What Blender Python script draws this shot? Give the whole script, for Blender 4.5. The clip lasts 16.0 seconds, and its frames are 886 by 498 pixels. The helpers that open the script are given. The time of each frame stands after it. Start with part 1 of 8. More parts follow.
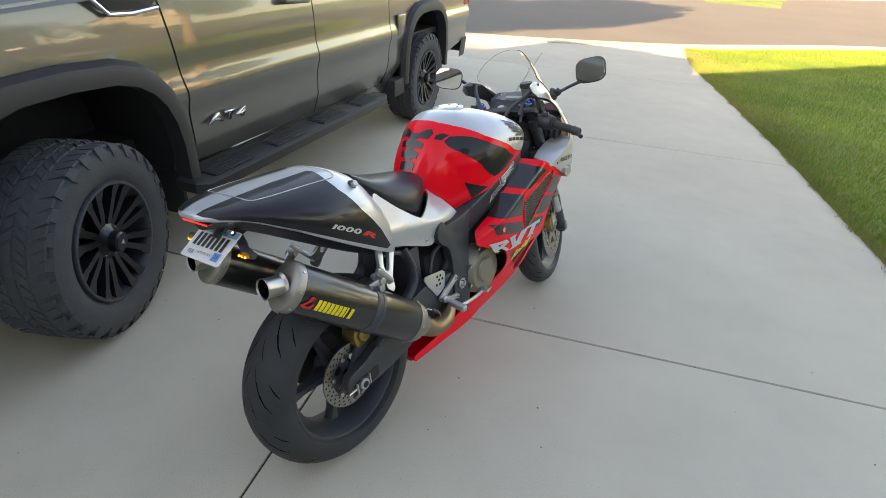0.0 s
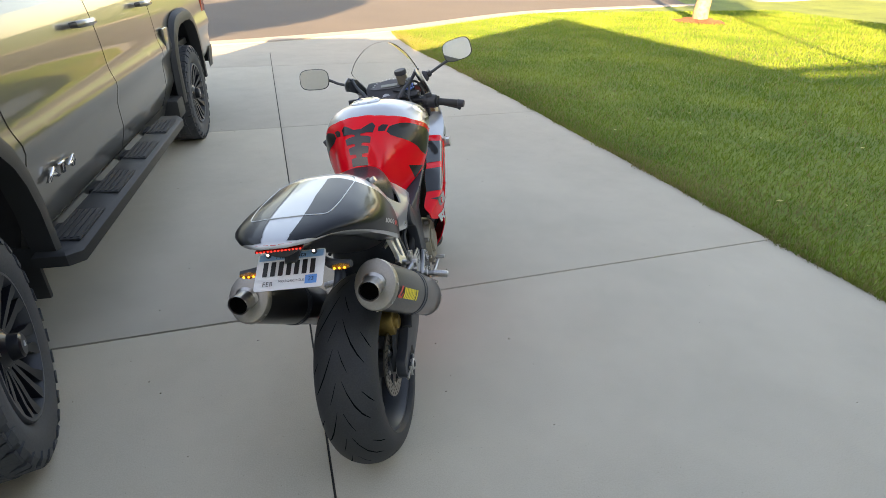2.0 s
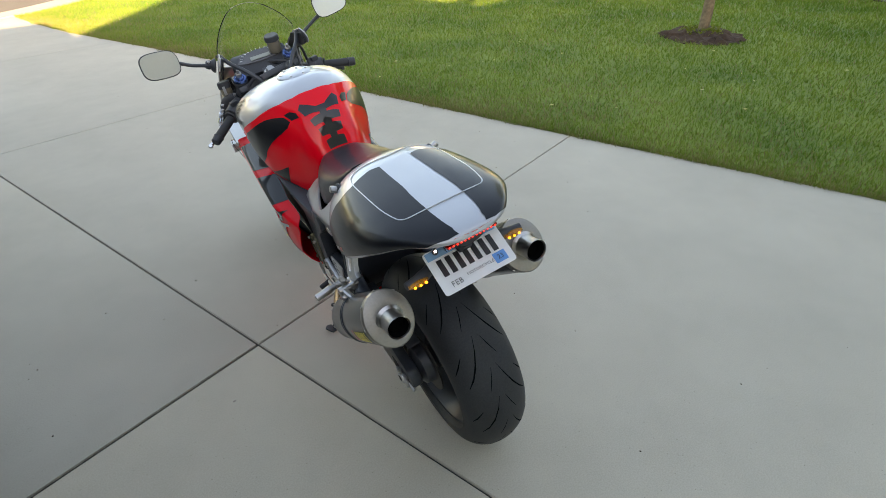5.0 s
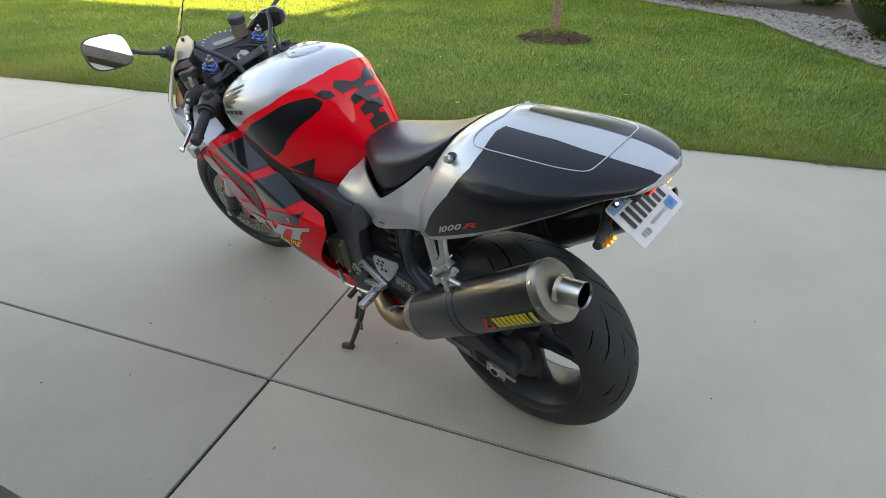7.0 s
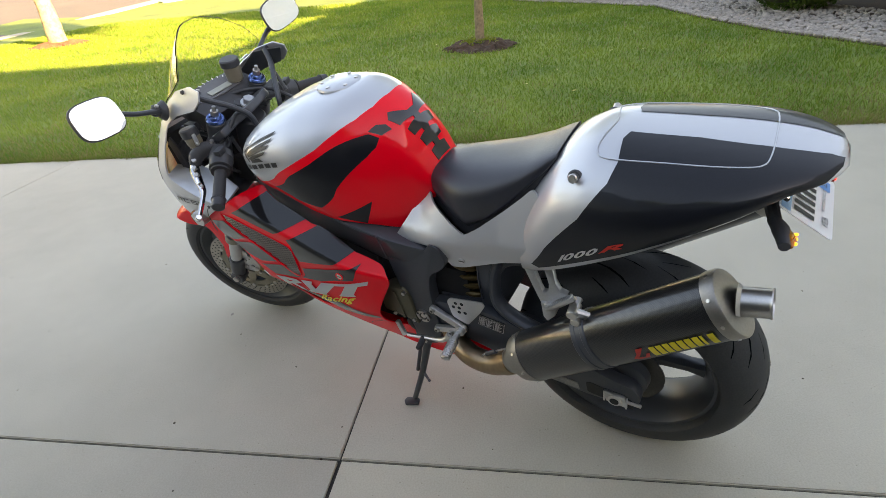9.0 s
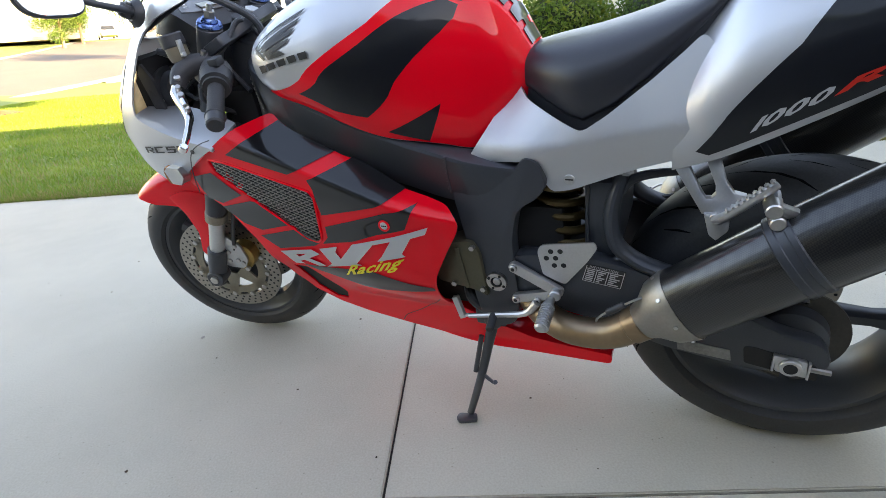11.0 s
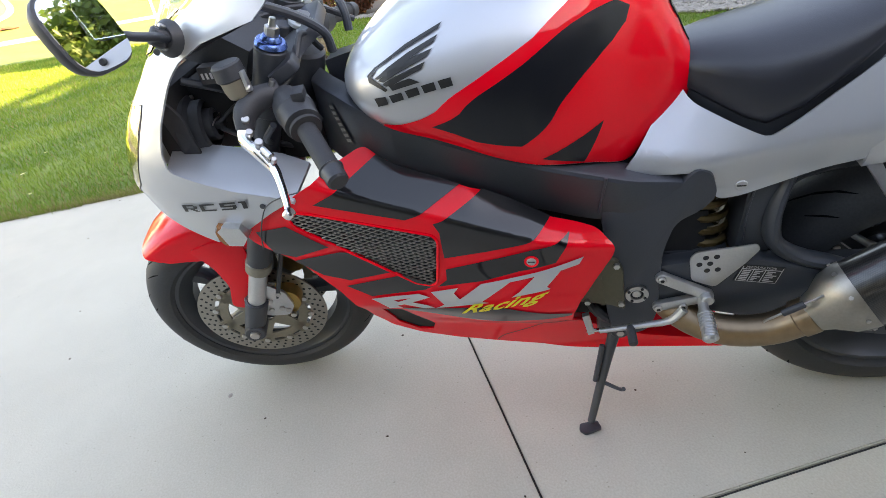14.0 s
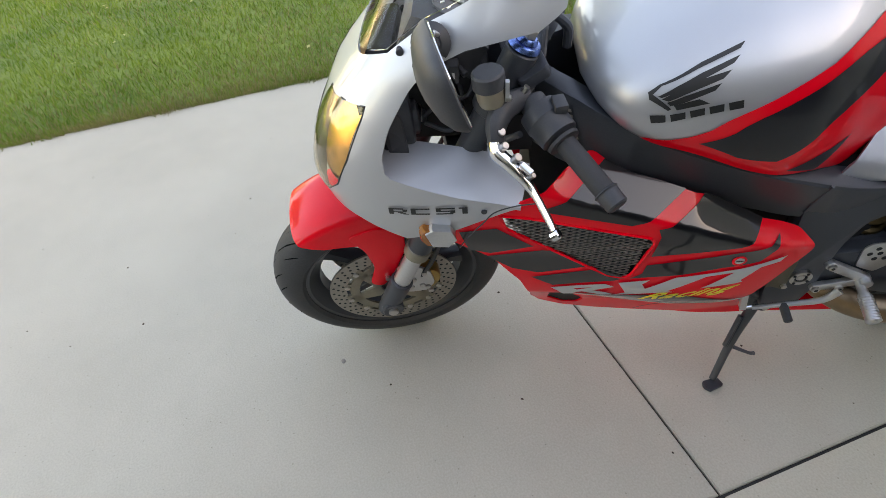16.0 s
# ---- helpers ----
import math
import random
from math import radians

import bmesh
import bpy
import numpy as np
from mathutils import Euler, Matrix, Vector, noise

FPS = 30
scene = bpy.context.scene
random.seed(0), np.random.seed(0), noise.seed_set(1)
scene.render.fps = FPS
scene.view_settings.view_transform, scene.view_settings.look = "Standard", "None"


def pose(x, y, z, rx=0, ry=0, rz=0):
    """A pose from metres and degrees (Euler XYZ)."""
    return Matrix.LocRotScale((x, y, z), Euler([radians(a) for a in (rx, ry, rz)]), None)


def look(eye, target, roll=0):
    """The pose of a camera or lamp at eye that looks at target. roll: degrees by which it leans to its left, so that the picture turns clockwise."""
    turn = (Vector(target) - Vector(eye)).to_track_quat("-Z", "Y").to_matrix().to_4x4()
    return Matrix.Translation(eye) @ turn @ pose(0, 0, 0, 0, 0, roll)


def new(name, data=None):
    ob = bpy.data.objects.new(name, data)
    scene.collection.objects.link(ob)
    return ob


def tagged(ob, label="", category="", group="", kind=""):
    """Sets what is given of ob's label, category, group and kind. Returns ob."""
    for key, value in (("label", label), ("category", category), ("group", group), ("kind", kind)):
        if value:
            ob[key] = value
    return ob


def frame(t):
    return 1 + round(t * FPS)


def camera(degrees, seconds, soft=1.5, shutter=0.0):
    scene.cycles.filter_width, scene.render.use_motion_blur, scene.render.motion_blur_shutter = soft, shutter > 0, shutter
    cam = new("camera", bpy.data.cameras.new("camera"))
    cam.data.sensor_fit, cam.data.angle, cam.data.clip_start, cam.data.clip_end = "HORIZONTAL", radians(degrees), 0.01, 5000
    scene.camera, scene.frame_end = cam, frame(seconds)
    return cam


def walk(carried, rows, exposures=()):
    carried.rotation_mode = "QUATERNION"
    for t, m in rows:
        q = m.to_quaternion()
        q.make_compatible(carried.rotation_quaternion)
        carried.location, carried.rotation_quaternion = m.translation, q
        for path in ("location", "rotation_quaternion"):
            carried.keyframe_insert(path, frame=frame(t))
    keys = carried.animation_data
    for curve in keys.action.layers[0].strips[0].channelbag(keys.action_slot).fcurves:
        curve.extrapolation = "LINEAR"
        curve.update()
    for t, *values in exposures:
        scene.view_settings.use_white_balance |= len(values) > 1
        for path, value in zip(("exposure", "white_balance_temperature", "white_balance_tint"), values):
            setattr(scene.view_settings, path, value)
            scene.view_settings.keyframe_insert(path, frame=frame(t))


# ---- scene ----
cam = camera(79.3, 16.0, soft=0.6)
PATH = [
    (0, (0.788, -2.019, 1.539), (0.395, -0.332, 0.54), 4.4),
    (0.5, (0.601, -2.068, 1.51), (0.414, -0.338, 0.522), 4.5),
    (1, (0.391, -2.078, 1.504), (0.394, -0.353, 0.492), 3.8),
    (1.5, (0.188, -2.14, 1.505), (0.437, -0.421, 0.512), 2.9),
    (2, (-0.026, -2.199, 1.521), (0.506, -0.533, 0.55), 1.3),
    (2.5, (-0.182, -2.153, 1.491), (0.553, -0.565, 0.522), 0.6),
    (3, (-0.325, -2.088, 1.502), (0.573, -0.588, 0.531), 0.3),
    (3.5, (-0.468, -2.004, 1.505), (0.598, -0.612, 0.543), 0.1),
    (4, (-0.657, -1.886, 1.489), (0.563, -0.649, 0.499), -0.4),
    (4.5, (-0.746, -1.747, 1.469), (0.568, -0.657, 0.427), -0.6),
    (4.7, (-0.772, -1.669, 1.466), (0.544, -0.603, 0.402), -0.9),
    (6.8, (-1.038, -0.996, 1.291), (0.598, -0.422, 0.294), 1.7),
    (7, (-1.047, -0.963, 1.29), (0.578, -0.407, 0.266), 0.7),
    (7.5, (-1.016, -0.869, 1.278), (0.574, -0.352, 0.179), -1.0),
    (8, (-0.98, -0.781, 1.276), (0.597, -0.393, 0.109), -2.7),
    (8.5, (-0.982, -0.689, 1.292), (0.621, -0.38, 0.136), -4.7),
    (9, (-0.983, -0.556, 1.267), (0.729, -0.223, 0.288), -5.6),
    (9.2, (-0.962, -0.511, 1.209), (0.807, -0.161, 0.344), -6.5),
    (11.3, (-0.775, -0.181, 0.838), (1.079, -0.064, 0.098), -4.8),
    (11.5, (-0.754, -0.156, 0.838), (1.083, -0.049, 0.055), -4.7),
    (12, (-0.708, -0.099, 0.86), (1.096, -0.026, -0.002), -4.6),
    (12.5, (-0.669, -0.036, 0.881), (1.112, -0.004, -0.026), -5.1),
    (13, (-0.66, 0.043, 0.895), (1.104, -0.037, -0.043), -5.7),
    (13.5, (-0.629, 0.134, 0.938), (1.118, -0.067, -0.014), -7.3),
    (14, (-0.575, 0.23, 0.996), (1.161, -0.041, 0.04), -8.9),
    (14.5, (-0.517, 0.29, 1.056), (1.17, -0.043, 0.034), -9.1),
    (15, (-0.456, 0.369, 1.089), (1.148, 0.022, -0.053), -8.1),
    (15.5, (-0.399, 0.509, 1.126), (1.115, 0.128, -0.123), -6.8),
    (16, (-0.341, 0.651, 1.191), (1.138, 0.247, -0.094), -6.1),
]
EXPOSURES = [(0, 2.84, 8650, 20), (2, 2.73, 8650, 22), (3, 2.69, 8850, 22), (4, 2.52, 8900, 20), (4.5, 2.67, 8850, 18), (7.5, 2.99, 8900, 20), (9, 3.06, 9200, 22), (11.5, 3.54, 8050, 21), (13.5, 3.67, 8450, 22), (14.5, 3.63, 8700, 23), (16, 3.24, 9200, 23)]
walk(cam, [(t, look(eye, target, roll)) for t, eye, target, roll in PATH], EXPOSURES)

# ---------------------------------------------------------------- light
SUN_ELEVATION = 14.0
SUN_TOWARDS = Vector((0.47, 0.88, 0)).normalized()  # the way in which shadows fall
world = bpy.data.worlds.new("sky")
scene.world = world
world.use_nodes = True
_nt = world.node_tree
_sky = _nt.nodes.new("ShaderNodeTexSky")
_sky.sky_type = "NISHITA"
_sky.sun_disc = False
_sky.sun_elevation = radians(SUN_ELEVATION)
_sky.sun_rotation = math.atan2(-SUN_TOWARDS.x, -SUN_TOWARDS.y)
_sky.air_density, _sky.dust_density, _sky.ozone_density = 1.0, 1.0, 1.0
_nt.nodes["Background"].inputs["Strength"].default_value = 0.11
_nt.links.new(_sky.outputs["Color"], _nt.nodes["Background"].inputs["Color"])
_sun = bpy.data.lights.new("sun", "SUN")
_sun.energy, _sun.angle, _sun.color = 5.0, radians(0.6), (1.0, 0.80, 0.52)
sun = new("sun", _sun)
_way = Vector((SUN_TOWARDS.x * math.cos(radians(SUN_ELEVATION)), SUN_TOWARDS.y * math.cos(radians(SUN_ELEVATION)), -math.sin(radians(SUN_ELEVATION))))
sun.matrix_world = look(Vector((0, 0, 20)) - 30 * _way, Vector((0, 0, 20)))


# ---------------------------------------------------------------- materials
def surface(name, base, rough=0.5, metal=0.0, vary=0.12, grain=60.0, patch=4.0, bump=0.0, coat=0.0, rvary=0.1, flake=0.0, tint=None, spec=0.5):
    """A solid surface with colour and gloss that vary at two scales, and fine relief."""
    m = bpy.data.materials.new(name)
    m.use_nodes = True
    nt = m.node_tree
    b = nt.nodes["Principled BSDF"]
    co = nt.nodes.new("ShaderNodeTexCoord")
    fine = nt.nodes.new("ShaderNodeTexNoise")
    fine.inputs["Scale"].default_value, fine.inputs["Detail"].default_value = grain, 4.0
    wide = nt.nodes.new("ShaderNodeTexNoise")
    wide.inputs["Scale"].default_value, wide.inputs["Detail"].default_value = patch, 5.0
    for n in (fine, wide):
        nt.links.new(co.outputs["Object"], n.inputs["Vector"])
    add = nt.nodes.new("ShaderNodeMath")
    add.operation = "ADD"
    nt.links.new(fine.outputs["Fac"], add.inputs[0])
    nt.links.new(wide.outputs["Fac"], add.inputs[1])
    rng = nt.nodes.new("ShaderNodeMapRange")
    rng.inputs["From Min"].default_value, rng.inputs["From Max"].default_value = 0.6, 1.4
    nt.links.new(add.outputs[0], rng.inputs["Value"])
    mix = nt.nodes.new("ShaderNodeMix")
    mix.data_type = "RGBA"
    lo = [max(0, c * (1 - vary)) for c in base]
    hi = [min(1, c * (1 + vary)) for c in (tint or base)]
    mix.inputs[6].default_value, mix.inputs[7].default_value = (*lo, 1), (*hi, 1)
    nt.links.new(rng.outputs["Result"], mix.inputs[0])
    nt.links.new(mix.outputs[2], b.inputs["Base Color"])
    rr = nt.nodes.new("ShaderNodeMapRange")
    rr.inputs["To Min"].default_value, rr.inputs["To Max"].default_value = max(0.02, rough * (1 - rvary)), min(1, rough * (1 + rvary))
    nt.links.new(wide.outputs["Fac"], rr.inputs["Value"])
    nt.links.new(rr.outputs["Result"], b.inputs["Roughness"])
    b.inputs["Metallic"].default_value = metal
    b.inputs["Coat Weight"].default_value = coat
    b.inputs["Coat Roughness"].default_value = 0.03
    b.inputs["Specular IOR Level"].default_value = spec
    if bump or flake:
        bp = nt.nodes.new("ShaderNodeBump")
        bp.inputs["Strength"].default_value = bump or flake
        bp.inputs["Distance"].default_value = 0.002
        nt.links.new(fine.outputs["Fac"], bp.inputs["Height"])
        nt.links.new(bp.outputs["Normal"], b.inputs["Normal"])
    return m


def glowing(name, colour, strength):
    m = bpy.data.materials.new(name)
    m.use_nodes = True
    b = m.node_tree.nodes["Principled BSDF"]
    b.inputs["Base Color"].default_value = (*colour, 1)
    b.inputs["Emission Color"].default_value = (*colour, 1)
    b.inputs["Emission Strength"].default_value = strength
    return m


def clear(name, colour=(1, 1, 1), rough=0.0, weight=1.0, ior=1.45):
    m = bpy.data.materials.new(name)
    m.use_nodes = True
    b = m.node_tree.nodes["Principled BSDF"]
    b.inputs["Base Color"].default_value = (*colour, 1)
    b.inputs["Transmission Weight"].default_value = weight
    b.inputs["Roughness"].default_value = rough
    b.inputs["IOR"].default_value = ior
    return m


def concrete_material():
    """Pale broom-finished concrete: wide blotches, fine sand grain, small dark specks and pinholes."""
    m = surface("concrete", (0.478, 0.438, 0.360), 0.85, vary=0.15, grain=210.0, patch=0.6, bump=0.25, rvary=0.08, spec=0.2)
    nt = m.node_tree
    b = nt.nodes["Principled BSDF"]
    src = b.inputs["Base Color"].links[0].from_socket
    co = [n for n in nt.nodes if n.type == "TEX_COORD"][0]
    vo = nt.nodes.new("ShaderNodeTexVoronoi")
    vo.inputs["Scale"].default_value = 34.0
    nt.links.new(co.outputs["Object"], vo.inputs["Vector"])
    lt = nt.nodes.new("ShaderNodeMapRange")
    lt.inputs["From Min"].default_value, lt.inputs["From Max"].default_value = 0.03, 0.085
    lt.inputs["To Min"].default_value, lt.inputs["To Max"].default_value = 0.66, 1.0
    nt.links.new(vo.outputs["Distance"], lt.inputs["Value"])
    st = nt.nodes.new("ShaderNodeTexNoise")
    st.inputs["Scale"].default_value, st.inputs["Detail"].default_value, st.inputs["Roughness"].default_value = 2.6, 8.0, 0.7
    nt.links.new(co.outputs["Object"], st.inputs["Vector"])
    sr = nt.nodes.new("ShaderNodeMapRange")
    sr.inputs["From Min"].default_value, sr.inputs["From Max"].default_value = 0.32, 0.62
    sr.inputs["To Min"].default_value, sr.inputs["To Max"].default_value = 0.93, 1.02
    nt.links.new(st.outputs["Fac"], sr.inputs["Value"])
    mu = nt.nodes.new("ShaderNodeMath")
    mu.operation = "MULTIPLY"
    nt.links.new(lt.outputs["Result"], mu.inputs[0])
    nt.links.new(sr.outputs["Result"], mu.inputs[1])
    mx = nt.nodes.new("ShaderNodeMix")
    mx.data_type, mx.blend_type = "RGBA", "MULTIPLY"
    mx.inputs[0].default_value = 1.0
    nt.links.new(src, mx.inputs[6])
    nt.links.new(mu.outputs[0], mx.inputs[7])
    nt.links.new(mx.outputs[2], b.inputs["Base Color"])
    return m


def carbon_material():
    """Glossy carbon-fibre weave, a fine checker of two blacks under clear coat."""
    m = surface("carbon_fibre", (0.012, 0.012, 0.013), 0.3, vary=0.2, grain=200, coat=0.5)
    nt = m.node_tree
    b = nt.nodes["Principled BSDF"]
    co = [n for n in nt.nodes if n.type == "TEX_COORD"][0]
    ck = nt.nodes.new("ShaderNodeTexChecker")
    ck.inputs["Scale"].default_value = 420.0
    ck.inputs["Color1"].default_value, ck.inputs["Color2"].default_value = (0.005, 0.005, 0.006, 1), (0.022, 0.021, 0.020, 1)
    nt.links.new(co.outputs["Object"], ck.inputs["Vector"])
    nt.links.new(ck.outputs["Color"], b.inputs["Base Color"])
    return m


def leaf_material(name, base, other):
    """Leaves or blades: each island takes its own shade between two greens; light passes partly through."""
    m = bpy.data.materials.new(name)
    m.use_nodes = True
    nt = m.node_tree
    b = nt.nodes["Principled BSDF"]
    geo = nt.nodes.new("ShaderNodeNewGeometry")
    co = nt.nodes.new("ShaderNodeTexCoord")
    no = nt.nodes.new("ShaderNodeTexNoise")
    no.inputs["Scale"].default_value, no.inputs["Detail"].default_value = 0.9, 6.0
    nt.links.new(co.outputs["Object"], no.inputs["Vector"])
    ad = nt.nodes.new("ShaderNodeMath")
    ad.operation = "MULTIPLY_ADD"
    ad.inputs[1].default_value = 0.45
    nt.links.new(geo.outputs["Random Per Island"], ad.inputs[0])
    sc = nt.nodes.new("ShaderNodeMapRange")
    sc.inputs["From Min"].default_value, sc.inputs["From Max"].default_value = 0.3, 0.7
    sc.inputs["To Min"].default_value, sc.inputs["To Max"].default_value = -0.05, 0.62
    nt.links.new(no.outputs["Fac"], sc.inputs["Value"])
    nt.links.new(sc.outputs["Result"], ad.inputs[2])
    mix = nt.nodes.new("ShaderNodeMix")
    mix.data_type = "RGBA"
    mix.inputs[6].default_value, mix.inputs[7].default_value = (*base, 1), (*other, 1)
    nt.links.new(ad.outputs[0], mix.inputs[0])
    nt.links.new(mix.outputs[2], b.inputs["Base Color"])
    b.inputs["Roughness"].default_value = 0.6
    b.inputs["Specular IOR Level"].default_value = 0.3
    tr = nt.nodes.new("ShaderNodeBsdfTranslucent")
    nt.links.new(mix.outputs[2], tr.inputs["Color"])
    ms = nt.nodes.new("ShaderNodeMixShader")
    ms.inputs[0].default_value = 0.35
    nt.links.new(b.outputs[0], ms.inputs[1])
    nt.links.new(tr.outputs[0], ms.inputs[2])
    nt.links.new(ms.outputs[0], nt.nodes["Material Output"].inputs["Surface"])
    return m


CONCRETE = concrete_material()
JOINT = surface("joint_filler", (0.035, 0.033, 0.03), 0.9, vary=0.3, grain=120)
ASPHALT = surface("asphalt", (0.105, 0.094, 0.082), 0.9, vary=0.2, grain=90, patch=0.5, bump=0.3)
KERB = surface("kerb_concrete", (0.34, 0.32, 0.28), 0.85, vary=0.18, grain=80, patch=1.0, bump=0.1)
SOIL_GRASS = surface("lawn_turf", (0.075, 0.15, 0.018), 0.9, vary=0.4, grain=45, patch=0.9, bump=0.6, tint=(0.15, 0.20, 0.032))
BLADES = leaf_material("grass_blades", (0.062, 0.165, 0.012), (0.225, 0.29, 0.04))
STRAW = leaf_material("dry_grass_blades", (0.20, 0.17, 0.07), (0.32, 0.27, 0.12))
CHAIN = surface("oily_steel", (0.07, 0.065, 0.06), 0.5, metal=0.8, vary=0.2, grain=200)
MULCH = surface("bark_mulch", (0.055, 0.032, 0.02), 0.95, vary=0.5, grain=40, bump=0.8)
BARK = surface("tree_bark", (0.20, 0.145, 0.09), 0.9, vary=0.45, grain=35, patch=9, bump=0.9)
LEAF = leaf_material("tree_leaves", (0.035, 0.085, 0.012), (0.10, 0.16, 0.03))
LEAF_BRIGHT = leaf_material("bright_green_leaves", (0.06, 0.13, 0.015), (0.16, 0.22, 0.035))
LEAF_RED = leaf_material("barberry_leaves", (0.10, 0.035, 0.03), (0.22, 0.09, 0.035))
LEAF_LIME = leaf_material("spirea_leaves", (0.10, 0.15, 0.015), (0.22, 0.24, 0.03))
LEAF_WHITE = leaf_material("hydrangea_blooms", (0.55, 0.58, 0.45), (0.75, 0.76, 0.66))
STONE = surface("river_stone", (0.33, 0.29, 0.26), 0.8, vary=0.4, grain=20, patch=12, bump=0.2)
SIDING = surface("siding_paint", (0.38, 0.37, 0.35), 0.6, vary=0.05, grain=30, patch=1)
WHITE_PAINT = surface("white_paint", (0.78, 0.77, 0.74), 0.5, vary=0.04, grain=40, patch=1.5)
SHINGLE = surface("roof_shingle", (0.11, 0.10, 0.095), 0.9, vary=0.35, grain=25, patch=2, bump=0.4)
DARK_GLASS = surface("window_glass", (0.02, 0.025, 0.03), 0.05, vary=0.05, spec=0.8)

SILVER = surface("silver_paint", (0.50, 0.51, 0.53), 0.46, metal=0.7, vary=0.03, grain=900, patch=3, coat=0.8, flake=0.02)
RED = surface("red_paint", (0.92, 0.003, 0.014), 0.5, vary=0.03, grain=300, patch=3, coat=0.6, spec=0.05)
BLACK = surface("black_paint", (0.008, 0.009, 0.012), 0.36, vary=0.15, grain=300, patch=3, coat=0.35, spec=0.2)
GREY_GRAPHIC = surface("dark_graphic", (0.006, 0.006, 0.007), 0.3, vary=0.1, grain=300, coat=1.0, spec=0.15)
LETTER_SILVER = surface("silver_graphic", (0.50, 0.50, 0.51), 0.4, metal=0.3, vary=0.03, grain=600)
SATIN_BLACK = surface("satin_black_alloy", (0.046, 0.051, 0.060), 0.40, metal=0.2, vary=0.15, grain=400, patch=5, bump=0.03)
PLASTIC = surface("black_plastic", (0.036, 0.038, 0.043), 0.52, vary=0.2, grain=500, patch=8, bump=0.05)
VINYL = surface("seat_vinyl", (0.024, 0.025, 0.031), 0.30, vary=0.12, grain=700, patch=6, bump=0.12)
RUBBER = surface("tyre_rubber", (0.031, 0.033, 0.036), 0.58, vary=0.3, grain=240, patch=9, bump=0.08, spec=0.35)
RUBBER_DUSTY = surface("dusty_tyre_rubber", (0.050, 0.054, 0.060), 0.8, vary=0.25, grain=120, patch=7, bump=0.12)
GRIP = surface("rubber_grip", (0.03, 0.03, 0.032), 0.7, vary=0.15, grain=500, bump=0.2)
ALLOY = surface("cast_alloy", (0.55, 0.55, 0.55), 0.38, metal=0.9, vary=0.08, grain=250, patch=20, bump=0.04)
STEEL = surface("brushed_steel", (0.50, 0.48, 0.46), 0.32, metal=1.0, vary=0.08, grain=300, patch=12)
TITANIUM = surface("heat_tinted_titanium", (0.30, 0.215, 0.14), 0.42, metal=1.0, vary=0.15, grain=60, patch=8)
MATTE_STEEL = surface("satin_steel_cap", (0.34, 0.32, 0.29), 0.48, metal=1.0, vary=0.10, grain=200, patch=14, bump=0.03)
WORN_LABEL = surface("worn_grey_print", (0.20, 0.20, 0.195), 0.6, vary=0.35, grain=160, patch=30)
LAMP_RED = surface("red_lens", (0.25, 0.008, 0.006), 0.2, vary=0.05)
DISC = surface("brake_disc_steel", (0.34, 0.315, 0.28), 0.34, metal=1.0, vary=0.12, grain=180, patch=16)
CHROME = surface("polished_chrome", (0.78, 0.78, 0.79), 0.08, metal=1.0, vary=0.02)
MIRROR = surface("mirror_glass", (0.88, 0.88, 0.88), 0.015, metal=1.0, vary=0.0)
GOLD = surface("gold_anodised", (0.38, 0.25, 0.08), 0.4, metal=0.8, vary=0.15, grain=120, patch=15)
SPRING = surface("spring_enamel", (0.13, 0.085, 0.030), 0.45, metal=0.5, vary=0.15, grain=120, patch=15)
BRONZE = surface("bronze_magnesium", (0.25, 0.225, 0.175), 0.45, metal=0.6, vary=0.12, grain=150, patch=9)
BLUE_ALLOY = surface("blue_anodised", (0.10, 0.18, 0.42), 0.25, metal=0.9, vary=0.06)
# Olive copy of the bronze, darkened for the shadow behind the fairing.
SHADED_OLIVE = surface("shaded_olive_magnesium", (0.115, 0.105, 0.070), 0.45, metal=0.6, vary=0.12, grain=150, patch=9)
CARBON = carbon_material()
DECAL_RED = surface("red_print", (0.60, 0.02, 0.01), 0.4, vary=0.03)
DECAL_YELLOW = surface("yellow_print", (0.78, 0.62, 0.02), 0.4, vary=0.03)
DECAL_WHITE = surface("white_print", (0.75, 0.75, 0.74), 0.5, vary=0.04)
DECAL_BLACK = surface("black_print", (0.015, 0.015, 0.015), 0.4, vary=0.1)
DECAL_BLUE = surface("blue_print", (0.08, 0.28, 0.62), 0.4, vary=0.05)
PLATE_BLUE = surface("plate_sky_blue", (0.22, 0.42, 0.62), 0.4, vary=0.1, grain=30)
AMBER = clear("amber_lens", (1.0, 0.45, 0.05), 0.05, 0.7)
AMBER_DARK = surface("unlit_amber_lens", (0.30, 0.09, 0.012), 0.12, vary=0.1, coat=0.6)
SMOKE = clear("headlight_glass", (0.98, 0.86, 0.64), 0.02, 1.0)
SCREEN = clear("clear_screen", (0.97, 0.98, 0.97), 0.0, 1.0, 1.12)
RED_LED = glowing("red_tail_leds", (1.0, 0.03, 0.02), 0.5)
WHITE_LED = glowing("white_plate_leds", (0.95, 0.97, 1.0), 1.2)
AMBER_LED = glowing("amber_leds", (1.0, 0.35, 0.03), 0.6)
RESERVOIR = surface("brake_fluid_plastic", (0.19, 0.165, 0.12), 0.3, vary=0.06)
TRUCK_PAINT = surface("grey_metallic_paint", (0.115, 0.112, 0.10), 0.30, metal=0.5, vary=0.04, grain=900, patch=2, coat=1.0)
TRUCK_TRIM = surface("textured_black_trim", (0.02, 0.021, 0.022), 0.6, vary=0.15, grain=500, patch=5, bump=0.1)
# Near-black that paints shade into tread grooves and pipe bores.
DEEP_SHADE = surface("deep_shade_black", (0.002, 0.002, 0.002), 0.95, vary=0.2, spec=0.1)
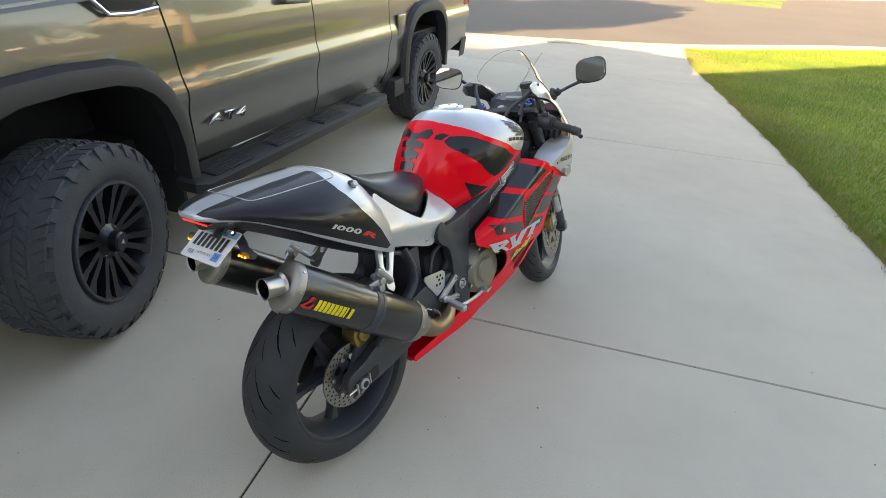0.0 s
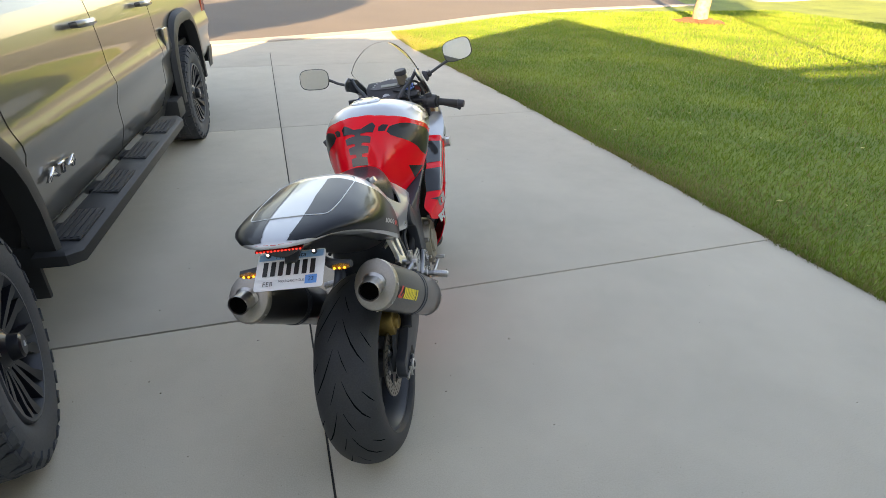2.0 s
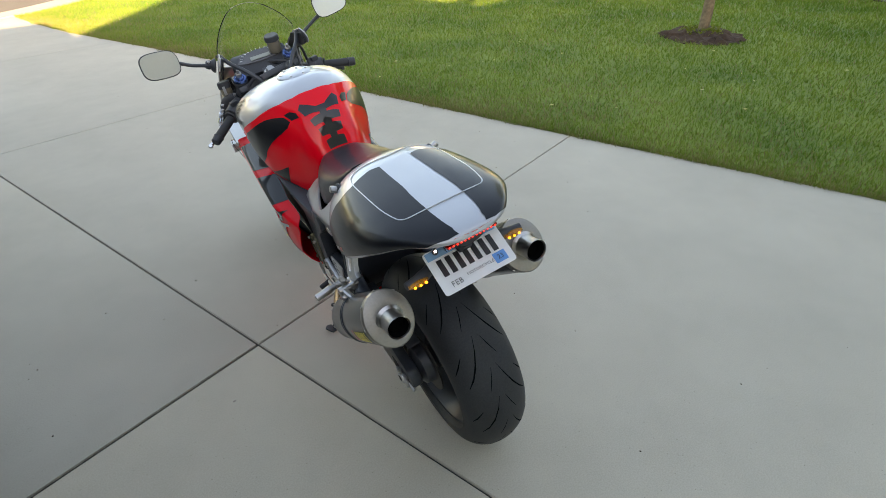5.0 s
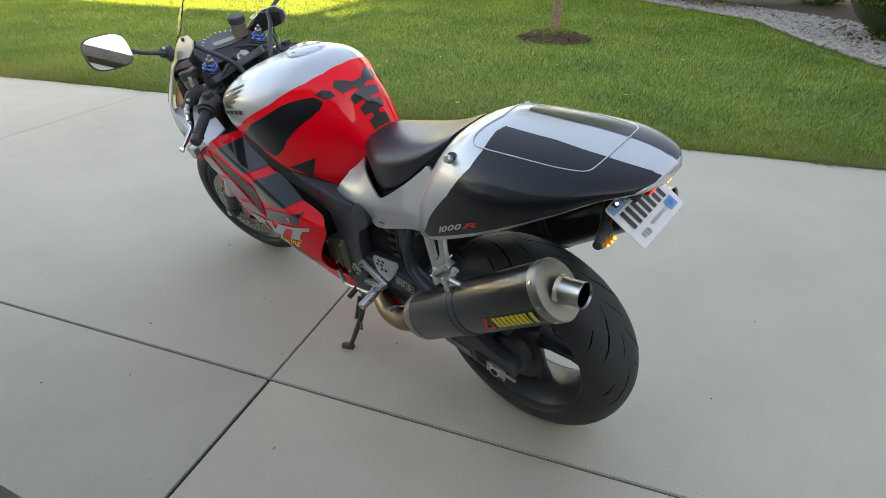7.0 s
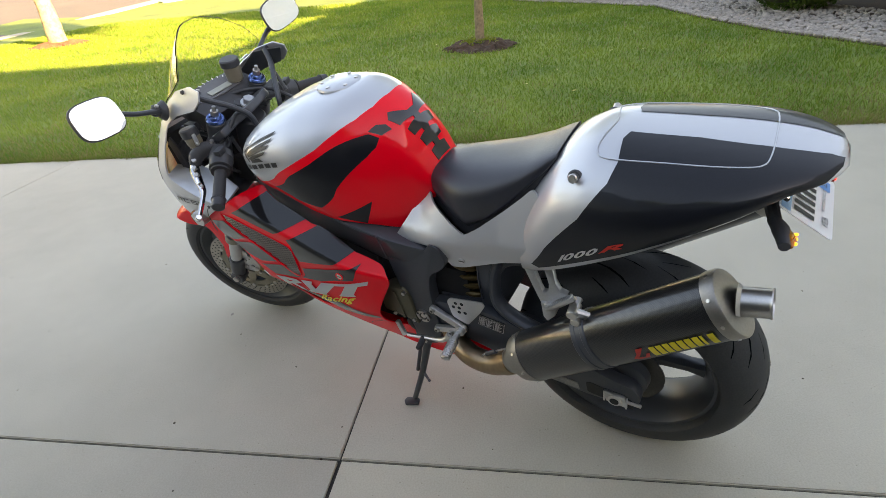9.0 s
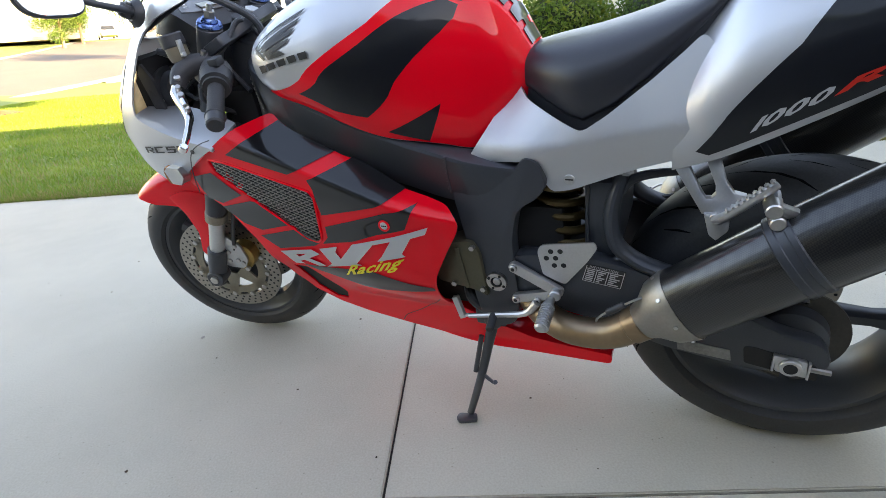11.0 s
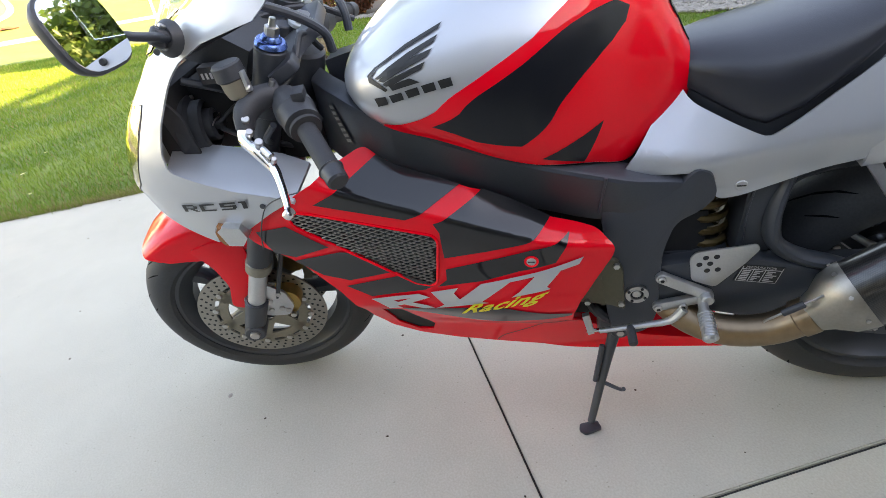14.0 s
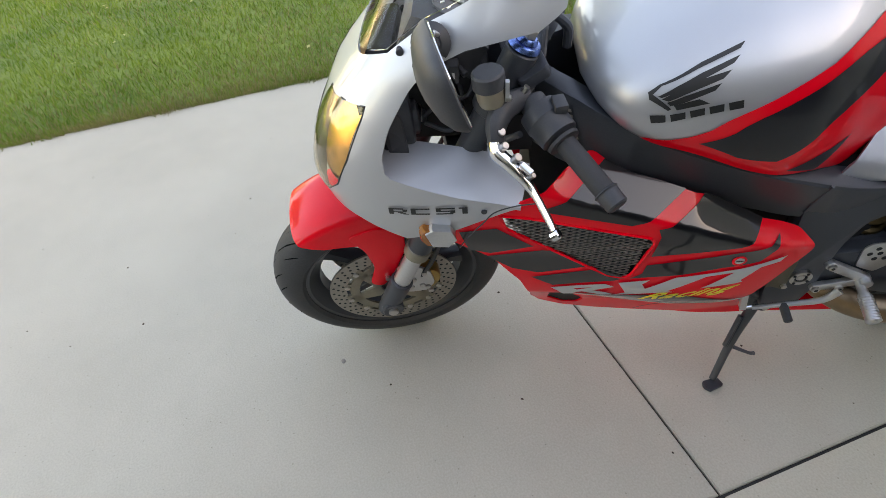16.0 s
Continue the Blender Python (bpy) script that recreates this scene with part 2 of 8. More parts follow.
# Near-black that stands in for shade in cavities, gaps, holes and undersides.
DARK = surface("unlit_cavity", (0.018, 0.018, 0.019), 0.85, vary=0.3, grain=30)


# ---------------------------------------------------------------- mesh helpers
def part(name, bm, material, parent=None, label="", smooth=35):
    """Links a bmesh as one mesh object, under a thing or a part where one is given."""
    bm.normal_update()
    me = bpy.data.meshes.new(name)
    bm.to_mesh(me)
    bm.free()
    me.materials.append(material)
    if smooth:
        me.shade_smooth()
        me.set_sharp_from_angle(angle=radians(smooth))
    ob = new(name, me)
    if parent:
        ob.parent = parent
    if label:
        ob["label"] = label
    return ob


def empty(name, m=None):
    ob = new(name)
    ob.empty_display_size = 0.1
    if m is not None:
        ob.matrix_world = m
    return ob


def raw(verts, faces):
    bm = bmesh.new()
    vs = [bm.verts.new(v) for v in verts]
    for f in faces:
        try:
            bm.faces.new([vs[i] for i in f])
        except ValueError:
            pass
    return bm


def join(*bms):
    """Puts several bmeshes of one part together."""
    out = bms[0]
    for b in bms[1:]:
        idx = {}
        for v in b.verts:
            idx[v] = out.verts.new(v.co)
        for f in b.faces:
            try:
                out.faces.new([idx[v] for v in f.verts])
            except ValueError:
                pass
        b.free()
    return out


def move(bm, m):
    bmesh.ops.transform(bm, matrix=m, verts=bm.verts)
    return bm


def flip(bm):
    """Mirrors across the machine's middle plane."""
    for v in bm.verts:
        v.co.x = -v.co.x
    bmesh.ops.reverse_faces(bm, faces=bm.faces)
    return bm


def box(x0, x1, y0, y1, z0, z1, bevel=0.0, seg=2):
    bm = raw([(x0, y0, z0), (x1, y0, z0), (x1, y1, z0), (x0, y1, z0), (x0, y0, z1), (x1, y0, z1), (x1, y1, z1), (x0, y1, z1)],
             [(3, 2, 1, 0), (4, 5, 6, 7), (0, 1, 5, 4), (1, 2, 6, 5), (2, 3, 7, 6), (3, 0, 4, 7)])
    if bevel:
        bmesh.ops.bevel(bm, geom=bm.edges[:], offset=bevel, segments=seg, profile=0.6, affect="EDGES")
    return bm


def rings(loops, caps=True, closed=False):
    """Skins a row of rings with the same number of points."""
    bm = bmesh.new()
    rows = [[bm.verts.new(p) for p in r] for r in loops]
    n = len(rows[0])
    pairs = list(zip(rows, rows[1:])) + ([(rows[-1], rows[0])] if closed else [])
    for a, b in pairs:
        for i in range(n):
            bm.faces.new((a[i], a[(i + 1) % n], b[(i + 1) % n], b[i]))
    if caps and not closed:
        bm.faces.new(rows[0][::-1])
        bm.faces.new(rows[-1])
    bmesh.ops.recalc_face_normals(bm, faces=bm.faces)
    return bm


def spline(pts, n):
    """A Catmull-Rom curve of n steps a span through the points."""
    p = [Vector(q) for q in pts]
    p = [p[0] * 2 - p[1]] + p + [p[-1] * 2 - p[-2]]
    out = []
    for i in range(1, len(p) - 2):
        for k in range(n):
            t = k / n
            a, b, c, d = p[i - 1:i + 3]
            out.append(0.5 * (2 * b + (c - a) * t + (2 * a - 5 * b + 4 * c - d) * t * t + (3 * b - a - 3 * c + d) * t ** 3))
    out.append(p[-2])
    return out


def tube(pts, radius, seg=10, bend=0, flat=1.0):
    """A round bar along the points; radius is one number or one for each point; bend: steps a span when curved."""
    base = [Vector(p) for p in pts]
    rad = list(radius) if isinstance(radius, (list, tuple)) else [radius] * len(base)
    if bend:
        line = spline(base, bend)
        rad = [rad[min(i // bend, len(rad) - 1)] * (1 - (i % bend) / bend) + rad[min(i // bend + 1, len(rad) - 1)] * ((i % bend) / bend) for i in range(len(line))]
    else:
        line = base
    loops = []
    side = None
    for i, p in enumerate(line):
        d = (line[min(i + 1, len(line) - 1)] - line[max(i - 1, 0)]).normalized()
        if side is None:
            side = d.cross(Vector((0, 0, 1)) if abs(d.z) < 0.9 else Vector((1, 0, 0))).normalized()
        side = (side - d * side.dot(d)).normalized()
        up = side.cross(d)
        loops.append([p + rad[i] * (math.cos(a) * side + flat * math.sin(a) * up) for a in (2 * math.pi * k / seg for k in range(seg))])
    return rings(loops)


def rod(a, b, r0, r1=None, seg=16, bevel=0.0):
    """A straight round bar with softened ends."""
    a, b = Vector(a), Vector(b)
    r1 = r0 if r1 is None else r1
    if not bevel:
        return tube([a, b], [r0, r1], seg)
    d = (b - a).normalized() * bevel
    return tube([a, a + d, b - d, b], [r0 - bevel, r0, r1, r1 - bevel], seg)


def lathe(profile, seg=48, m=None, closed=True):
    """Turns (radius, along x) points about the x axis."""
    loops = []
    for k in range(seg):
        a = 2 * math.pi * k / seg
        loops.append([(x, r * math.cos(a), r * math.sin(a)) for r, x in profile])
    bm = bmesh.new()
    rows = [[bm.verts.new(p) for p in r] for r in loops]
    n = len(profile)
    for a, b in zip(rows, rows[1:] + rows[:1]):
        for i in range(n if closed else n - 1):
            bm.faces.new((a[i], a[(i + 1) % n], b[(i + 1) % n], b[i]))
    bmesh.ops.remove_doubles(bm, verts=bm.verts, dist=1e-6)
    bmesh.ops.recalc_face_normals(bm, faces=bm.faces)
    if m is not None:
        move(bm, m)
    return bm


def outline(pts, round_by=0.0, n=4):
    """Rounds the corners of a flat outline."""
    if not round_by:
        return [tuple(p) for p in pts]
    out = []
    m = len(pts)
    for i in range(m):
        p = Vector(pts[i])
        a, b = Vector(pts[i - 1]) - p, Vector(pts[(i + 1) % m]) - p
        r = min(round_by, a.length * 0.45, b.length * 0.45)
        s, e = p + a.normalized() * r, p + b.normalized() * r
        for k in range(n + 1):
            t = k / n
            out.append(tuple((1 - t) ** 2 * s + 2 * t * (1 - t) * p + t * t * e))
    return out


def plate(pts, x0, x1, bevel=0.002, round_by=0.0):
    """A plate cut to an outline in (along, height), from x0 to x1."""
    o = outline(pts, round_by)
    bm = bmesh.new()
    a = [bm.verts.new((x0, y, z)) for y, z in o]
    b = [bm.verts.new((x1, y, z)) for y, z in o]
    n = len(o)
    bm.faces.new(a)
    bm.faces.new(b[::-1])
    for i in range(n):
        bm.faces.new((a[i], b[i], b[(i + 1) % n], a[(i + 1) % n]))
    bmesh.ops.recalc_face_normals(bm, faces=bm.faces)
    if bevel:
        rim = [e for e in bm.edges if len(e.link_faces) == 2 and (len(e.link_faces[0].verts) > 4 or len(e.link_faces[1].verts) > 4) and not (len(e.link_faces[0].verts) > 4 and len(e.link_faces[1].verts) > 4)]
        if n > 4:
            bmesh.ops.bevel(bm, geom=rim, offset=bevel, segments=2, profile=0.6, affect="EDGES")
    return bm


def sheet(pts, skin, step_u=0.02, step_v=0.02, lift=0.0, thick=0.0, holes=()):
    """A piece of a curved skin: the outline (u, v) is cut into small cells, laid on skin(u, v), lifted off it and given thickness."""
    bm = bmesh.new()
    o = [bm.verts.new((u, v, 0)) for u, v in pts]
    edges = [bm.edges.new((o[i], o[(i + 1) % len(o)])) for i in range(len(o))]
    for h in holes:
        q = [bm.verts.new((u, v, 0)) for u, v in h]
        edges += [bm.edges.new((q[i], q[(i + 1) % len(q)])) for i in range(len(q))]
    bmesh.ops.triangle_fill(bm, use_beauty=True, use_dissolve=False, edges=edges)
    us, vs = [p[0] for p in pts], [p[1] for p in pts]
    for lo, hi, step, axis in ((min(us), max(us), step_u, 0), (min(vs), max(vs), step_v, 1)):
        k = math.floor(lo / step) + 1
        while k * step < hi - 1e-6:
            co, no = [0, 0, 0], [0, 0, 0]
            co[axis], no[axis] = k * step, 1
            bmesh.ops.bisect_plane(bm, geom=bm.verts[:] + bm.edges[:] + bm.faces[:], plane_co=co, plane_no=no, dist=1e-6)
            k += 1
    e = 1e-4
    inward = {}
    for v in bm.verts:
        u, w = v.co.x, v.co.y
        p = Vector(skin(u, w))
        pu, pv = Vector(skin(u + e, w)) - Vector(skin(u - e, w)), Vector(skin(u, w + e)) - Vector(skin(u, w - e))
        n = pu.cross(pv)
        n = n.normalized() if n.length > 1e-12 else Vector((0, 0, 1))
        inward[v] = (p, n)
    flipit = sum(inward[v][1].dot(inward[v][0] - Vector((0, inward[v][0].y, 0.55))) for v in bm.verts) < 0
    for v, (p, n) in inward.items():
        v.co = p + (-n if flipit else n) * lift
        inward[v] = -n if flipit else n
    bm.normal_update()
    if sum(f.normal.dot(inward[f.verts[0]]) for f in bm.faces) < 0:
        bmesh.ops.reverse_faces(bm, faces=bm.faces)
    if thick:
        twin = {v: bm.verts.new(v.co - inward[v] * thick) for v in list(bm.verts)}
        rim = [e for e in bm.edges if len(e.link_faces) == 1]
        for f in list(bm.faces):
            bm.faces.new([twin[v] for v in reversed(f.verts)])
        for ed in rim:
            f = ed.link_faces[0]
            a, b = ed.verts
            vs = list(f.verts)
            if vs[(vs.index(a) + 1) % len(vs)] != b:
                a, b = b, a
            bm.faces.new((b, a, twin[a], twin[b]))
    return bm


def text_mesh(words, size, skin_at, spacing=1.0, shear=0.0, bold=0.0):
    """Lettering in the built-in font as a bmesh; skin_at(x, y) lays a flat point of the text into place."""
    cu = bpy.data.curves.new("lettering", "FONT")
    cu.body, cu.size, cu.space_character, cu.shear, cu.align_x = words, size, spacing, shear, "LEFT"
    cu.resolution_u, cu.offset = 2, bold * size
    tmp = new("lettering", cu)
    dg = bpy.context.evaluated_depsgraph_get()
    me = bpy.data.meshes.new_from_object(tmp.evaluated_get(dg))
    bm = bmesh.new()
    bm.from_mesh(me)
    bpy.data.objects.remove(tmp)
    bpy.data.curves.remove(cu)
    bpy.data.meshes.remove(me)
    for v in bm.verts:
        v.co = Vector(skin_at(v.co.x, v.co.y))
    return bm


# ---------------------------------------------------------------- ground, drive, street
def cloud(name, verts, faces, material, parent=None):
    """One mesh of very many small faces, from arrays."""
    me = bpy.data.meshes.new(name)
    me.from_pydata(verts.tolist(), [], faces.tolist())
    me.materials.append(material)
    ob = new(name, me)
    if parent:
        ob.parent = parent
    return ob


def rise(x, y):
    """The land climbs gently away from the house, past the near lawn."""
    return 0.07 * max(0.0, min(60.0, x * 0.77 + y * 0.64 - 24.0))


def flat(name, pts, z0, z1, material, parent=None):
    """A slab over a plan outline."""
    bm = bmesh.new()
    a = [bm.verts.new((x, y, z0)) for x, y in pts]
    b = [bm.verts.new((x, y, z1)) for x, y in pts]
    n = len(pts)
    bm.faces.new(a[::-1])
    bm.faces.new(b)
    for i in range(n):
        bm.faces.new((a[i], a[(i + 1) % n], b[(i + 1) % n], b[i]))
    bmesh.ops.recalc_face_normals(bm, faces=bm.faces)
    return part(name, bm, material, parent, smooth=0)


GRID = [-300, -200, -120] + list(range(-80, 121, 5)) + [160, 220, 300]
ground = part("ground", raw([(x, y, rise(x, y) - 0.012) for x in GRID for y in GRID], [(i * len(GRID) + j, (i + 1) * len(GRID) + j, (i + 1) * len(GRID) + j + 1, i * len(GRID) + j + 1) for i in range(len(GRID) - 1) for j in range(len(GRID) - 1)]), SOIL_GRASS)
tagged(ground, "mown green lawn reaching past the street", "lawn", kind="structure")

DRIVE_X = (-5.9, -2.95, 0.0)
DRIVE_EDGE = [(-3.55, 2.95), (-2.0, 2.90), (0, 2.82), (2, 2.77), (3.6, 2.73), (5.6, 2.62), (7.6, 2.48), (9.0, 2.50), (10.3, 2.62)]  # (y, x) of the lawn side
DRIVE_Y = (-3.55, 0.0, 3.15, 6.4, 7.6)
drive = flat("pavement", [(-5.89, -3.54)] + [(x - 0.01, y) for y, x in DRIVE_EDGE if y < 7.7] + [(-5.89, 7.59)], -0.12, -0.009, JOINT)
tagged(drive, "pale grey concrete driveway with dark sawn joints", "driveway", kind="structure")

NEAR_KERB = [(-60, 1.0), (-30, 4.2), (-12, 6.8), (-5.9, 7.8), (-1.6, 8.75), (0.5, 9.45), (2.6, 10.45), (4.2, 11.6), (6, 12.9), (8, 14.0), (12, 15.2), (18, 16.3), (24, 16.1), (30, 16.6), (36, 17.7), (44, 20.0), (60, 27), (100, 46)]


def beside(line, d):
    """The line moved d to its left."""
    out = []
    for i, p in enumerate(line):
        a, b = Vector(line[max(i - 1, 0)]), Vector(line[min(i + 1, len(line) - 1)])
        t = (b - a).normalized()
        out.append((p[0] - t.y * d, p[1] + t.x * d))
    return out


def ribbon(name, line, d0, d1, z0, z1, material):
    """A strip along a plan line, between two offsets."""
    a, b = beside(line, d0), beside(line, d1)
    n = len(a)
    for i in range(1, n):
        # inside a bend the far edge never runs backwards
        t = (Vector(line[min(i + 1, n - 1)]) - Vector(line[i - 1])).normalized()
        if (Vector(b[i]) - Vector(b[i - 1])).dot(t) < 0.02:
            b[i] = tuple(Vector(b[i - 1]) + t * 0.02)
    up = lambda x, y: rise(x, y) + (0.03 if rise(x, y) > 0 else 0)
    vs = [(x, y, z1 + up(x, y)) for x, y in a] + [(x, y, z1 + up(x, y)) for x, y in b] + [(x, y, z0 + up(x, y)) for x, y in a] + [(x, y, z0 + up(x, y)) for x, y in b]
    fs = [(i, i + 1, n + i + 1, n + i) for i in range(n - 1)] + [(i + 1, i, 2 * n + i, 2 * n + i + 1) for i in range(n - 1)]
    fs += [(n + i, n + i + 1, 3 * n + i + 1, 3 * n + i) for i in range(n - 1)]
    bm = raw(vs, fs)
    bmesh.ops.recalc_face_normals(bm, faces=bm.faces)
    return part(name, bm, material, smooth=0)


KERB_LINE = [tuple(p)[:2] for p in spline([(x, y, 0) for x, y in NEAR_KERB], 4)]
road = ribbon("road", KERB_LINE, 0.0, 14.5, -0.2, -0.006, ASPHALT)
tagged(road, "sunlit tan-grey asphalt street with tree shade", "street", kind="structure")
kerb = ribbon("kerb_near", KERB_LINE, -0.42, 0.02, -0.2, 0.022, KERB)
tagged(kerb, "pale concrete rolled kerb and gutter", "kerb", kind="structure")
kerb2 = ribbon("kerb_far", KERB_LINE, 14.4, 14.85, -0.2, 0.05, KERB)
tagged(kerb2, "pale concrete kerb across the street", "kerb", kind="structure")
apron = flat("driveway_apron", [(-5.89, 7.602), (2.478, 7.602), (2.49, 9.0), (2.60, 10.0), (0.5, 9.08), (-1.6, 8.38), (-5.89, 7.62)], -0.1, -0.001, CONCRETE)
tagged(apron, "concrete apron between driveway and street", "driveway", kind="structure")
walk_far = ribbon("pavement_neighbour", [(22.8, 15.7), (24.8, 14.0), (27.0, 11.0), (30.5, 7.0), (37.0, 2.0)], -0.6, 0.6, -0.1, 0.004, KERB)
tagged(walk_far, "pale concrete walk across the neighbouring lawn", "walkway", kind="structure")

# ---------------------------------------------------------------- the house behind, whose shade lies on the drive
HOUSE_Y = -3.6


def house_behind():
    h = empty("house", pose(-1, HOUSE_Y, 0))
    h.matrix_world = Matrix.Identity(4)
    tagged(h, "grey sided house with white garage doors and shingled gables", "house")
    he, low, ridge, top_x = 2.93, 2.5, 4.24, -0.6
    part("wall", box(-11, -3.4, HOUSE_Y - 9, HOUSE_Y, -0.1, he - 0.02), SIDING, h, smooth=0)
    part("wall", box(-3.4, 1.9, HOUSE_Y - 9, HOUSE_Y, -0.1, low - 0.04), SIDING, h, smooth=0)
    part("wall", box(1.9, 13, HOUSE_Y - 11, HOUSE_Y - 2.6, -0.1, 2.9), SIDING, h, smooth=0)
    face = [(-3.4, low - 0.04), (1.9, low - 0.04), (top_x, ridge - 0.06), (-3.4, he - 0.02)]
    gab = raw([(x, HOUSE_Y - 0.1, z) for x, z in face] + [(x, HOUSE_Y, z) for x, z in face],
              [(0, 1, 2, 3), (7, 6, 5, 4), (0, 4, 5, 1), (1, 5, 6, 2), (2, 6, 7, 3), (3, 7, 4, 0)])
    part("gable", gab, SIDING, h, smooth=0)

    def slab(a, b, c, d, t=0.14):
        vs = [Vector(q) for q in (a, b, c, d)]
        return raw(vs + [v + Vector((0, 0, t)) for v in vs], [(3, 2, 1, 0), (4, 5, 6, 7), (0, 1, 5, 4), (1, 2, 6, 5), (2, 3, 7, 6), (3, 0, 4, 7)])
    f, k = HOUSE_Y + 0.02, HOUSE_Y - 9
    part("roof", slab((-3.45, f, he - 0.03), (top_x, f, ridge), (top_x, k, ridge), (-3.45, k, he - 0.03)), SHINGLE, h, smooth=0)
    part("roof", slab((top_x, f, ridge), (1.95, f, low), (1.95, k, low), (top_x, k, ridge)), SHINGLE, h, smooth=0)
    part("roof", slab((-11.4, f, he), (-3.45, f, he), (-3.45, f - 4.6, he + 1.1), (-11.4, f - 4.6, he + 1.1)), SHINGLE, h, smooth=0)
    part("roof", slab((-11.4, f - 4.6, he + 1.1), (-3.45, f - 4.6, he + 1.1), (-3.45, k - 0.3, he), (-11.4, k - 0.3, he)), SHINGLE, h, smooth=0)
    f2 = HOUSE_Y - 2.4
    part("roof", slab((1.9, f2, 2.9), (13.3, f2, 2.9), (13.3, f2 - 4, 4.0), (1.9, f2 - 4, 4.0)), SHINGLE, h, smooth=0)
    part("roof", slab((1.9, f2 - 4, 4.0), (13.3, f2 - 4, 4.0), (13.3, f2 - 9, 2.9), (1.9, f2 - 9, 2.9)), SHINGLE, h, smooth=0)
    for x0, x1 in ((-5.7, -3.3), (-2.6, 2.2 - 0.95)):
        door = part("garage_door", box(x0, x1, HOUSE_Y, HOUSE_Y + 0.03, 0.0, 2.2, 0.004), WHITE_PAINT, h)
        for r in range(4):
            for c in range(4):
                w = (x1 - x0) / 4
                part("panel", box(x0 + c * w + 0.08, x0 + (c + 1) * w - 0.08, HOUSE_Y + 0.03, HOUSE_Y + 0.045, r * 0.55 + 0.08, r * 0.55 + 0.47, 0.006), WHITE_PAINT, door)
    for z in range(4):
        part("siding_board", box(-11, 1.9 if z < 2 else -3.45, HOUSE_Y, HOUSE_Y + 0.02, 2.3 + z * 0.15, 2.435 + z * 0.15, 0.004), SIDING, h, smooth=0)
    return h


house_behind()


# ---------------------------------------------------------------- plants
def leaves(rng, centre, radii, n, size, hollow=0.55, lumps=7):
    """Points of many small leaves in an uneven crown, as arrays."""
    lump = [(rng.normal(size=3)) for _ in range(lumps)]
    d = rng.normal(size=(n, 3))
    d /= np.linalg.norm(d, axis=1)[:, None]
    r = hollow + (1 - hollow) * rng.random(n) ** 0.6
    bulge = np.ones(n)
    for k, l in enumerate(lump):
        l = l / np.linalg.norm(l)
        bulge += (0.22 if k % 2 else -0.25) * np.exp(-((d - l) ** 2).sum(1) * 3.0)
    p = np.array(centre) + d * (r * bulge)[:, None] * np.array(radii)
    a = rng.normal(size=(n, 3))
    a /= np.linalg.norm(a, axis=1)[:, None]
    b = np.cross(a, rng.normal(size=(n, 3)))
    b /= np.linalg.norm(b, axis=1)[:, None]
    s = size * (0.6 + 0.8 * rng.random(n))[:, None]
    v = np.stack([p - a * s, p + b * s * 0.45, p + a * s, p - b * s * 0.45], 1).reshape(-1, 3)
    f = np.arange(4 * n).reshape(-1, 4)
    return v, f


def bush(x, y, r, h, material, label, n=5000, size=0.045, blooms=0, bloom_material=None, seed=1):
    rng = np.random.default_rng(seed)
    b = empty("bush", pose(x, y, -0.012))
    tagged(b, label, "shrub", group="shrubs in the stone bed")
    # Solid core, coloured dark for the shade deep inside the foliage.
    core = bmesh.new()
    bmesh.ops.create_icosphere(core, subdivisions=3, radius=1.0)
    for v in core.verts:
        v.co = Vector((v.co.x * r * 0.72, v.co.y * r * 0.72, max(0, h * 0.5 + v.co.z * h * 0.42))) * (1 + 0.12 * noise.noise(v.co * 2.5 + Vector((x, y, 0))))
    part("shade_core", core, surface("bush_core", (0.018, 0.03, 0.008), 0.95, vary=0.5, grain=30), b)
    v, f = leaves(rng, (0, 0, h * 0.5), (r, r, h * 0.52), n, size)
    v[:, 2] = np.maximum(v[:, 2], 0.01)
    cloud("foliage", v, f, material, b)
    if blooms:
        v, f = leaves(rng, (0, 0, h * 0.52), (r, r, h * 0.55), blooms, size * 1.5, 0.93)
        cloud("blossoms", v, f, bloom_material or LEAF_WHITE, b)["label"] = "yellow flower heads" if bloom_material else "creamy white flower heads"
    return b


bush(14.2, -0.9, 0.75, 1.35, LEAF_RED, "rust-red barberry bush beside the lawn", 6000, seed=2)
bush(17.4, -0.1, 0.85, 1.3, LEAF_LIME, "yellow-green rounded bush at the lawn's edge", 5000, seed=3)
bush(12.7, -2.4, 1.2, 1.75, LEAF_BRIGHT, "broad light-green leafy bush with yellow blossoms", 11000, 0.05, blooms=500, bloom_material=LEAF_LIME, seed=4)
bush(13.6, -4.6, 0.95, 1.6, LEAF, "dark green bush in the stone bed", 6000, seed=5)
bush(8.5, -4.35, 1.0, 1.3, LEAF, "dense dark-green shrub beside pale stones", 12000, 0.035, seed=6)
bush(7.3, -5.75, 1.05, 1.5, LEAF, "white-flowering hydrangea over pale stones", 9000, 0.055, blooms=1000, seed=7)
BED_EDGE = [(4.6, -5.2), (5.4, -4.15), (6.7, -3.55), (8.3, -3.1), (10.2, -2.75), (11.6, -1.6), (13.2, -0.2), (16, 0.8)]


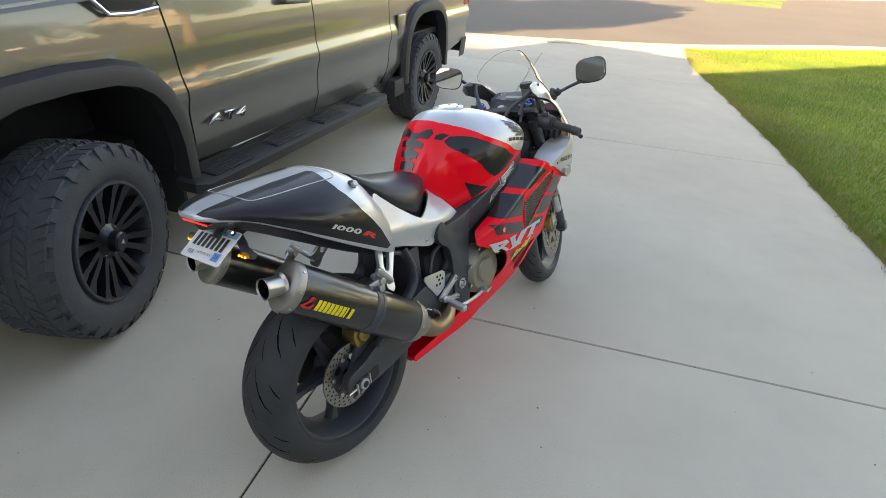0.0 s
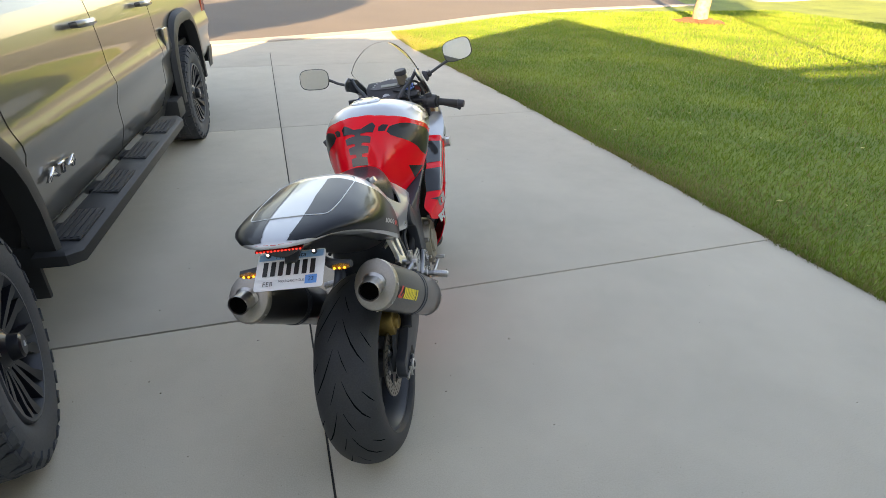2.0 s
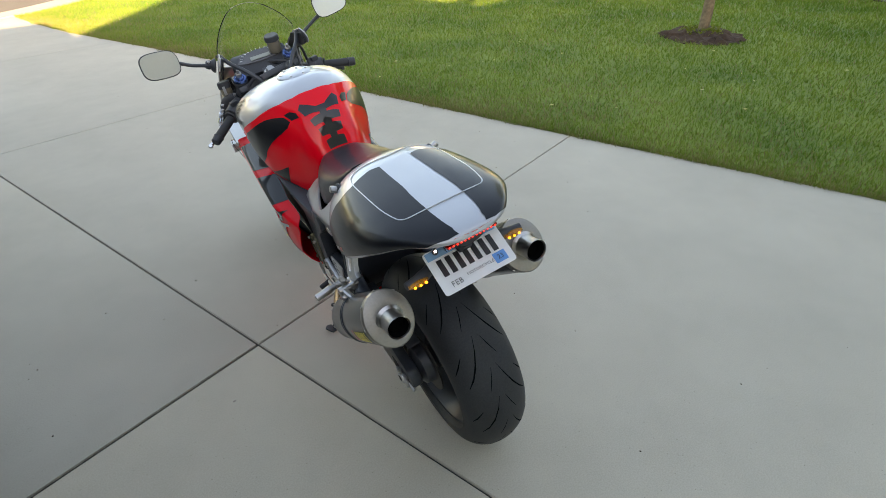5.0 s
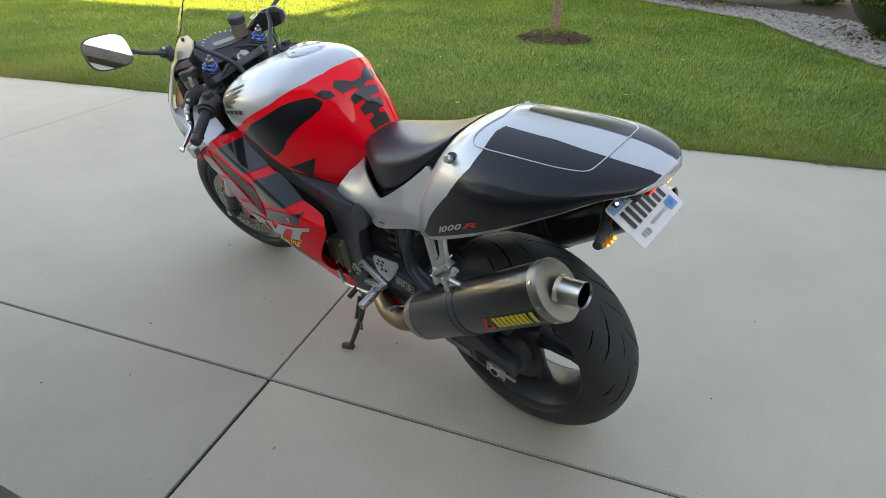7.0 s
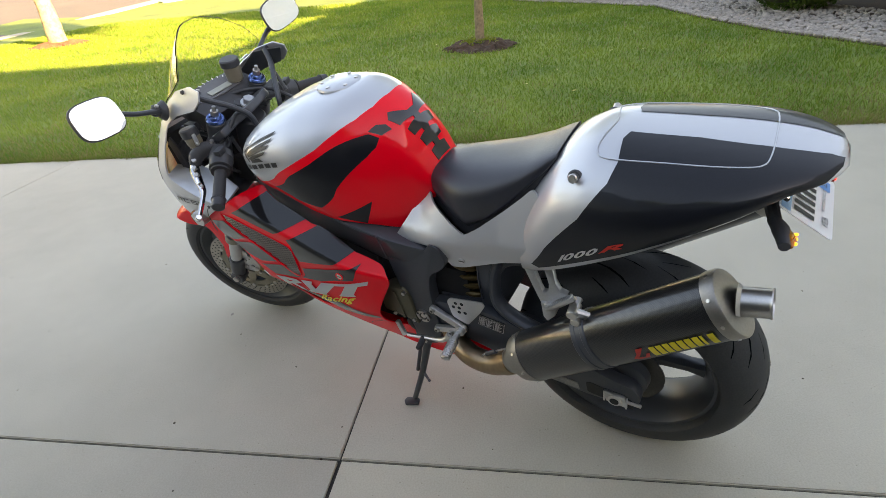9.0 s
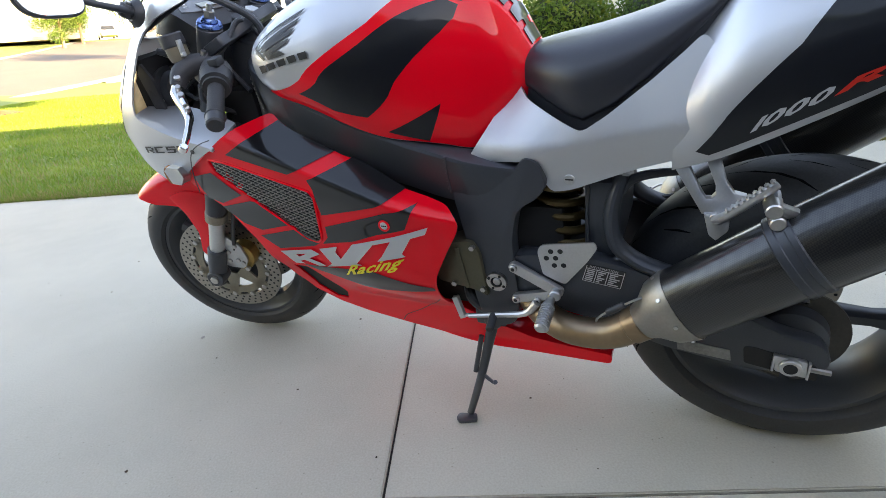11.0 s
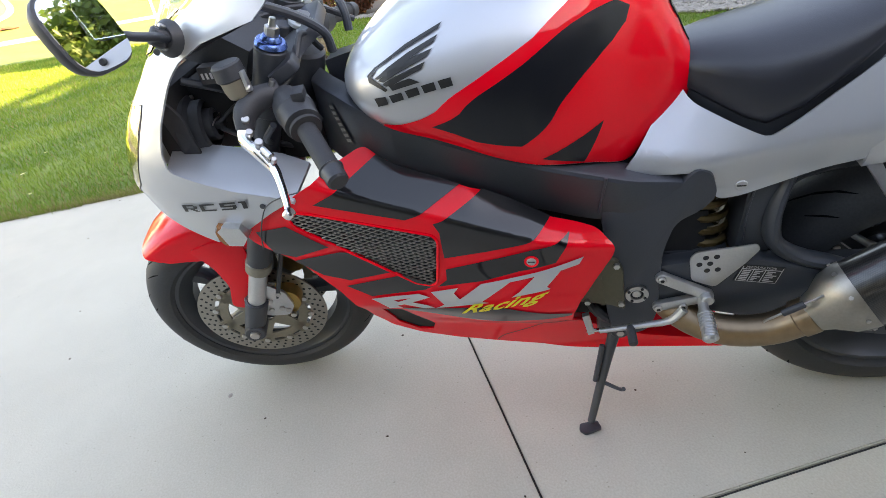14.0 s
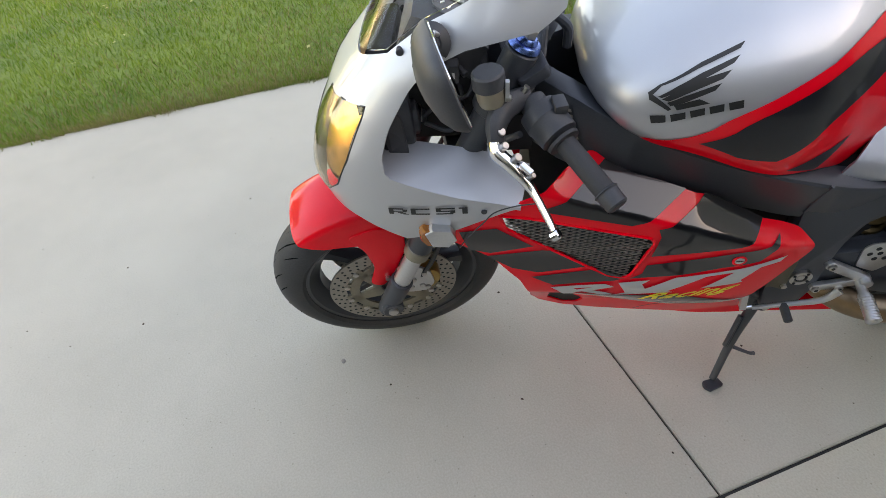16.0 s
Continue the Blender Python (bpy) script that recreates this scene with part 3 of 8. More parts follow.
def stone_bed():
    rng = np.random.default_rng(11)
    bed = flat("stone_bed", BED_EDGE + [(19, 1.2), (21, -2), (14, -7.5), (5, -7.8)], -0.1, 0.0, MULCH)
    tagged(bed, "planting bed with pale river stones", "stone bed", kind="structure")
    vs, fs = [], []
    base = bmesh.new()
    bmesh.ops.create_icosphere(base, subdivisions=1, radius=1.0)
    bv = np.array([v.co[:] for v in base.verts])
    bf = np.array([[v.index for v in f.verts] for f in base.faces])
    base.free()
    k = 0
    for _ in range(6000):
        t = rng.random()
        x = 4.8 + 8.5 * t ** 1.2
        y = np.interp(x, [e[0] for e in BED_EDGE], [e[1] for e in BED_EDGE]) - 0.06 - rng.random() ** 1.4 * 2.0
        s = rng.uniform(0.02, 0.045)
        q = bv * np.array([s, s * rng.uniform(0.6, 1), s * 0.6]) * (1 + 0.15 * rng.normal(size=(len(bv), 1)))
        a = rng.uniform(0, 6.28)
        q = np.stack([q[:, 0] * math.cos(a) - q[:, 1] * math.sin(a) + x, q[:, 0] * math.sin(a) + q[:, 1] * math.cos(a) + y, q[:, 2] + 0.01], 1)
        vs.append(q)
        fs.append(bf + k)
        k += len(bv)
    st = cloud("stones", np.concatenate(vs), np.concatenate(fs), STONE)
    tagged(st, "pale rounded river stones in the planting bed", "stones", kind="stuff")


stone_bed()


def tree(x, y, r, h, crown_z, crown, n, label, lean=0.0, seed=3, ring=0.55, bark=BARK, mulch=MULCH):
    rng = np.random.default_rng(seed)
    t = empty("tree", pose(x, y, -0.012 + rise(x, y)))
    tagged(t, label, "tree")
    pts = [(0, 0, -0.05), (0.02 * r, 0, h * 0.2), (lean * 0.4, 0.0, h * 0.5), (lean, 0, h)]
    trunk = tube(pts, [r * 1.35, r * 1.05, r * 0.9, r * 0.5], 14, 5)
    for v in trunk.verts:
        v.co += Vector((noise.noise(v.co * 6), noise.noise(v.co * 6 + Vector((9, 0, 0))), 0)) * r * 0.16
    for k in range(7):
        a = rng.uniform(0, 6.28)
        z = h * rng.uniform(0.62, 0.95)
        ln = crown[0] * rng.uniform(0.5, 0.85)
        trunk = join(trunk, tube([(lean * z / h, 0, z), (lean + ln * 0.5 * math.cos(a), ln * 0.5 * math.sin(a), z + ln * 0.45), (lean + ln * math.cos(a), ln * math.sin(a), z + ln * 0.8)], [r * 0.4, r * 0.25, r * 0.1], 7, 3))
    part("trunk", trunk, bark, t)
    vs, fs, k = [], [], 0
    for _ in range(9):
        c = rng.normal(size=3) * np.array(crown) * 0.42 + np.array([lean, 0, crown_z])
        v, f = leaves(rng, c, np.array(crown) * rng.uniform(0.38, 0.6), n // 9, 0.09, 0.2)
        vs.append(v)
        fs.append(f + k)
        k += len(v)
    cloud("crown", np.concatenate(vs), np.concatenate(fs), LEAF, t)
    if ring:
        bm = bmesh.new()
        bmesh.ops.create_cone(bm, cap_ends=True, segments=40, radius1=ring, radius2=ring * 0.45, depth=0.09)
        bmesh.ops.subdivide_edges(bm, edges=bm.edges[:], cuts=3, use_grid_fill=True)
        for v in bm.verts:
            v.co.z += 0.05
            v.co += Vector((noise.noise(v.co * 9), noise.noise(v.co * 9 + Vector((5, 0, 0))), noise.noise(v.co * 14) * 0.8)) * 0.06
        mu = part("mulch_ring", bm, mulch, smooth=0)
        mu.matrix_world = pose(x, y, -0.012 + rise(x, y))
        if ring < 0.55:
            sv, sf = leaves(rng, (0, 0, 0.07), (ring * 0.55, ring * 0.55, 0.07), 420, 0.03)
            cloud("base_plant", sv, sf, LEAF_LIME, mu)
        tagged(mu, "dark bark mulch ring round a tree trunk", "mulch", kind="stuff")
    return t


PALE_BARK = surface("peeling_bark", (0.34, 0.24, 0.14), 0.9, vary=0.6, grain=14, patch=5, bump=1.0)
RED_MULCH = surface("red_mulch", (0.16, 0.06, 0.03), 0.95, vary=0.5, grain=40, bump=0.8)
tree(7.05, 0.18, 0.052, 4.2, 4.7, (1.7, 1.7, 1.5), 6000, "young slim tree standing in a dark mulch ring", 0.12, 3, 0.52)
tree(11.3, 10.8, 0.16, 4.5, 5.2, (2.6, 2.6, 2.2), 7200, "street tree with peeling sunlit bark in red mulch", -0.25, 4, 0.7, PALE_BARK, RED_MULCH)
tree(32.0, 15.4, 0.11, 4.5, 5.4, (2.9, 2.9, 2.4), 7000, "sunlit street tree beside the neighbouring walk", 0.1, 5, 0.9, PALE_BARK, RED_MULCH)
# Unseen tree, added so its crown shades part of the sunlit lawn.
tree(8.3, -5.9, 0.07, 3.4, 3.7, (1.7, 1.7, 1.0), 9000, "unseen small leafy tree added to shade the far lawn", 0.1, 14, 0)
# Unseen tree, placed so that its crown's shadow falls on the street.
tree(-8.4, 2.4, 0.18, 3.6, 3.9, (2.7, 2.7, 2.5), 34000, "unseen leafy tree added to shade the street", 0.2, 6, 0)
tree(-2.0, 29.5, 0.2, 5, 6.0, (3.2, 3.2, 2.8), 7000, "leafy tree on the lawn across the street", 0.2, 7, 0)
tree(56.0, 33.0, 0.22, 5, 5.5, (3.6, 3.6, 2.8), 7000, "leafy tree before the houses across the street", 0.2, 8, 0)
tree(64.0, 25.0, 0.22, 5, 5.5, (4.0, 4.0, 3.2), 7000, "leafy tree before the houses across the street", 0.2, 9, 0)

tree(52.0, 38.0, 0.14, 2.4, 2.6, (2.3, 2.3, 1.7), 6000, "low round leafy tree before the far houses", 0.1, 11, 0)
tree(58.5, 40.5, 0.14, 2.6, 2.9, (2.2, 2.2, 1.8), 6000, "low round leafy tree before the far houses", 0.1, 12, 0)


def grass():
    """Blades over the part of the lawn that lies near the drive, thinner farther off."""
    rng = np.random.default_rng(21)
    n = 400000
    u = rng.random(n)
    y = rng.uniform(-8, 13.5, n)
    x0 = np.interp(y, [e[0] for e in DRIVE_EDGE], [e[1] for e in DRIVE_EDGE])
    x = x0 - 0.012 + 14 * u ** 2.2
    rim = np.arange(n) < 16000
    x[rim] = x0[rim] + rng.normal(0.004, 0.018, rim.sum()) + 0.014 * np.sin(y[rim] * 9.0) + 0.010 * np.sin(y[rim] * 23.0)
    keep = np.ones(n, bool)
    kx, ky = np.array([p[0] for p in KERB_LINE]), np.array([p[1] for p in KERB_LINE])
    keep &= y < np.interp(x, kx, ky) - 0.45
    for cx, cy, r in ((7.05, 0.18, 0.5), (11.3, 10.8, 0.65)):
        keep &= (x - cx) ** 2 + (y - cy) ** 2 > r * r
    keep &= ~((y < np.interp(x, [e[0] for e in BED_EDGE], [e[1] for e in BED_EDGE])) & (x > 4.6))
    x, y = x[keep], y[keep]
    n = len(x)
    h = rng.uniform(0.022, 0.05, n) * (1 + 0.05 * np.maximum(0, x - 4))
    w = rng.uniform(0.002, 0.0045, n) * (1 + 0.22 * np.maximum(0, x - 3.2))
    a = rng.uniform(0, 6.283, n)
    lean = rng.uniform(0.1, 0.9, n) * h
    la = rng.uniform(0, 6.283, n)
    edge = x < x0[keep] + 0.04
    la[edge] = rng.uniform(2.2, 4.1, edge.sum())
    z = np.full(n, -0.014)
    p0 = np.stack([x - w * np.cos(a), y - w * np.sin(a), z], 1)
    p1 = np.stack([x + w * np.cos(a), y + w * np.sin(a), z], 1)
    p2 = np.stack([x + lean * np.cos(la), y + lean * np.sin(la), z + h], 1)
    v = np.stack([p0, p1, p2], 1).reshape(-1, 3)
    off = x - x0[keep]
    dry = rng.random(n) < 0.05 + 0.42 * np.exp(-off / 0.5) + 0.25 * (np.sin(y * 1.7 + 1.3 * np.sin(x * 2.1)) > 0.6) * np.exp(-off / 2.0)
    v = v.reshape(-1, 3, 3)
    d = cloud("dry_grass", v[dry].reshape(-1, 3), np.arange(3 * dry.sum()).reshape(-1, 3), STRAW)
    tagged(d, "straw-coloured dry blades along the lawn's edge", "grass", kind="stuff")
    v = v[~dry].reshape(-1, 3)
    n = len(v) // 3
    g = cloud("grass", v, np.arange(3 * n).reshape(-1, 3), BLADES)
    tagged(g, "short mown green lawn grass beside the drive", "grass", kind="stuff")


grass()


def fallen_leaves():
    """Single pale leaves lying on the lawn near the drive."""
    rng = np.random.default_rng(8)
    n = 46
    y = rng.uniform(-2, 8, n)
    x = np.interp(y, [e[0] for e in DRIVE_EDGE], [e[1] for e in DRIVE_EDGE]) + rng.uniform(0.05, 5.0, n)
    a = rng.uniform(0, 6.283, n)
    s = rng.uniform(0.012, 0.026, n)
    z = np.full(n, 0.028)
    c, d = np.cos(a) * s, np.sin(a) * s
    v = np.stack([np.stack([x - c, y - d, z], 1), np.stack([x - d * 0.5, y + c * 0.5, z + 0.006], 1), np.stack([x + c, y + d, z + 0.004], 1), np.stack([x + d * 0.5, y - c * 0.5, z + 0.001], 1)], 1)
    ob = cloud("fallen_leaves", v.reshape(-1, 3), np.arange(4 * n).reshape(-1, 4), leaf_material("fallen_leaf", (0.45, 0.40, 0.12), (0.62, 0.58, 0.30)))
    tagged(ob, "pale yellow fallen leaves lying on the lawn", "leaves", kind="stuff")


fallen_leaves()


def far_house(x, y, w, d, he, hr, turn, wall, label):
    h = empty("house", pose(x, y, rise(x, y), 0, 0, turn))
    tagged(h, label, "house", group="houses across the street")
    part("wall", box(-w / 2, w / 2, -d / 2, d / 2, -0.1, he), wall, h, smooth=0)
    for s in (-1, 1):
        part("roof", raw([(-w / 2 - 0.4, s * (d / 2 + 0.5), he - 0.1), (w / 2 + 0.4, s * (d / 2 + 0.5), he - 0.1), (w / 2 + 0.4, 0, hr), (-w / 2 - 0.4, 0, hr),
                          (-w / 2 - 0.4, s * (d / 2 + 0.5), he + 0.1), (w / 2 + 0.4, s * (d / 2 + 0.5), he + 0.1), (w / 2 + 0.4, 0, hr + 0.2), (-w / 2 - 0.4, 0, hr + 0.2)],
                         [(0, 1, 2, 3), (7, 6, 5, 4), (0, 4, 5, 1), (1, 5, 6, 2), (3, 2, 6, 7), (0, 3, 7, 4)]), SHINGLE, h, smooth=0)
        gx = s * w / 2
        part("gable", raw([(gx, -d / 2, he), (gx, d / 2, he), (gx, 0, hr), (gx - s * 0.1, -d / 2, he), (gx - s * 0.1, d / 2, he), (gx - s * 0.1, 0, hr)], [(0, 1, 2), (5, 4, 3)]), wall, h, smooth=0)
    for i in range(4):
        for z in ((0.9, 2.2), (3.6, 4.9)) if he > 4 else ((0.9, 2.2),):
            wx = -w / 2 + w * (i + 0.5) / 4
            win = part("window", box(wx - 0.62, wx + 0.62, -d / 2 - 0.06, -d / 2 + 0.02, z[0], z[1], 0.01), WHITE_PAINT, h)
            part("pane", box(wx - 0.52, wx + 0.52, -d / 2 - 0.075, -d / 2 - 0.05, z[0] + 0.1, z[1] - 0.1), DARK_GLASS, win)
    part("garage_door", box(w * 0.08, w * 0.42, -d / 2 - 0.08, -d / 2 + 0.02, 0, 2.2, 0.01), WHITE_PAINT, h)
    return h


TAN = surface("tan_siding", (0.50, 0.44, 0.35), 0.7, vary=0.06, grain=20)
far_house(66, 52, 16, 10, 5.6, 8.2, 40, TAN, "two-storey tan house across the street")
far_house(78, 36, 15, 10, 5.4, 8.0, 50, SIDING, "two-storey grey house across the street")
far_house(86, 16, 15, 10, 3.4, 6.4, 75, TAN, "low tan house beyond the far lawn")
far_house(14, 70, 15, 10, 5.4, 8.0, 8, SIDING, "two-storey grey house across the street")
far_house(34, -14, 14, 10, 3.2, 6.0, 100, SIDING, "low grey neighbouring house beyond the shrubs")


def parked_car(x, y, turn, paint, label):
    """A small far-off car: body, cabin glass, four wheels."""
    c = empty("car", pose(x, y, rise(x, y) + 0.03, 0, 0, turn))
    tagged(c, label, "car", group="cars parked far off")
    part("body", rings([[(-2.2, w, z) for w, z in ((-.8, .35), (-.85, .7), (.85, .7), (.8, .35))], [(-1.9, w, z) for w, z in ((-.88, .25), (-.9, .95), (.9, .95), (.88, .25))], [(1.2, w, z) for w, z in ((-.88, .25), (-.9, .95), (.9, .95), (.88, .25))], [(2.2, w, z) for w, z in ((-.8, .35), (-.8, .75), (.8, .75), (.8, .35))]]), paint, c)
    part("cabin", rings([[(-1.8, -.8, .94), (1.0, -.8, .94), (1.0, .8, .94), (-1.8, .8, .94)], [(-1.5, -.65, 1.45), (.4, -.65, 1.45), (.4, .65, 1.45), (-1.5, .65, 1.45)]]), DARK_GLASS, c)
    part("roof", box(-1.5, .4, -.66, .66, 1.45, 1.5, .02), paint, c)
    for px in (-1.35, 1.35):
        for s in (-1, 1):
            w = part("wheel", move(lathe([(.2, -.1), (.33, -.1), (.34, 0), (.33, .1), (.2, .1)], 24), Matrix.Translation((px, s * .82, .34)) @ Matrix.Rotation(radians(90), 4, "Z")), RUBBER, c)
            part("rim", move(lathe([(0, -.11), (.21, -.11), (.21, .11), (0, .11)], 18), Matrix.Translation((px, s * .82, .34)) @ Matrix.Rotation(radians(90), 4, "Z")), ALLOY, w)
    return c


parked_car(62, 34, 60, WHITE_PAINT, "white car parked before the far houses")
parked_car(70, 45, 40, WHITE_PAINT, "white car parked beside a far house")
parked_car(41, 5.6, 80, TRUCK_PAINT, "dark car parked beyond the shrubs")
post = part("mailbox", join(box(-.05, .05, -.05, .05, 0, 1.0, .01), box(-.11, .11, -.25, .25, 1.0, 1.22, .05)), WHITE_PAINT)
post.matrix_world = pose(30, 7.6, rise(30, 7.6), 0, 0, 20)
tagged(post, "white mailbox on a post beside the walk", "mailbox")


# ---------------------------------------------------------------- the pickup truck
TRUCK = Matrix.Translation((-0.937, -0.518, 0)) @ Matrix(((0.0820, -0.9966, 0, 0), (0.9966, 0.0820, 0, 0), (0, 0, 1, 0), (0, 0, 0, 1)))
# in the truck: x runs from the front axle to the tail, y from the flank inwards, z up
BASE = 3.52


def truck_wheel(truck, s, y, out, steer=0.0):
    """A wide off-road tyre on a dark multi-spoke rim; out: -1 when its face looks away from the middle towards -y."""
    m = pose(s, y, 0.396) @ Matrix.Rotation(radians(steer), 4, "Z") @ Matrix.Rotation(radians(90 if out < 0 else -90), 4, "Z") @ Matrix.Scale(0.978, 4)
    # local: x from the outer face inwards
    R, Wd, r0 = 0.405, 0.285, 0.250
    prof = [(r0, 0.03), (r0 + 0.03, 0.008), (0.33, 0.0), (0.37, 0.006), (R - 0.014, 0.028), (R - 0.006, 0.06), (R - 0.006, Wd - 0.06), (R - 0.014, Wd - 0.028), (0.37, Wd - 0.006), (0.33, Wd), (r0 + 0.03, Wd - 0.008), (r0, Wd - 0.03)]
    wheel = part("wheel", move(lathe(prof, 64), m), RUBBER_DUSTY, truck, "chunky all-terrain tyre")
    rng = random.Random(5)
    vs, fs = [], []

    def lug(a0, a1, x0, x1, skew, top):
        k = len(vs)
        for rr in (R - 0.012, top):
            for aa, xx in ((a0, x0), (a1, x0), (a1 + skew, x1), (a0 + skew, x1)):
                sh = 0.0 if rr < R - 0.01 else 0.004 if xx == x0 else -0.004
                vs.append((xx + sh, rr * math.cos(aa), rr * math.sin(aa)))
        fs.extend([(k + 4, k + 5, k + 6, k + 7), (k, k + 1, k + 5, k + 4), (k + 1, k + 2, k + 6, k + 5), (k + 2, k + 3, k + 7, k + 6), (k + 3, k, k + 4, k + 7)])
    n = 56
    for i in range(n):
        a = 2 * math.pi * i / n
        w = 2 * math.pi / n
        for lane, (x0, x1) in enumerate(((0.012, 0.068), (0.076, 0.118), (0.124, 0.161), (0.167, 0.209), (0.217, 0.273))):
            j = rng.uniform(-0.16, 0.16) * w
            sk = (0.6 if lane % 2 else -0.5) * w + rng.uniform(-0.12, 0.12) * w
            lug(a + j + lane * 0.3 * w, a + j + lane * 0.3 * w + w * rng.uniform(0.66, 0.86), x0, x1, sk, R + (0.0 if 0 < lane < 4 else -0.004))
        if i % 2 == 0:
            k = len(vs)
            low = R - rng.uniform(0.045, 0.06)
            for lift in (0.010, -0.004):
                for rr, xx, a0, a1 in ((low, 0.002, 0.3, 1.0), (R - 0.030, 0.004, 0.0, 1.25), (R - 0.010, 0.016, 0.1, 1.05)):
                    for aa in (a + w * a0, a + w * a1):
                        vs.append((xx + lift, rr * math.cos(aa), rr * math.sin(aa)))
            fs.extend([(k + 6, k + 7, k + 9, k + 8), (k + 8, k + 9, k + 11, k + 10), (k, k + 1, k + 7, k + 6), (k + 4, k + 5, k + 11, k + 10)])
            for q in (0, 1):
                fs.extend([(k + q, k + 2 + q, k + 8 + q, k + 6 + q), (k + 2 + q, k + 4 + q, k + 10 + q, k + 8 + q)])
    tb = raw(vs, fs)
    bmesh.ops.recalc_face_normals(tb, faces=tb.faces)
    tread = part("tread", move(tb, m), RUBBER_DUSTY, wheel, smooth=0)
    tread["kind"] = "stuff"
    rim = lathe([(0.254, 0.016), (0.250, 0.010), (0.240, 0.010), (0.234, 0.024), (0.228, 0.05), (0.225, 0.22), (0.24, 0.25), (0.25, 0.25)], 56)
    part("rim", move(rim, m), SATIN_BLACK, wheel, "dark multi-spoke alloy rim")
    part("brake_drum", move(lathe([(0.0, 0.14), (0.17, 0.14), (0.17, 0.2), (0.0, 0.2)], 32), m), DARK, wheel)
    for i in range(16):
        # slim spokes in pairs that spread towards the rim
        a = 2 * math.pi * (i // 2) / 8 + 0.1
        e = 1 if i % 2 else -1
        sp = rings([[(0.052, 0.055, e * 0.016 - 0.012), (0.052, 0.055, e * 0.016 + 0.012), (0.10, 0.055, e * 0.016 + 0.013), (0.10, 0.055, e * 0.016 - 0.013)],
                    [(0.038, 0.12, e * 0.028 - 0.013), (0.038, 0.12, e * 0.028 + 0.013), (0.08, 0.12, e * 0.028 + 0.015), (0.08, 0.12, e * 0.028 - 0.015)],
                    [(0.026, 0.185, e * 0.046 - 0.014), (0.026, 0.185, e * 0.046 + 0.014), (0.066, 0.185, e * 0.046 + 0.015), (0.066, 0.185, e * 0.046 - 0.015)],
                    [(0.018, 0.212, e * 0.052 - 0.021), (0.018, 0.212, e * 0.052 + 0.021), (0.055, 0.212, e * 0.052 + 0.018), (0.055, 0.212, e * 0.052 - 0.018)],
                    [(0.010, 0.240, e * 0.055 - 0.020), (0.010, 0.240, e * 0.055 + 0.020), (0.05, 0.238, e * 0.055 + 0.018), (0.05, 0.238, e * 0.055 - 0.018)]])
        part("spoke", move(sp, m @ Matrix.Rotation(a, 4, "X")), BLACK, wheel)
    cap = part("hub_cap", move(lathe([(0.0, -0.006), (0.034, -0.006), (0.042, 0.0), (0.046, 0.03), (0.060, 0.042), (0.074, 0.050), (0.076, 0.11), (0.0, 0.11)], 28), m), BLACK, wheel, "gloss black wheel hub cap")
    part("hub_badge", move(lathe([(0.0, -0.009), (0.012, -0.009), (0.012, -0.005), (0.0, -0.005)], 3), m), LETTER_SILVER, cap)
    for i in range(6):
        a = 2 * math.pi * i / 6 + 0.3
        part("wheel_nut", move(rod((0.044, 0.060 * math.cos(a), 0.060 * math.sin(a)), (0.056, 0.060 * math.cos(a), 0.060 * math.sin(a)), 0.008, seg=6), m), STEEL, wheel)
    return wheel


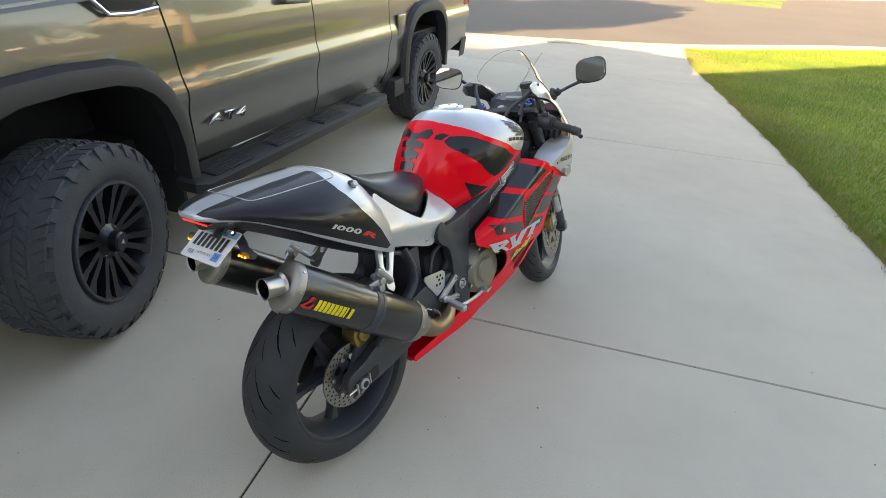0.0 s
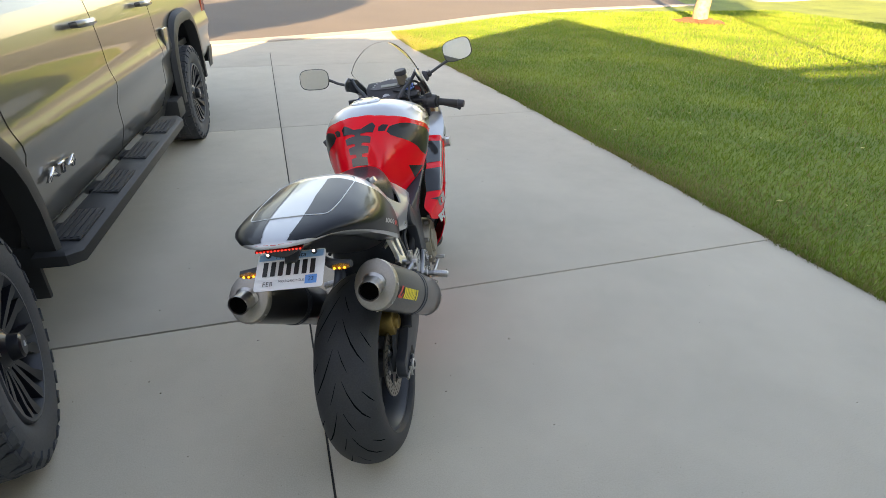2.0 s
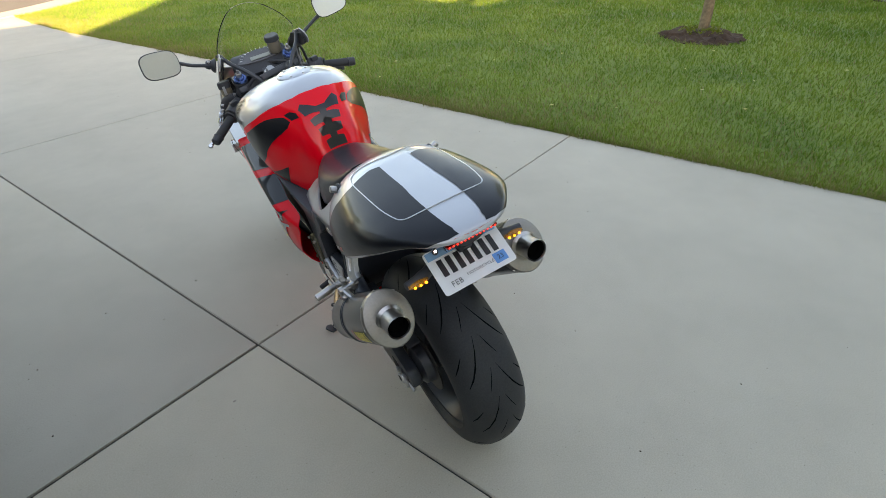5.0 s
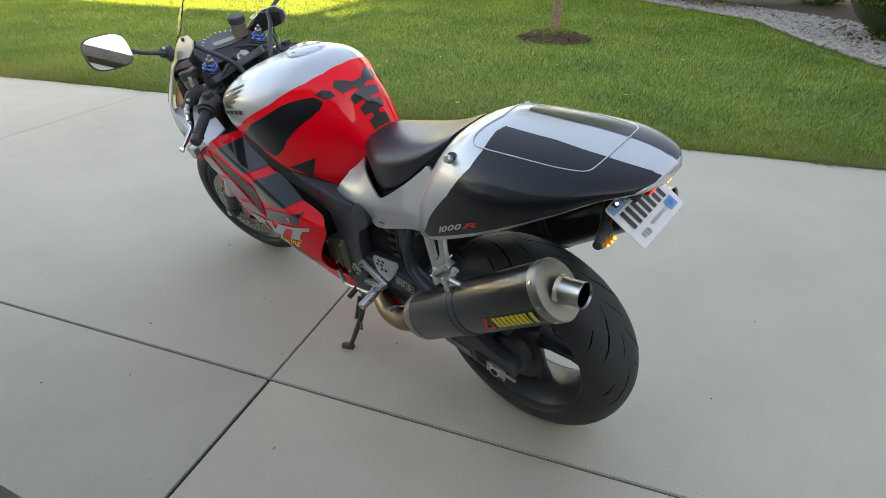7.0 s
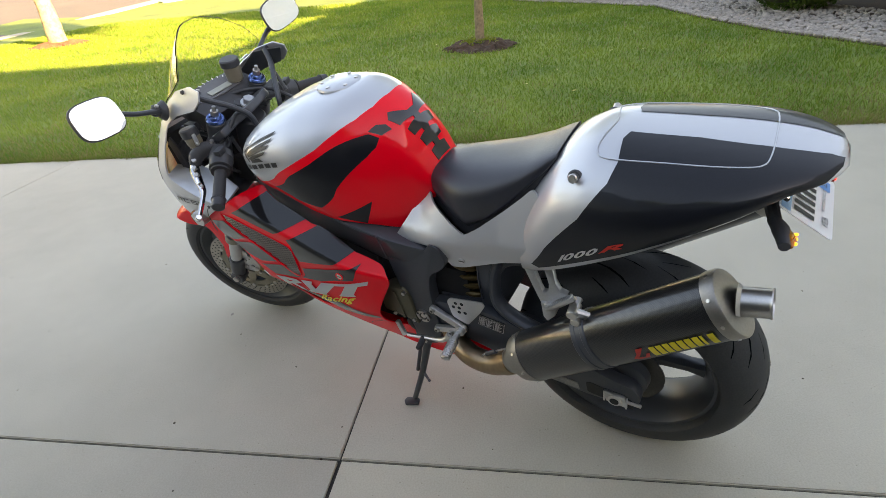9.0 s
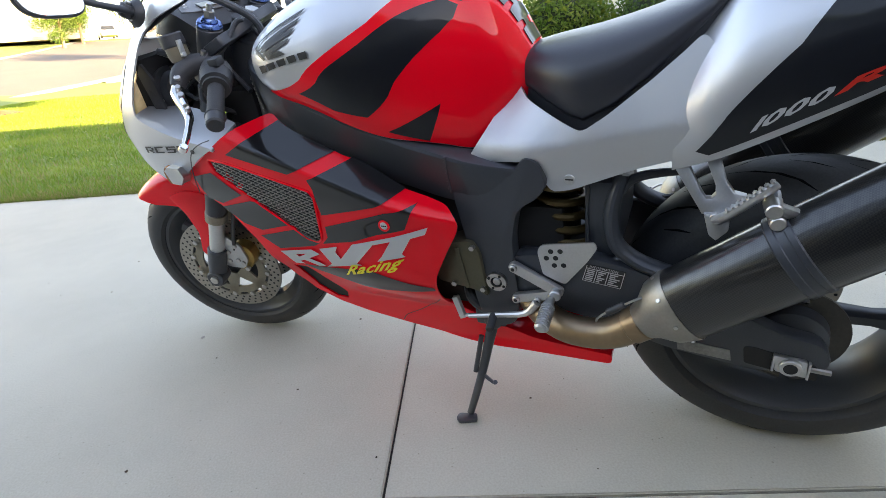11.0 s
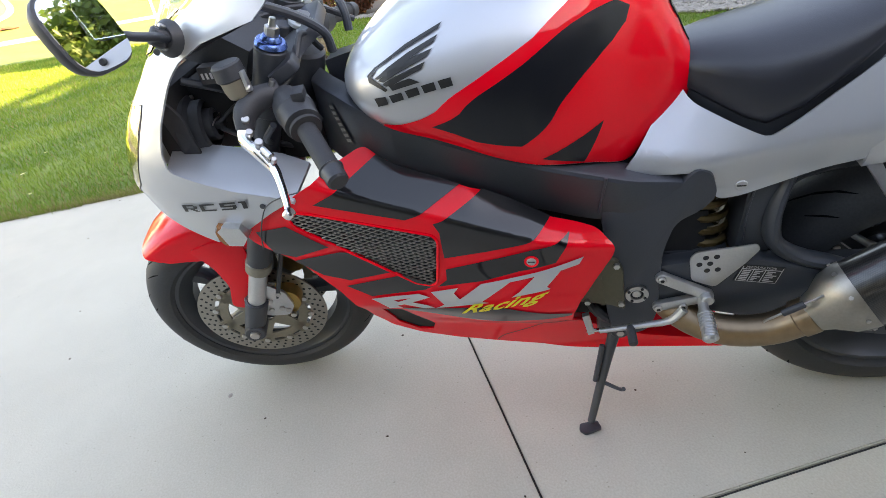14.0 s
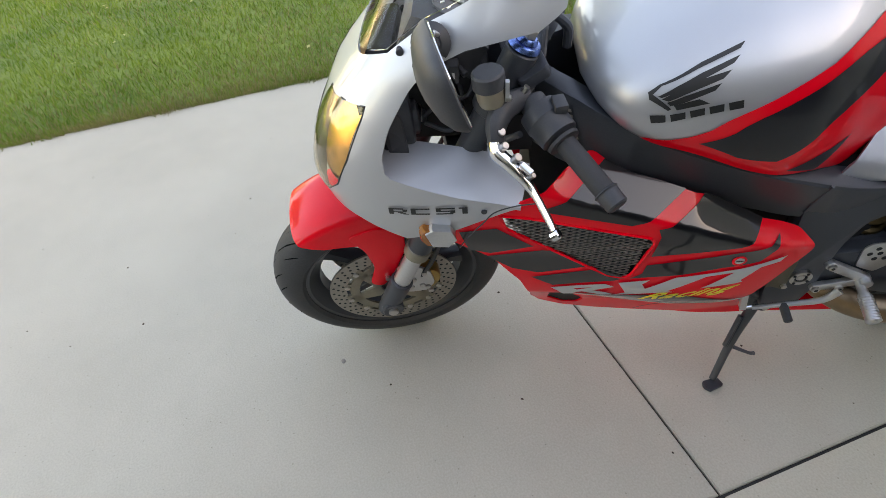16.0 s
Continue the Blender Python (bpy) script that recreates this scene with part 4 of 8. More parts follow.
def truck_body():
    t = empty("pickup_truck", TRUCK)
    tagged(t, "dark grey metallic pickup truck parked on the drive", "truck")

    def lens(s, z):
        """How far the painted flank lies inside of the tyres' face."""
        c = 0.055 + 0.03 * max(0, (z - 0.95) / 0.3) ** 2
        c += 0.05 * max(0, (0.62 - z) / 0.15) * (1 if z < 0.62 else 0)
        c -= 0.025 * math.exp(-((z - 0.86) / 0.06) ** 2)
        return c

    def flank(u, v):
        return (u, lens(u, v), v)

    def panel(name, pts, label="", lift=0.0, mat=TRUCK_PAINT, thick=0.03):
        bm = sheet(pts, flank, 0.08, 0.035)
        bmesh.ops.recalc_face_normals(bm, faces=bm.faces)
        bm.normal_update()
        if sum(f.normal.y * f.calc_area() for f in bm.faces) > 0:
            bmesh.ops.reverse_faces(bm, faces=bm.faces)
        ex = bmesh.ops.extrude_face_region(bm, geom=bm.faces[:])
        for e in ex["geom"]:
            if isinstance(e, bmesh.types.BMVert):
                e.co.y += thick
        bmesh.ops.recalc_face_normals(bm, faces=bm.faces)
        for v in bm.verts:
            v.co.y -= lift
        far = bm.copy()
        for v in far.verts:
            v.co.y = 1.94 - v.co.y
        bmesh.ops.reverse_faces(far, faces=far.faces)
        near = part(name, bm, mat, t, label)
        part(name, far, mat, t, label)
        return near

    def arch(c, r, z0, n=14, top=None):
        """Points of a squarish wheel arch from front low to rear low."""
        pts = []
        for k in range(n + 1):
            a = math.pi * (1 - k / n)
            cx, cz = math.cos(a), math.sin(a)
            x = c + r * math.copysign(abs(cx) ** 0.62, cx)
            z = z0 + (top - z0) * abs(cz) ** 0.62
            pts.append((x, z))
        return pts
    A1 = arch(0.0, 0.485, 0.44, top=1.0)
    A2 = arch(BASE, 0.485, 0.44, top=1.0)
    fender = [(-0.95, 0.60), (-0.5, 0.50)] + A1 + [(0.56, 0.44), (0.575, 0.52), (0.565, 0.72), (0.545, 1.0), (0.52, 1.23), (0.50, 1.30), (-0.9, 1.22), (-1.0, 0.9)]
    panel("fender", fender)
    panel("front_door", [(0.585, 0.52), (1.665, 0.50), (1.668, 1.32), (0.51, 1.31), (0.53, 1.23), (0.555, 1.0), (0.575, 0.72)])
    panel("rear_door", [(1.675, 0.50), (2.62, 0.49), (2.70, 0.56), (2.735, 0.70), (2.735, 1.33), (1.678, 1.32)])
    panel("cargo_bed", [(2.70, 0.47), (2.80, 0.42)] + A2[1:-1] + [(BASE + 0.49, 0.46), (4.75, 0.62), (4.78, 1.36), (2.745, 1.36), (2.745, 0.70), (2.715, 0.56)])
    panel("rocker", [(0.56, 0.42), (2.80, 0.40), (2.80, 0.485), (0.59, 0.505)], "", 0.0, TRUCK_PAINT)
    # black flares round both arches
    for c in (0.0, BASE):
        o, i = arch(c, 0.55, 0.44, top=1.075), arch(c, 0.47, 0.44, top=0.985)
        n = len(o)
        loops = []
        for k in range(n):
            (ox, oz), (ix, iz) = o[k], i[k]
            mx, mz = (ox + ix) / 2, (oz + iz) / 2
            loops.append([(ox, 0.05, oz), (ox * 0.8 + ix * 0.2, 0.012, oz * 0.8 + iz * 0.2), (mx, 0.0, mz), (ix, 0.004, iz), (ix, 0.09, iz), (mx, 0.09, mz)])
        fl = rings(loops)
        far = fl.copy()
        for v in far.verts:
            v.co.y = 1.94 - v.co.y
        bmesh.ops.reverse_faces(far, faces=far.faces)
        part("wheel_flare", fl, TRUCK_TRIM, t, "black moulded wheel-arch flare")
        part("wheel_flare", far, TRUCK_TRIM, t)
        # inner liner and backing, near-black for the shade in the arch
        li = arch(c, 0.50, 0.35, top=1.02)
        part("wheel_liner", rings([[(x, 0.09, z), (x, 0.60, z), (x * 1.0, 0.60, z + 0.02), (x, 0.09, z + 0.02)] for x, z in li]), DARK, t)
        part("wheel_well", box(c - 0.5, c + 0.5, 0.58, 0.62, 0.3, 1.05), DARK, t, smooth=0)
    # underside, bonnet, cab, bed
    # Underside block, near-black for the shade beneath the truck.
    part("chassis", box(-0.85, 4.7, 0.35, 1.6, 0.38, 0.62, 0.02), DARK, t)
    part("bonnet", rings([[(-1.0, 0.12, 1.15), (-1.0, 0.3, 1.24), (-1.0, 1.64, 1.24), (-1.0, 1.82, 1.15)], [(-0.2, 0.07, 1.24), (-0.2, 0.28, 1.36), (-0.2, 1.66, 1.36), (-0.2, 1.87, 1.24)], [(0.62, 0.07, 1.29), (0.62, 0.26, 1.41), (0.62, 1.68, 1.41), (0.62, 1.87, 1.29)]]), TRUCK_PAINT, t)
    part("grille", box(-1.08, -0.97, 0.12, 1.82, 0.5, 1.2, 0.03), TRUCK_TRIM, t)
    part("front_bumper", box(-1.2, -1.0, 0.08, 1.86, 0.42, 0.72, 0.05), TRUCK_TRIM, t)
    cab = rings([[(0.55, 0.09, 1.28), (2.74, 0.09, 1.32), (2.74, 1.85, 1.32), (0.55, 1.85, 1.28)], [(0.72, 0.12, 1.38), (2.72, 0.12, 1.40), (2.72, 1.82, 1.40), (0.72, 1.82, 1.38)], [(1.30, 0.26, 1.86), (2.60, 0.26, 1.86), (2.60, 1.68, 1.86), (1.30, 1.68, 1.86)], [(1.45, 0.34, 1.92), (2.5, 0.34, 1.92), (2.5, 1.6, 1.92), (1.45, 1.6, 1.92)]])
    part("cab", cab, TRUCK_PAINT, t)
    for s0, s1, q0, q1 in ((0.9, 1.62, 1.34, 1.60), (1.74, 2.60, 1.74, 2.52)):
        for far in (0, 1):
            y0, y1 = (0.112, 0.243) if not far else (1.828, 1.697)
            e = -0.006 if not far else 0.006
            part("side_window", raw([(s0, y0 + e, 1.42), (s1, y0 + e, 1.42), (q1, y1 + e, 1.83), (q0, y1 + e, 1.83), (s0, y0 + 2 * e, 1.42), (s1, y0 + 2 * e, 1.42), (q1, y1 + 2 * e, 1.83), (q0, y1 + 2 * e, 1.83)], [(3, 2, 1, 0), (4, 5, 6, 7), (0, 1, 5, 4), (1, 2, 6, 5), (2, 3, 7, 6), (3, 0, 4, 7)]), DARK_GLASS, t, smooth=0)
    part("windscreen", raw([(0.70, 0.2, 1.40), (0.70, 1.74, 1.40), (1.27, 1.62, 1.84), (1.27, 0.32, 1.84), (0.68, 0.2, 1.41), (0.68, 1.74, 1.41), (1.25, 1.62, 1.85), (1.25, 0.32, 1.85)], [(0, 1, 2, 3), (7, 6, 5, 4)]), DARK_GLASS, t, smooth=0)
    part("bed_floor", box(2.8, 4.75, 0.12, 1.82, 0.75, 0.80), TRUCK_TRIM, t, smooth=0)
    part("tailgate", box(4.72, 4.80, 0.1, 1.84, 0.62, 1.36, 0.02), TRUCK_PAINT, t)
    part("rear_bumper", rings([[(4.62, 0.07, 0.42), (4.62, 0.05, 0.62), (4.80, 0.05, 0.62), (4.80, 0.07, 0.42)], [(4.86, 0.12, 0.44), (4.86, 0.12, 0.60), (4.98, 0.16, 0.60), (4.98, 0.16, 0.44)], [(4.88, 1.82, 0.44), (4.88, 1.82, 0.60), (5.0, 1.78, 0.60), (5.0, 1.78, 0.44)], [(4.62, 1.87, 0.42), (4.62, 1.89, 0.62), (4.80, 1.89, 0.62), (4.80, 1.87, 0.42)]]), TRUCK_TRIM, t)
    part("tail_lamp", box(4.60, 4.79, 0.05, 0.12, 0.95, 1.32, 0.015), surface("red_lens", (0.35, 0.01, 0.01), 0.15, vary=0.05), t)
    # running board
    dy, dz = 0.025, 0.025
    board = [[(x, y + dy, z + dz) for x, y, z in ring] for ring in (
        [(0.44, -0.06, 0.405), (0.50, -0.10, 0.395), (2.44, -0.10, 0.385), (2.52, -0.06, 0.385), (2.52, 0.06, 0.385), (0.44, 0.06, 0.405)],
        [(0.44, -0.06, 0.45), (0.50, -0.10, 0.44), (2.44, -0.10, 0.43), (2.52, -0.06, 0.43), (2.52, 0.06, 0.43), (0.44, 0.06, 0.45)],
        [(0.46, -0.05, 0.462), (0.52, -0.085, 0.452), (2.42, -0.085, 0.442), (2.50, -0.05, 0.442), (2.50, 0.05, 0.442), (0.46, 0.05, 0.462)])]
    ob = part("running_board", rings(board), TRUCK_TRIM, t, "black ribbed side step")
    for k in range(4):
        x0, z0 = 0.56 + k * 0.5, dz - k * 0.004
        pad = part("step_tread", box(x0, x0 + 0.3, dy - 0.075, dy + 0.045, z0 + 0.455, z0 + 0.464, 0.003), RUBBER, ob)
        for j in range(5):
            part("rib", box(x0 + 0.01, x0 + 0.29, dy - 0.07 + j * 0.024, dy - 0.058 + j * 0.024, z0 + 0.463, z0 + 0.468), RUBBER, pad)
        part("step_bracket", box(x0 + 0.08, x0 + 0.2, dy + 0.04, 0.3, z0 + 0.42, z0 + 0.45, 0.005), DARK, ob)
    part("mud_flap", box(0.475, 0.50, 0.085, 0.27, 0.27, 0.50, 0.010), TRUCK_TRIM, t)
    part("mud_flap", box(BASE - 0.72, BASE - 0.52, 0.02, 0.2, 0.36, 0.5, 0.02), TRUCK_TRIM, t)
    # door handle, vent, fuel flap, badge
    for x in (1.36, 2.44):
        part("door_handle", tube([(x, 0.06, 1.19), (x + 0.02, 0.025, 1.195), (x + 0.2, 0.025, 1.19), (x + 0.22, 0.06, 1.185)], [0.012, 0.017, 0.017, 0.012], 10, 3), TRUCK_PAINT, t)
    vent = part("fender_vent", plate([(0.16, 1.32), (0.27, 1.225), (0.46, 1.225), (0.49, 1.25), (0.49, 1.32)], 0, 0.02, 0.004, 0.01), TRUCK_TRIM, t, "dark fender vent with bright surround")
    vent.data.transform(Matrix(((0, 1, 0, 0), (1, 0, 0, 0.055), (0, 0, 1, 0), (0, 0, 0, 1))))
    part("vent_trim", tube([(0.14, 0.06, 1.33), (0.26, 0.055, 1.215), (0.36, 0.05, 1.212), (0.49, 0.05, 1.225)], 0.009, 8), CHROME, t)
    fl = part("fuel_flap", box(2.86, 3.02, 0.028, 0.05, 0.84, 1.0, 0.012), TRUCK_PAINT, t)
    for k, (words, x, sp) in enumerate((("AT4", 0.72, 1.05),)):
        bm = text_mesh(words, 0.115, lambda a, b: (0.660 + a * 1.28, 0.045, 0.694 - a * 0.08 + b * 0.54), sp, 0.2, 0.025)
        ex = bmesh.ops.extrude_face_region(bm, geom=bm.faces[:])
        for e in ex["geom"]:
            if isinstance(e, bmesh.types.BMVert):
                e.co.y -= 0.012
        bmesh.ops.recalc_face_normals(bm, faces=bm.faces)
        part("badge", bm, CHROME, t, "bright raised letters", smooth=0)
    for s, st in ((0.0, 17.0), (BASE, 0.0)):
        truck_wheel(t, s, -0.04 if st else 0.0, -1, st)
        truck_wheel(t, s, 1.94, 1, st)
    part("axle", rod((BASE, 0.2, 0.4), (BASE, 1.74, 0.4), 0.05), DARK, t)
    part("axle", rod((0, 0.2, 0.4), (0, 1.74, 0.4), 0.04), DARK, t)
    return t


truck_body()


# ---------------------------------------------------------------- the motorcycle: curved skins
# in the machine: x to its right, y ahead from the rear axle, z up from the rear tyre's foot
def ramp(x, pts):
    """Smooth curve through (x, y) points given in rising x."""
    if x <= pts[0][0]:
        return pts[0][1]
    if x >= pts[-1][0]:
        return pts[-1][1]
    n = len(pts)
    for i in range(n - 1):
        if x <= pts[i + 1][0]:
            break
    x0, y0 = pts[i]
    x1, y1 = pts[i + 1]
    h = x1 - x0
    s = (y1 - y0) / h
    a = (pts[i][1] - pts[i - 1][1]) / (pts[i][0] - pts[i - 1][0]) if i > 0 else s
    c = (pts[i + 2][1] - y1) / (pts[i + 2][0] - x1) if i + 2 < n else s
    m0 = 0 if a * s <= 0 else 2 * a * s / (a + s)
    m1 = 0 if c * s <= 0 else 2 * c * s / (c + s)
    t = (x - x0) / h
    return (2 * t ** 3 - 3 * t * t + 1) * y0 + (t ** 3 - 2 * t * t + t) * h * m0 + (3 * t * t - 2 * t ** 3) * y1 + (t ** 3 - t * t) * h * m1


def hoop(u, v, top, low, wide, reach, px, pz):
    """A body's skin: u along the machine, v from -1 (left lower edge) over 0 (crest) to 1."""
    zt, zb, w = ramp(u, top), ramp(u, low), ramp(u, wide)
    cmin = -(-math.cos(reach)) ** pz if math.cos(reach) < 0 else math.cos(reach) ** pz
    h = (zt - zb) / (1 - cmin)
    p = v * reach
    s, c = math.sin(p), math.cos(p)
    sx = math.copysign(abs(s) ** px, s)
    cz = math.copysign(abs(c) ** pz, c)
    return (w * sx, u, zt - h + h * cz)


TANK_TOP = [(.44, .80), (.47, .85), (.50, .905), (.54, .96), (.60, 1.0), (.68, 1.017), (.78, 1.008), (.88, .982), (.95, .95), (1.0, .91), (1.022, .875)]
TANK_LOW = [(.44, .775), (.47, .765), (.50, .75), (.53, .715), (.562, .683), (.62, .703), (.72, .732), (.86, .793), (.94, .82), (1.0, .85), (1.022, .865)]
TANK_WIDE = [(.44, .05), (.47, .07), (.50, .09), (.56, .118), (.64, .166), (.72, .198), (.80, .208), (.90, .208), (.96, .190), (1.0, .145), (1.022, .075)]


def tank_skin(u, v):
    return hoop(u, v, TANK_TOP, TANK_LOW, TANK_WIDE, 2.0, .8, .8)


TAIL_TOP = [(-.318, .942), (-.31, .951), (-.29, .957), (-.25, .963), (-.18, .968), (-.08, .971), (.02, .971), (.07, .966), (.11, .951), (.14, .933), (.17, .897), (.22, .825)]
TAIL_LOW = [(-.318, .938), (-.30, .935), (-.25, .926), (-.16, .881), (-.08, .833), (0, .784), (.08, .736), (.15, .696), (.22, .662)]
TAIL_WIDE = [(-.318, .03), (-.31, .055), (-.29, .088), (-.25, .122), (-.18, .165), (-.10, .186), (-.02, .193), (.06, .188), (.12, .180), (.17, .170), (.22, .150)]


def tail_skin(u, v):
    return hoop(u, v, TAIL_TOP, TAIL_LOW, TAIL_WIDE, 1.95, .80, .92)


FAIR_WIDE = [(.30, .20), (.50, .20), (.58, .206), (.65, .226), (.72, .236), (.90, .229), (1.10, .220), (1.22, .212), (1.32, .198), (1.40, .160), (1.45, .115), (1.475, .07)]
FAIR_FALL = [(.18, .38), (.24, .47), (.30, .56), (.38, .75), (.43, .875), (.50, .925), (.565, .945), (.62, .985), (.70, 1.0), (.80, .96), (.90, .90), (1.0, .84)]


def fair_skin(u, v):
    """Left flank of the fairing over (along, height), folded inwards above a sloping crease."""
    up = v - (.609 + .34 * (u - .704))
    ahead = min(1, max(0, (1.12 - u) / .08))
    fold = (1.4 + 1.6 * min(1, max(0, (.82 - u) / .14))) * ahead * (up + math.sqrt(up * up + 1e-5)) / 2
    # towards the rear the flank stays upright further down
    steep = .35 * min(1, max(0, (1.0 - u) / .2)) * min(1, max(0, (v - .30) / .08))
    fall = 1 - (1 - ramp(min(v, .70), FAIR_FALL)) * (1 - steep)
    return (-ramp(u, FAIR_WIDE) * fall + fold, u, v)


def cowl_skin(u, v):
    """Left flank of the silver seat cowl over (along, height): widest along a soft ridge."""
    a = min(1, max(0, (v - .70) / .10)) * min(1, max(0, (u - .36) / .14))
    d = v - (.688 + .2 * (.45 - u))
    up, down = (d + math.sqrt(d * d + 4e-5)) / 2, (math.sqrt(d * d + 4e-5) - d) / 2
    return (-(.153 + .014 * min(1, max(0, (.27 - u) / .12)) - .014 * min(1, max(0, (u - .45) / .10)) - .05 * a - .37 * up - .25 * min(.06, down)), u, v)




BIKE = Matrix(((0.9084, 0.3791, -0.1744, 0.2136), (-0.3735, 0.9253, 0.0645, -0.8304), (0.1860, 0.0062, 0.9823, -0.0014), (0, 0, 0, 1)))
HEAD = Vector((0, 1.102, 0.942))
RAKE = Vector((0, -0.415, 0.910)).normalized()
STEER = Matrix.Translation(HEAD) @ Matrix.Rotation(radians(13.0), 4, RAKE) @ Matrix.Translation(-HEAD)

NOSE_FRONT = [(.60, 1.46), (.64, 1.468), (.69, 1.475), (.735, 1.487), (.785, 1.475), (.845, 1.443), (.885, 1.408), (.93, 1.365), (1.0, 1.315), (1.06, 1.275), (1.12, 1.235), (1.18, 1.20)]
NOSE_WIDE = [(.60, .205), (.65, .218), (.70, .225), (.78, .222), (.85, .205), (.92, .19), (1.0, .178), (1.06, .158), (1.12, .125), (1.18, .07)]


def nose_bow(z):
    """How square the nose is in plan: boxy round the lamps, rounder at the screen."""
    k = min(1, max(0, (z - .93) / .09))
    return .45 + .25 * k, .55 + .35 * k


def nose_at(a, z):
    """The nose cowl over (turn from the middle -1..1, height)."""
    t = a * math.pi / 2
    c, s = math.cos(t), math.sin(t)
    px, py = nose_bow(z)
    return (ramp(z, NOSE_WIDE) * math.copysign(abs(s) ** px, s), 1.05 + (ramp(z, NOSE_FRONT) - 1.05) * max(0, c) ** py, z)


def nose_flank(y, z):
    """The same skin's left side over (along, height)."""
    px, py = nose_bow(z)
    c = max(0, min(.9995, (y - 1.05) / (ramp(z, NOSE_FRONT) - 1.05))) ** (1 / py)
    return (-ramp(z, NOSE_WIDE) * (1 - c * c) ** (px / 2), y, z)


bike = empty("motorcycle", BIKE)
tagged(bike, "red, silver and black sport motorcycle leaning on its kickstand", "motorcycle")


def both(name, make, material, parent=None, label=""):
    """A part on the left side and its twin on the right; make() gives the left one."""
    a = part(name, make(), material, parent or bike, label)
    b = part(name, flip(make()), material, parent or bike, label)
    return a, b


# ---------------------------------------------------------------- wheels
def tyre_profile(R, hw, seat=.222):
    h = (R - seat) / 1.178
    pts = []
    for k in range(25):
        a = -1.75 + 3.5 * k / 24
        pts.append((R - h + h * math.cos(a), hw * math.sin(a)))
    pts += [(.214, hw * .86), (.214, -hw * .86)]
    return pts


def moto_wheel(centre, R, hw, turn, label):
    m = turn @ Matrix.Translation(centre)
    h = (R - .222) / 1.178
    wheel = part("wheel", move(lathe(tyre_profile(R, hw), 96), m), RUBBER, bike, label)

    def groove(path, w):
        """Tapering strip on the tread, near-black for groove shade; path: (angle, across) points."""
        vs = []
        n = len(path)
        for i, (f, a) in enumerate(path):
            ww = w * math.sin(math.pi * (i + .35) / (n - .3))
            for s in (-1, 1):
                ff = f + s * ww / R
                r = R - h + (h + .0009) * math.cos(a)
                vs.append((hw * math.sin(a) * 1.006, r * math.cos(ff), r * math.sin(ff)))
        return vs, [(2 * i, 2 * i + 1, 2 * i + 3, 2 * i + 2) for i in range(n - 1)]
    V, Fc = [], []
    n = 11 if hw > .08 else 13
    for i in range(n):
        f0 = 2 * math.pi * i / n
        for s in (-1, 1):
            o = f0 + (0 if s < 0 else math.pi / n)
            for path, w in (([(o + .0, s * .12), (o + .12, s * .25), (o + .24, s * .42), (o + .34, s * .62), (o + .42, s * .85)], .0050),
                            ([(o + .30, s * .05), (o + .40, s * .16), (o + .50, s * .30)], .0036),
                            ([(o + .12, s * .70), (o + .2, s * .92), (o + .26, s * 1.12)], .0036)):
                v, f = groove(path, w)
                k = len(V)
                V += v
                Fc += [tuple(j + k for j in q) for q in f]
    gr = part("tread_pattern", move(raw(V, Fc), m), DEEP_SHADE, wheel, smooth=0)
    gr["kind"] = "stuff"
    w2 = hw * .84
    rim = part("rim", move(lathe([(.226, w2), (.226, w2 - .006), (.212, w2 - .012), (.204, w2 - .03), (.190, w2 * .3), (.190, -w2 * .3), (.204, -w2 + .03), (.212, -w2 + .012), (.226, -w2 + .006), (.226, -w2), (.206, -w2 + .004), (.180, -w2 * .35), (.178, w2 * .35), (.206, w2 - .004)], 72), m), SATIN_BLACK, wheel, "black cast alloy rim")
    for k in range(5):
        a = 2 * math.pi * k / 5 + .35
        loops = []
        for r, wy, wx in ((.035, .024, .03), (.08, .016, .022), (.14, .014, .018), (.185, .022, .02)):
            loops.append([(sx * wx, sy * wy, r) for sx, sy in ((-1, -.6), (-.5, -1), (.5, -1), (1, -.6), (1, .6), (.5, 1), (-.5, 1), (-1, .6))])
        part("spoke", move(rings(loops), m @ Matrix.Rotation(a, 4, "X")), SATIN_BLACK, rim)
    part("hub", move(lathe([(.012, -.06), (.04, -.055), (.048, -.03), (.042, 0), (.048, .03), (.04, .055), (.012, .06)], 28), m), SATIN_BLACK, rim)
    return wheel, m


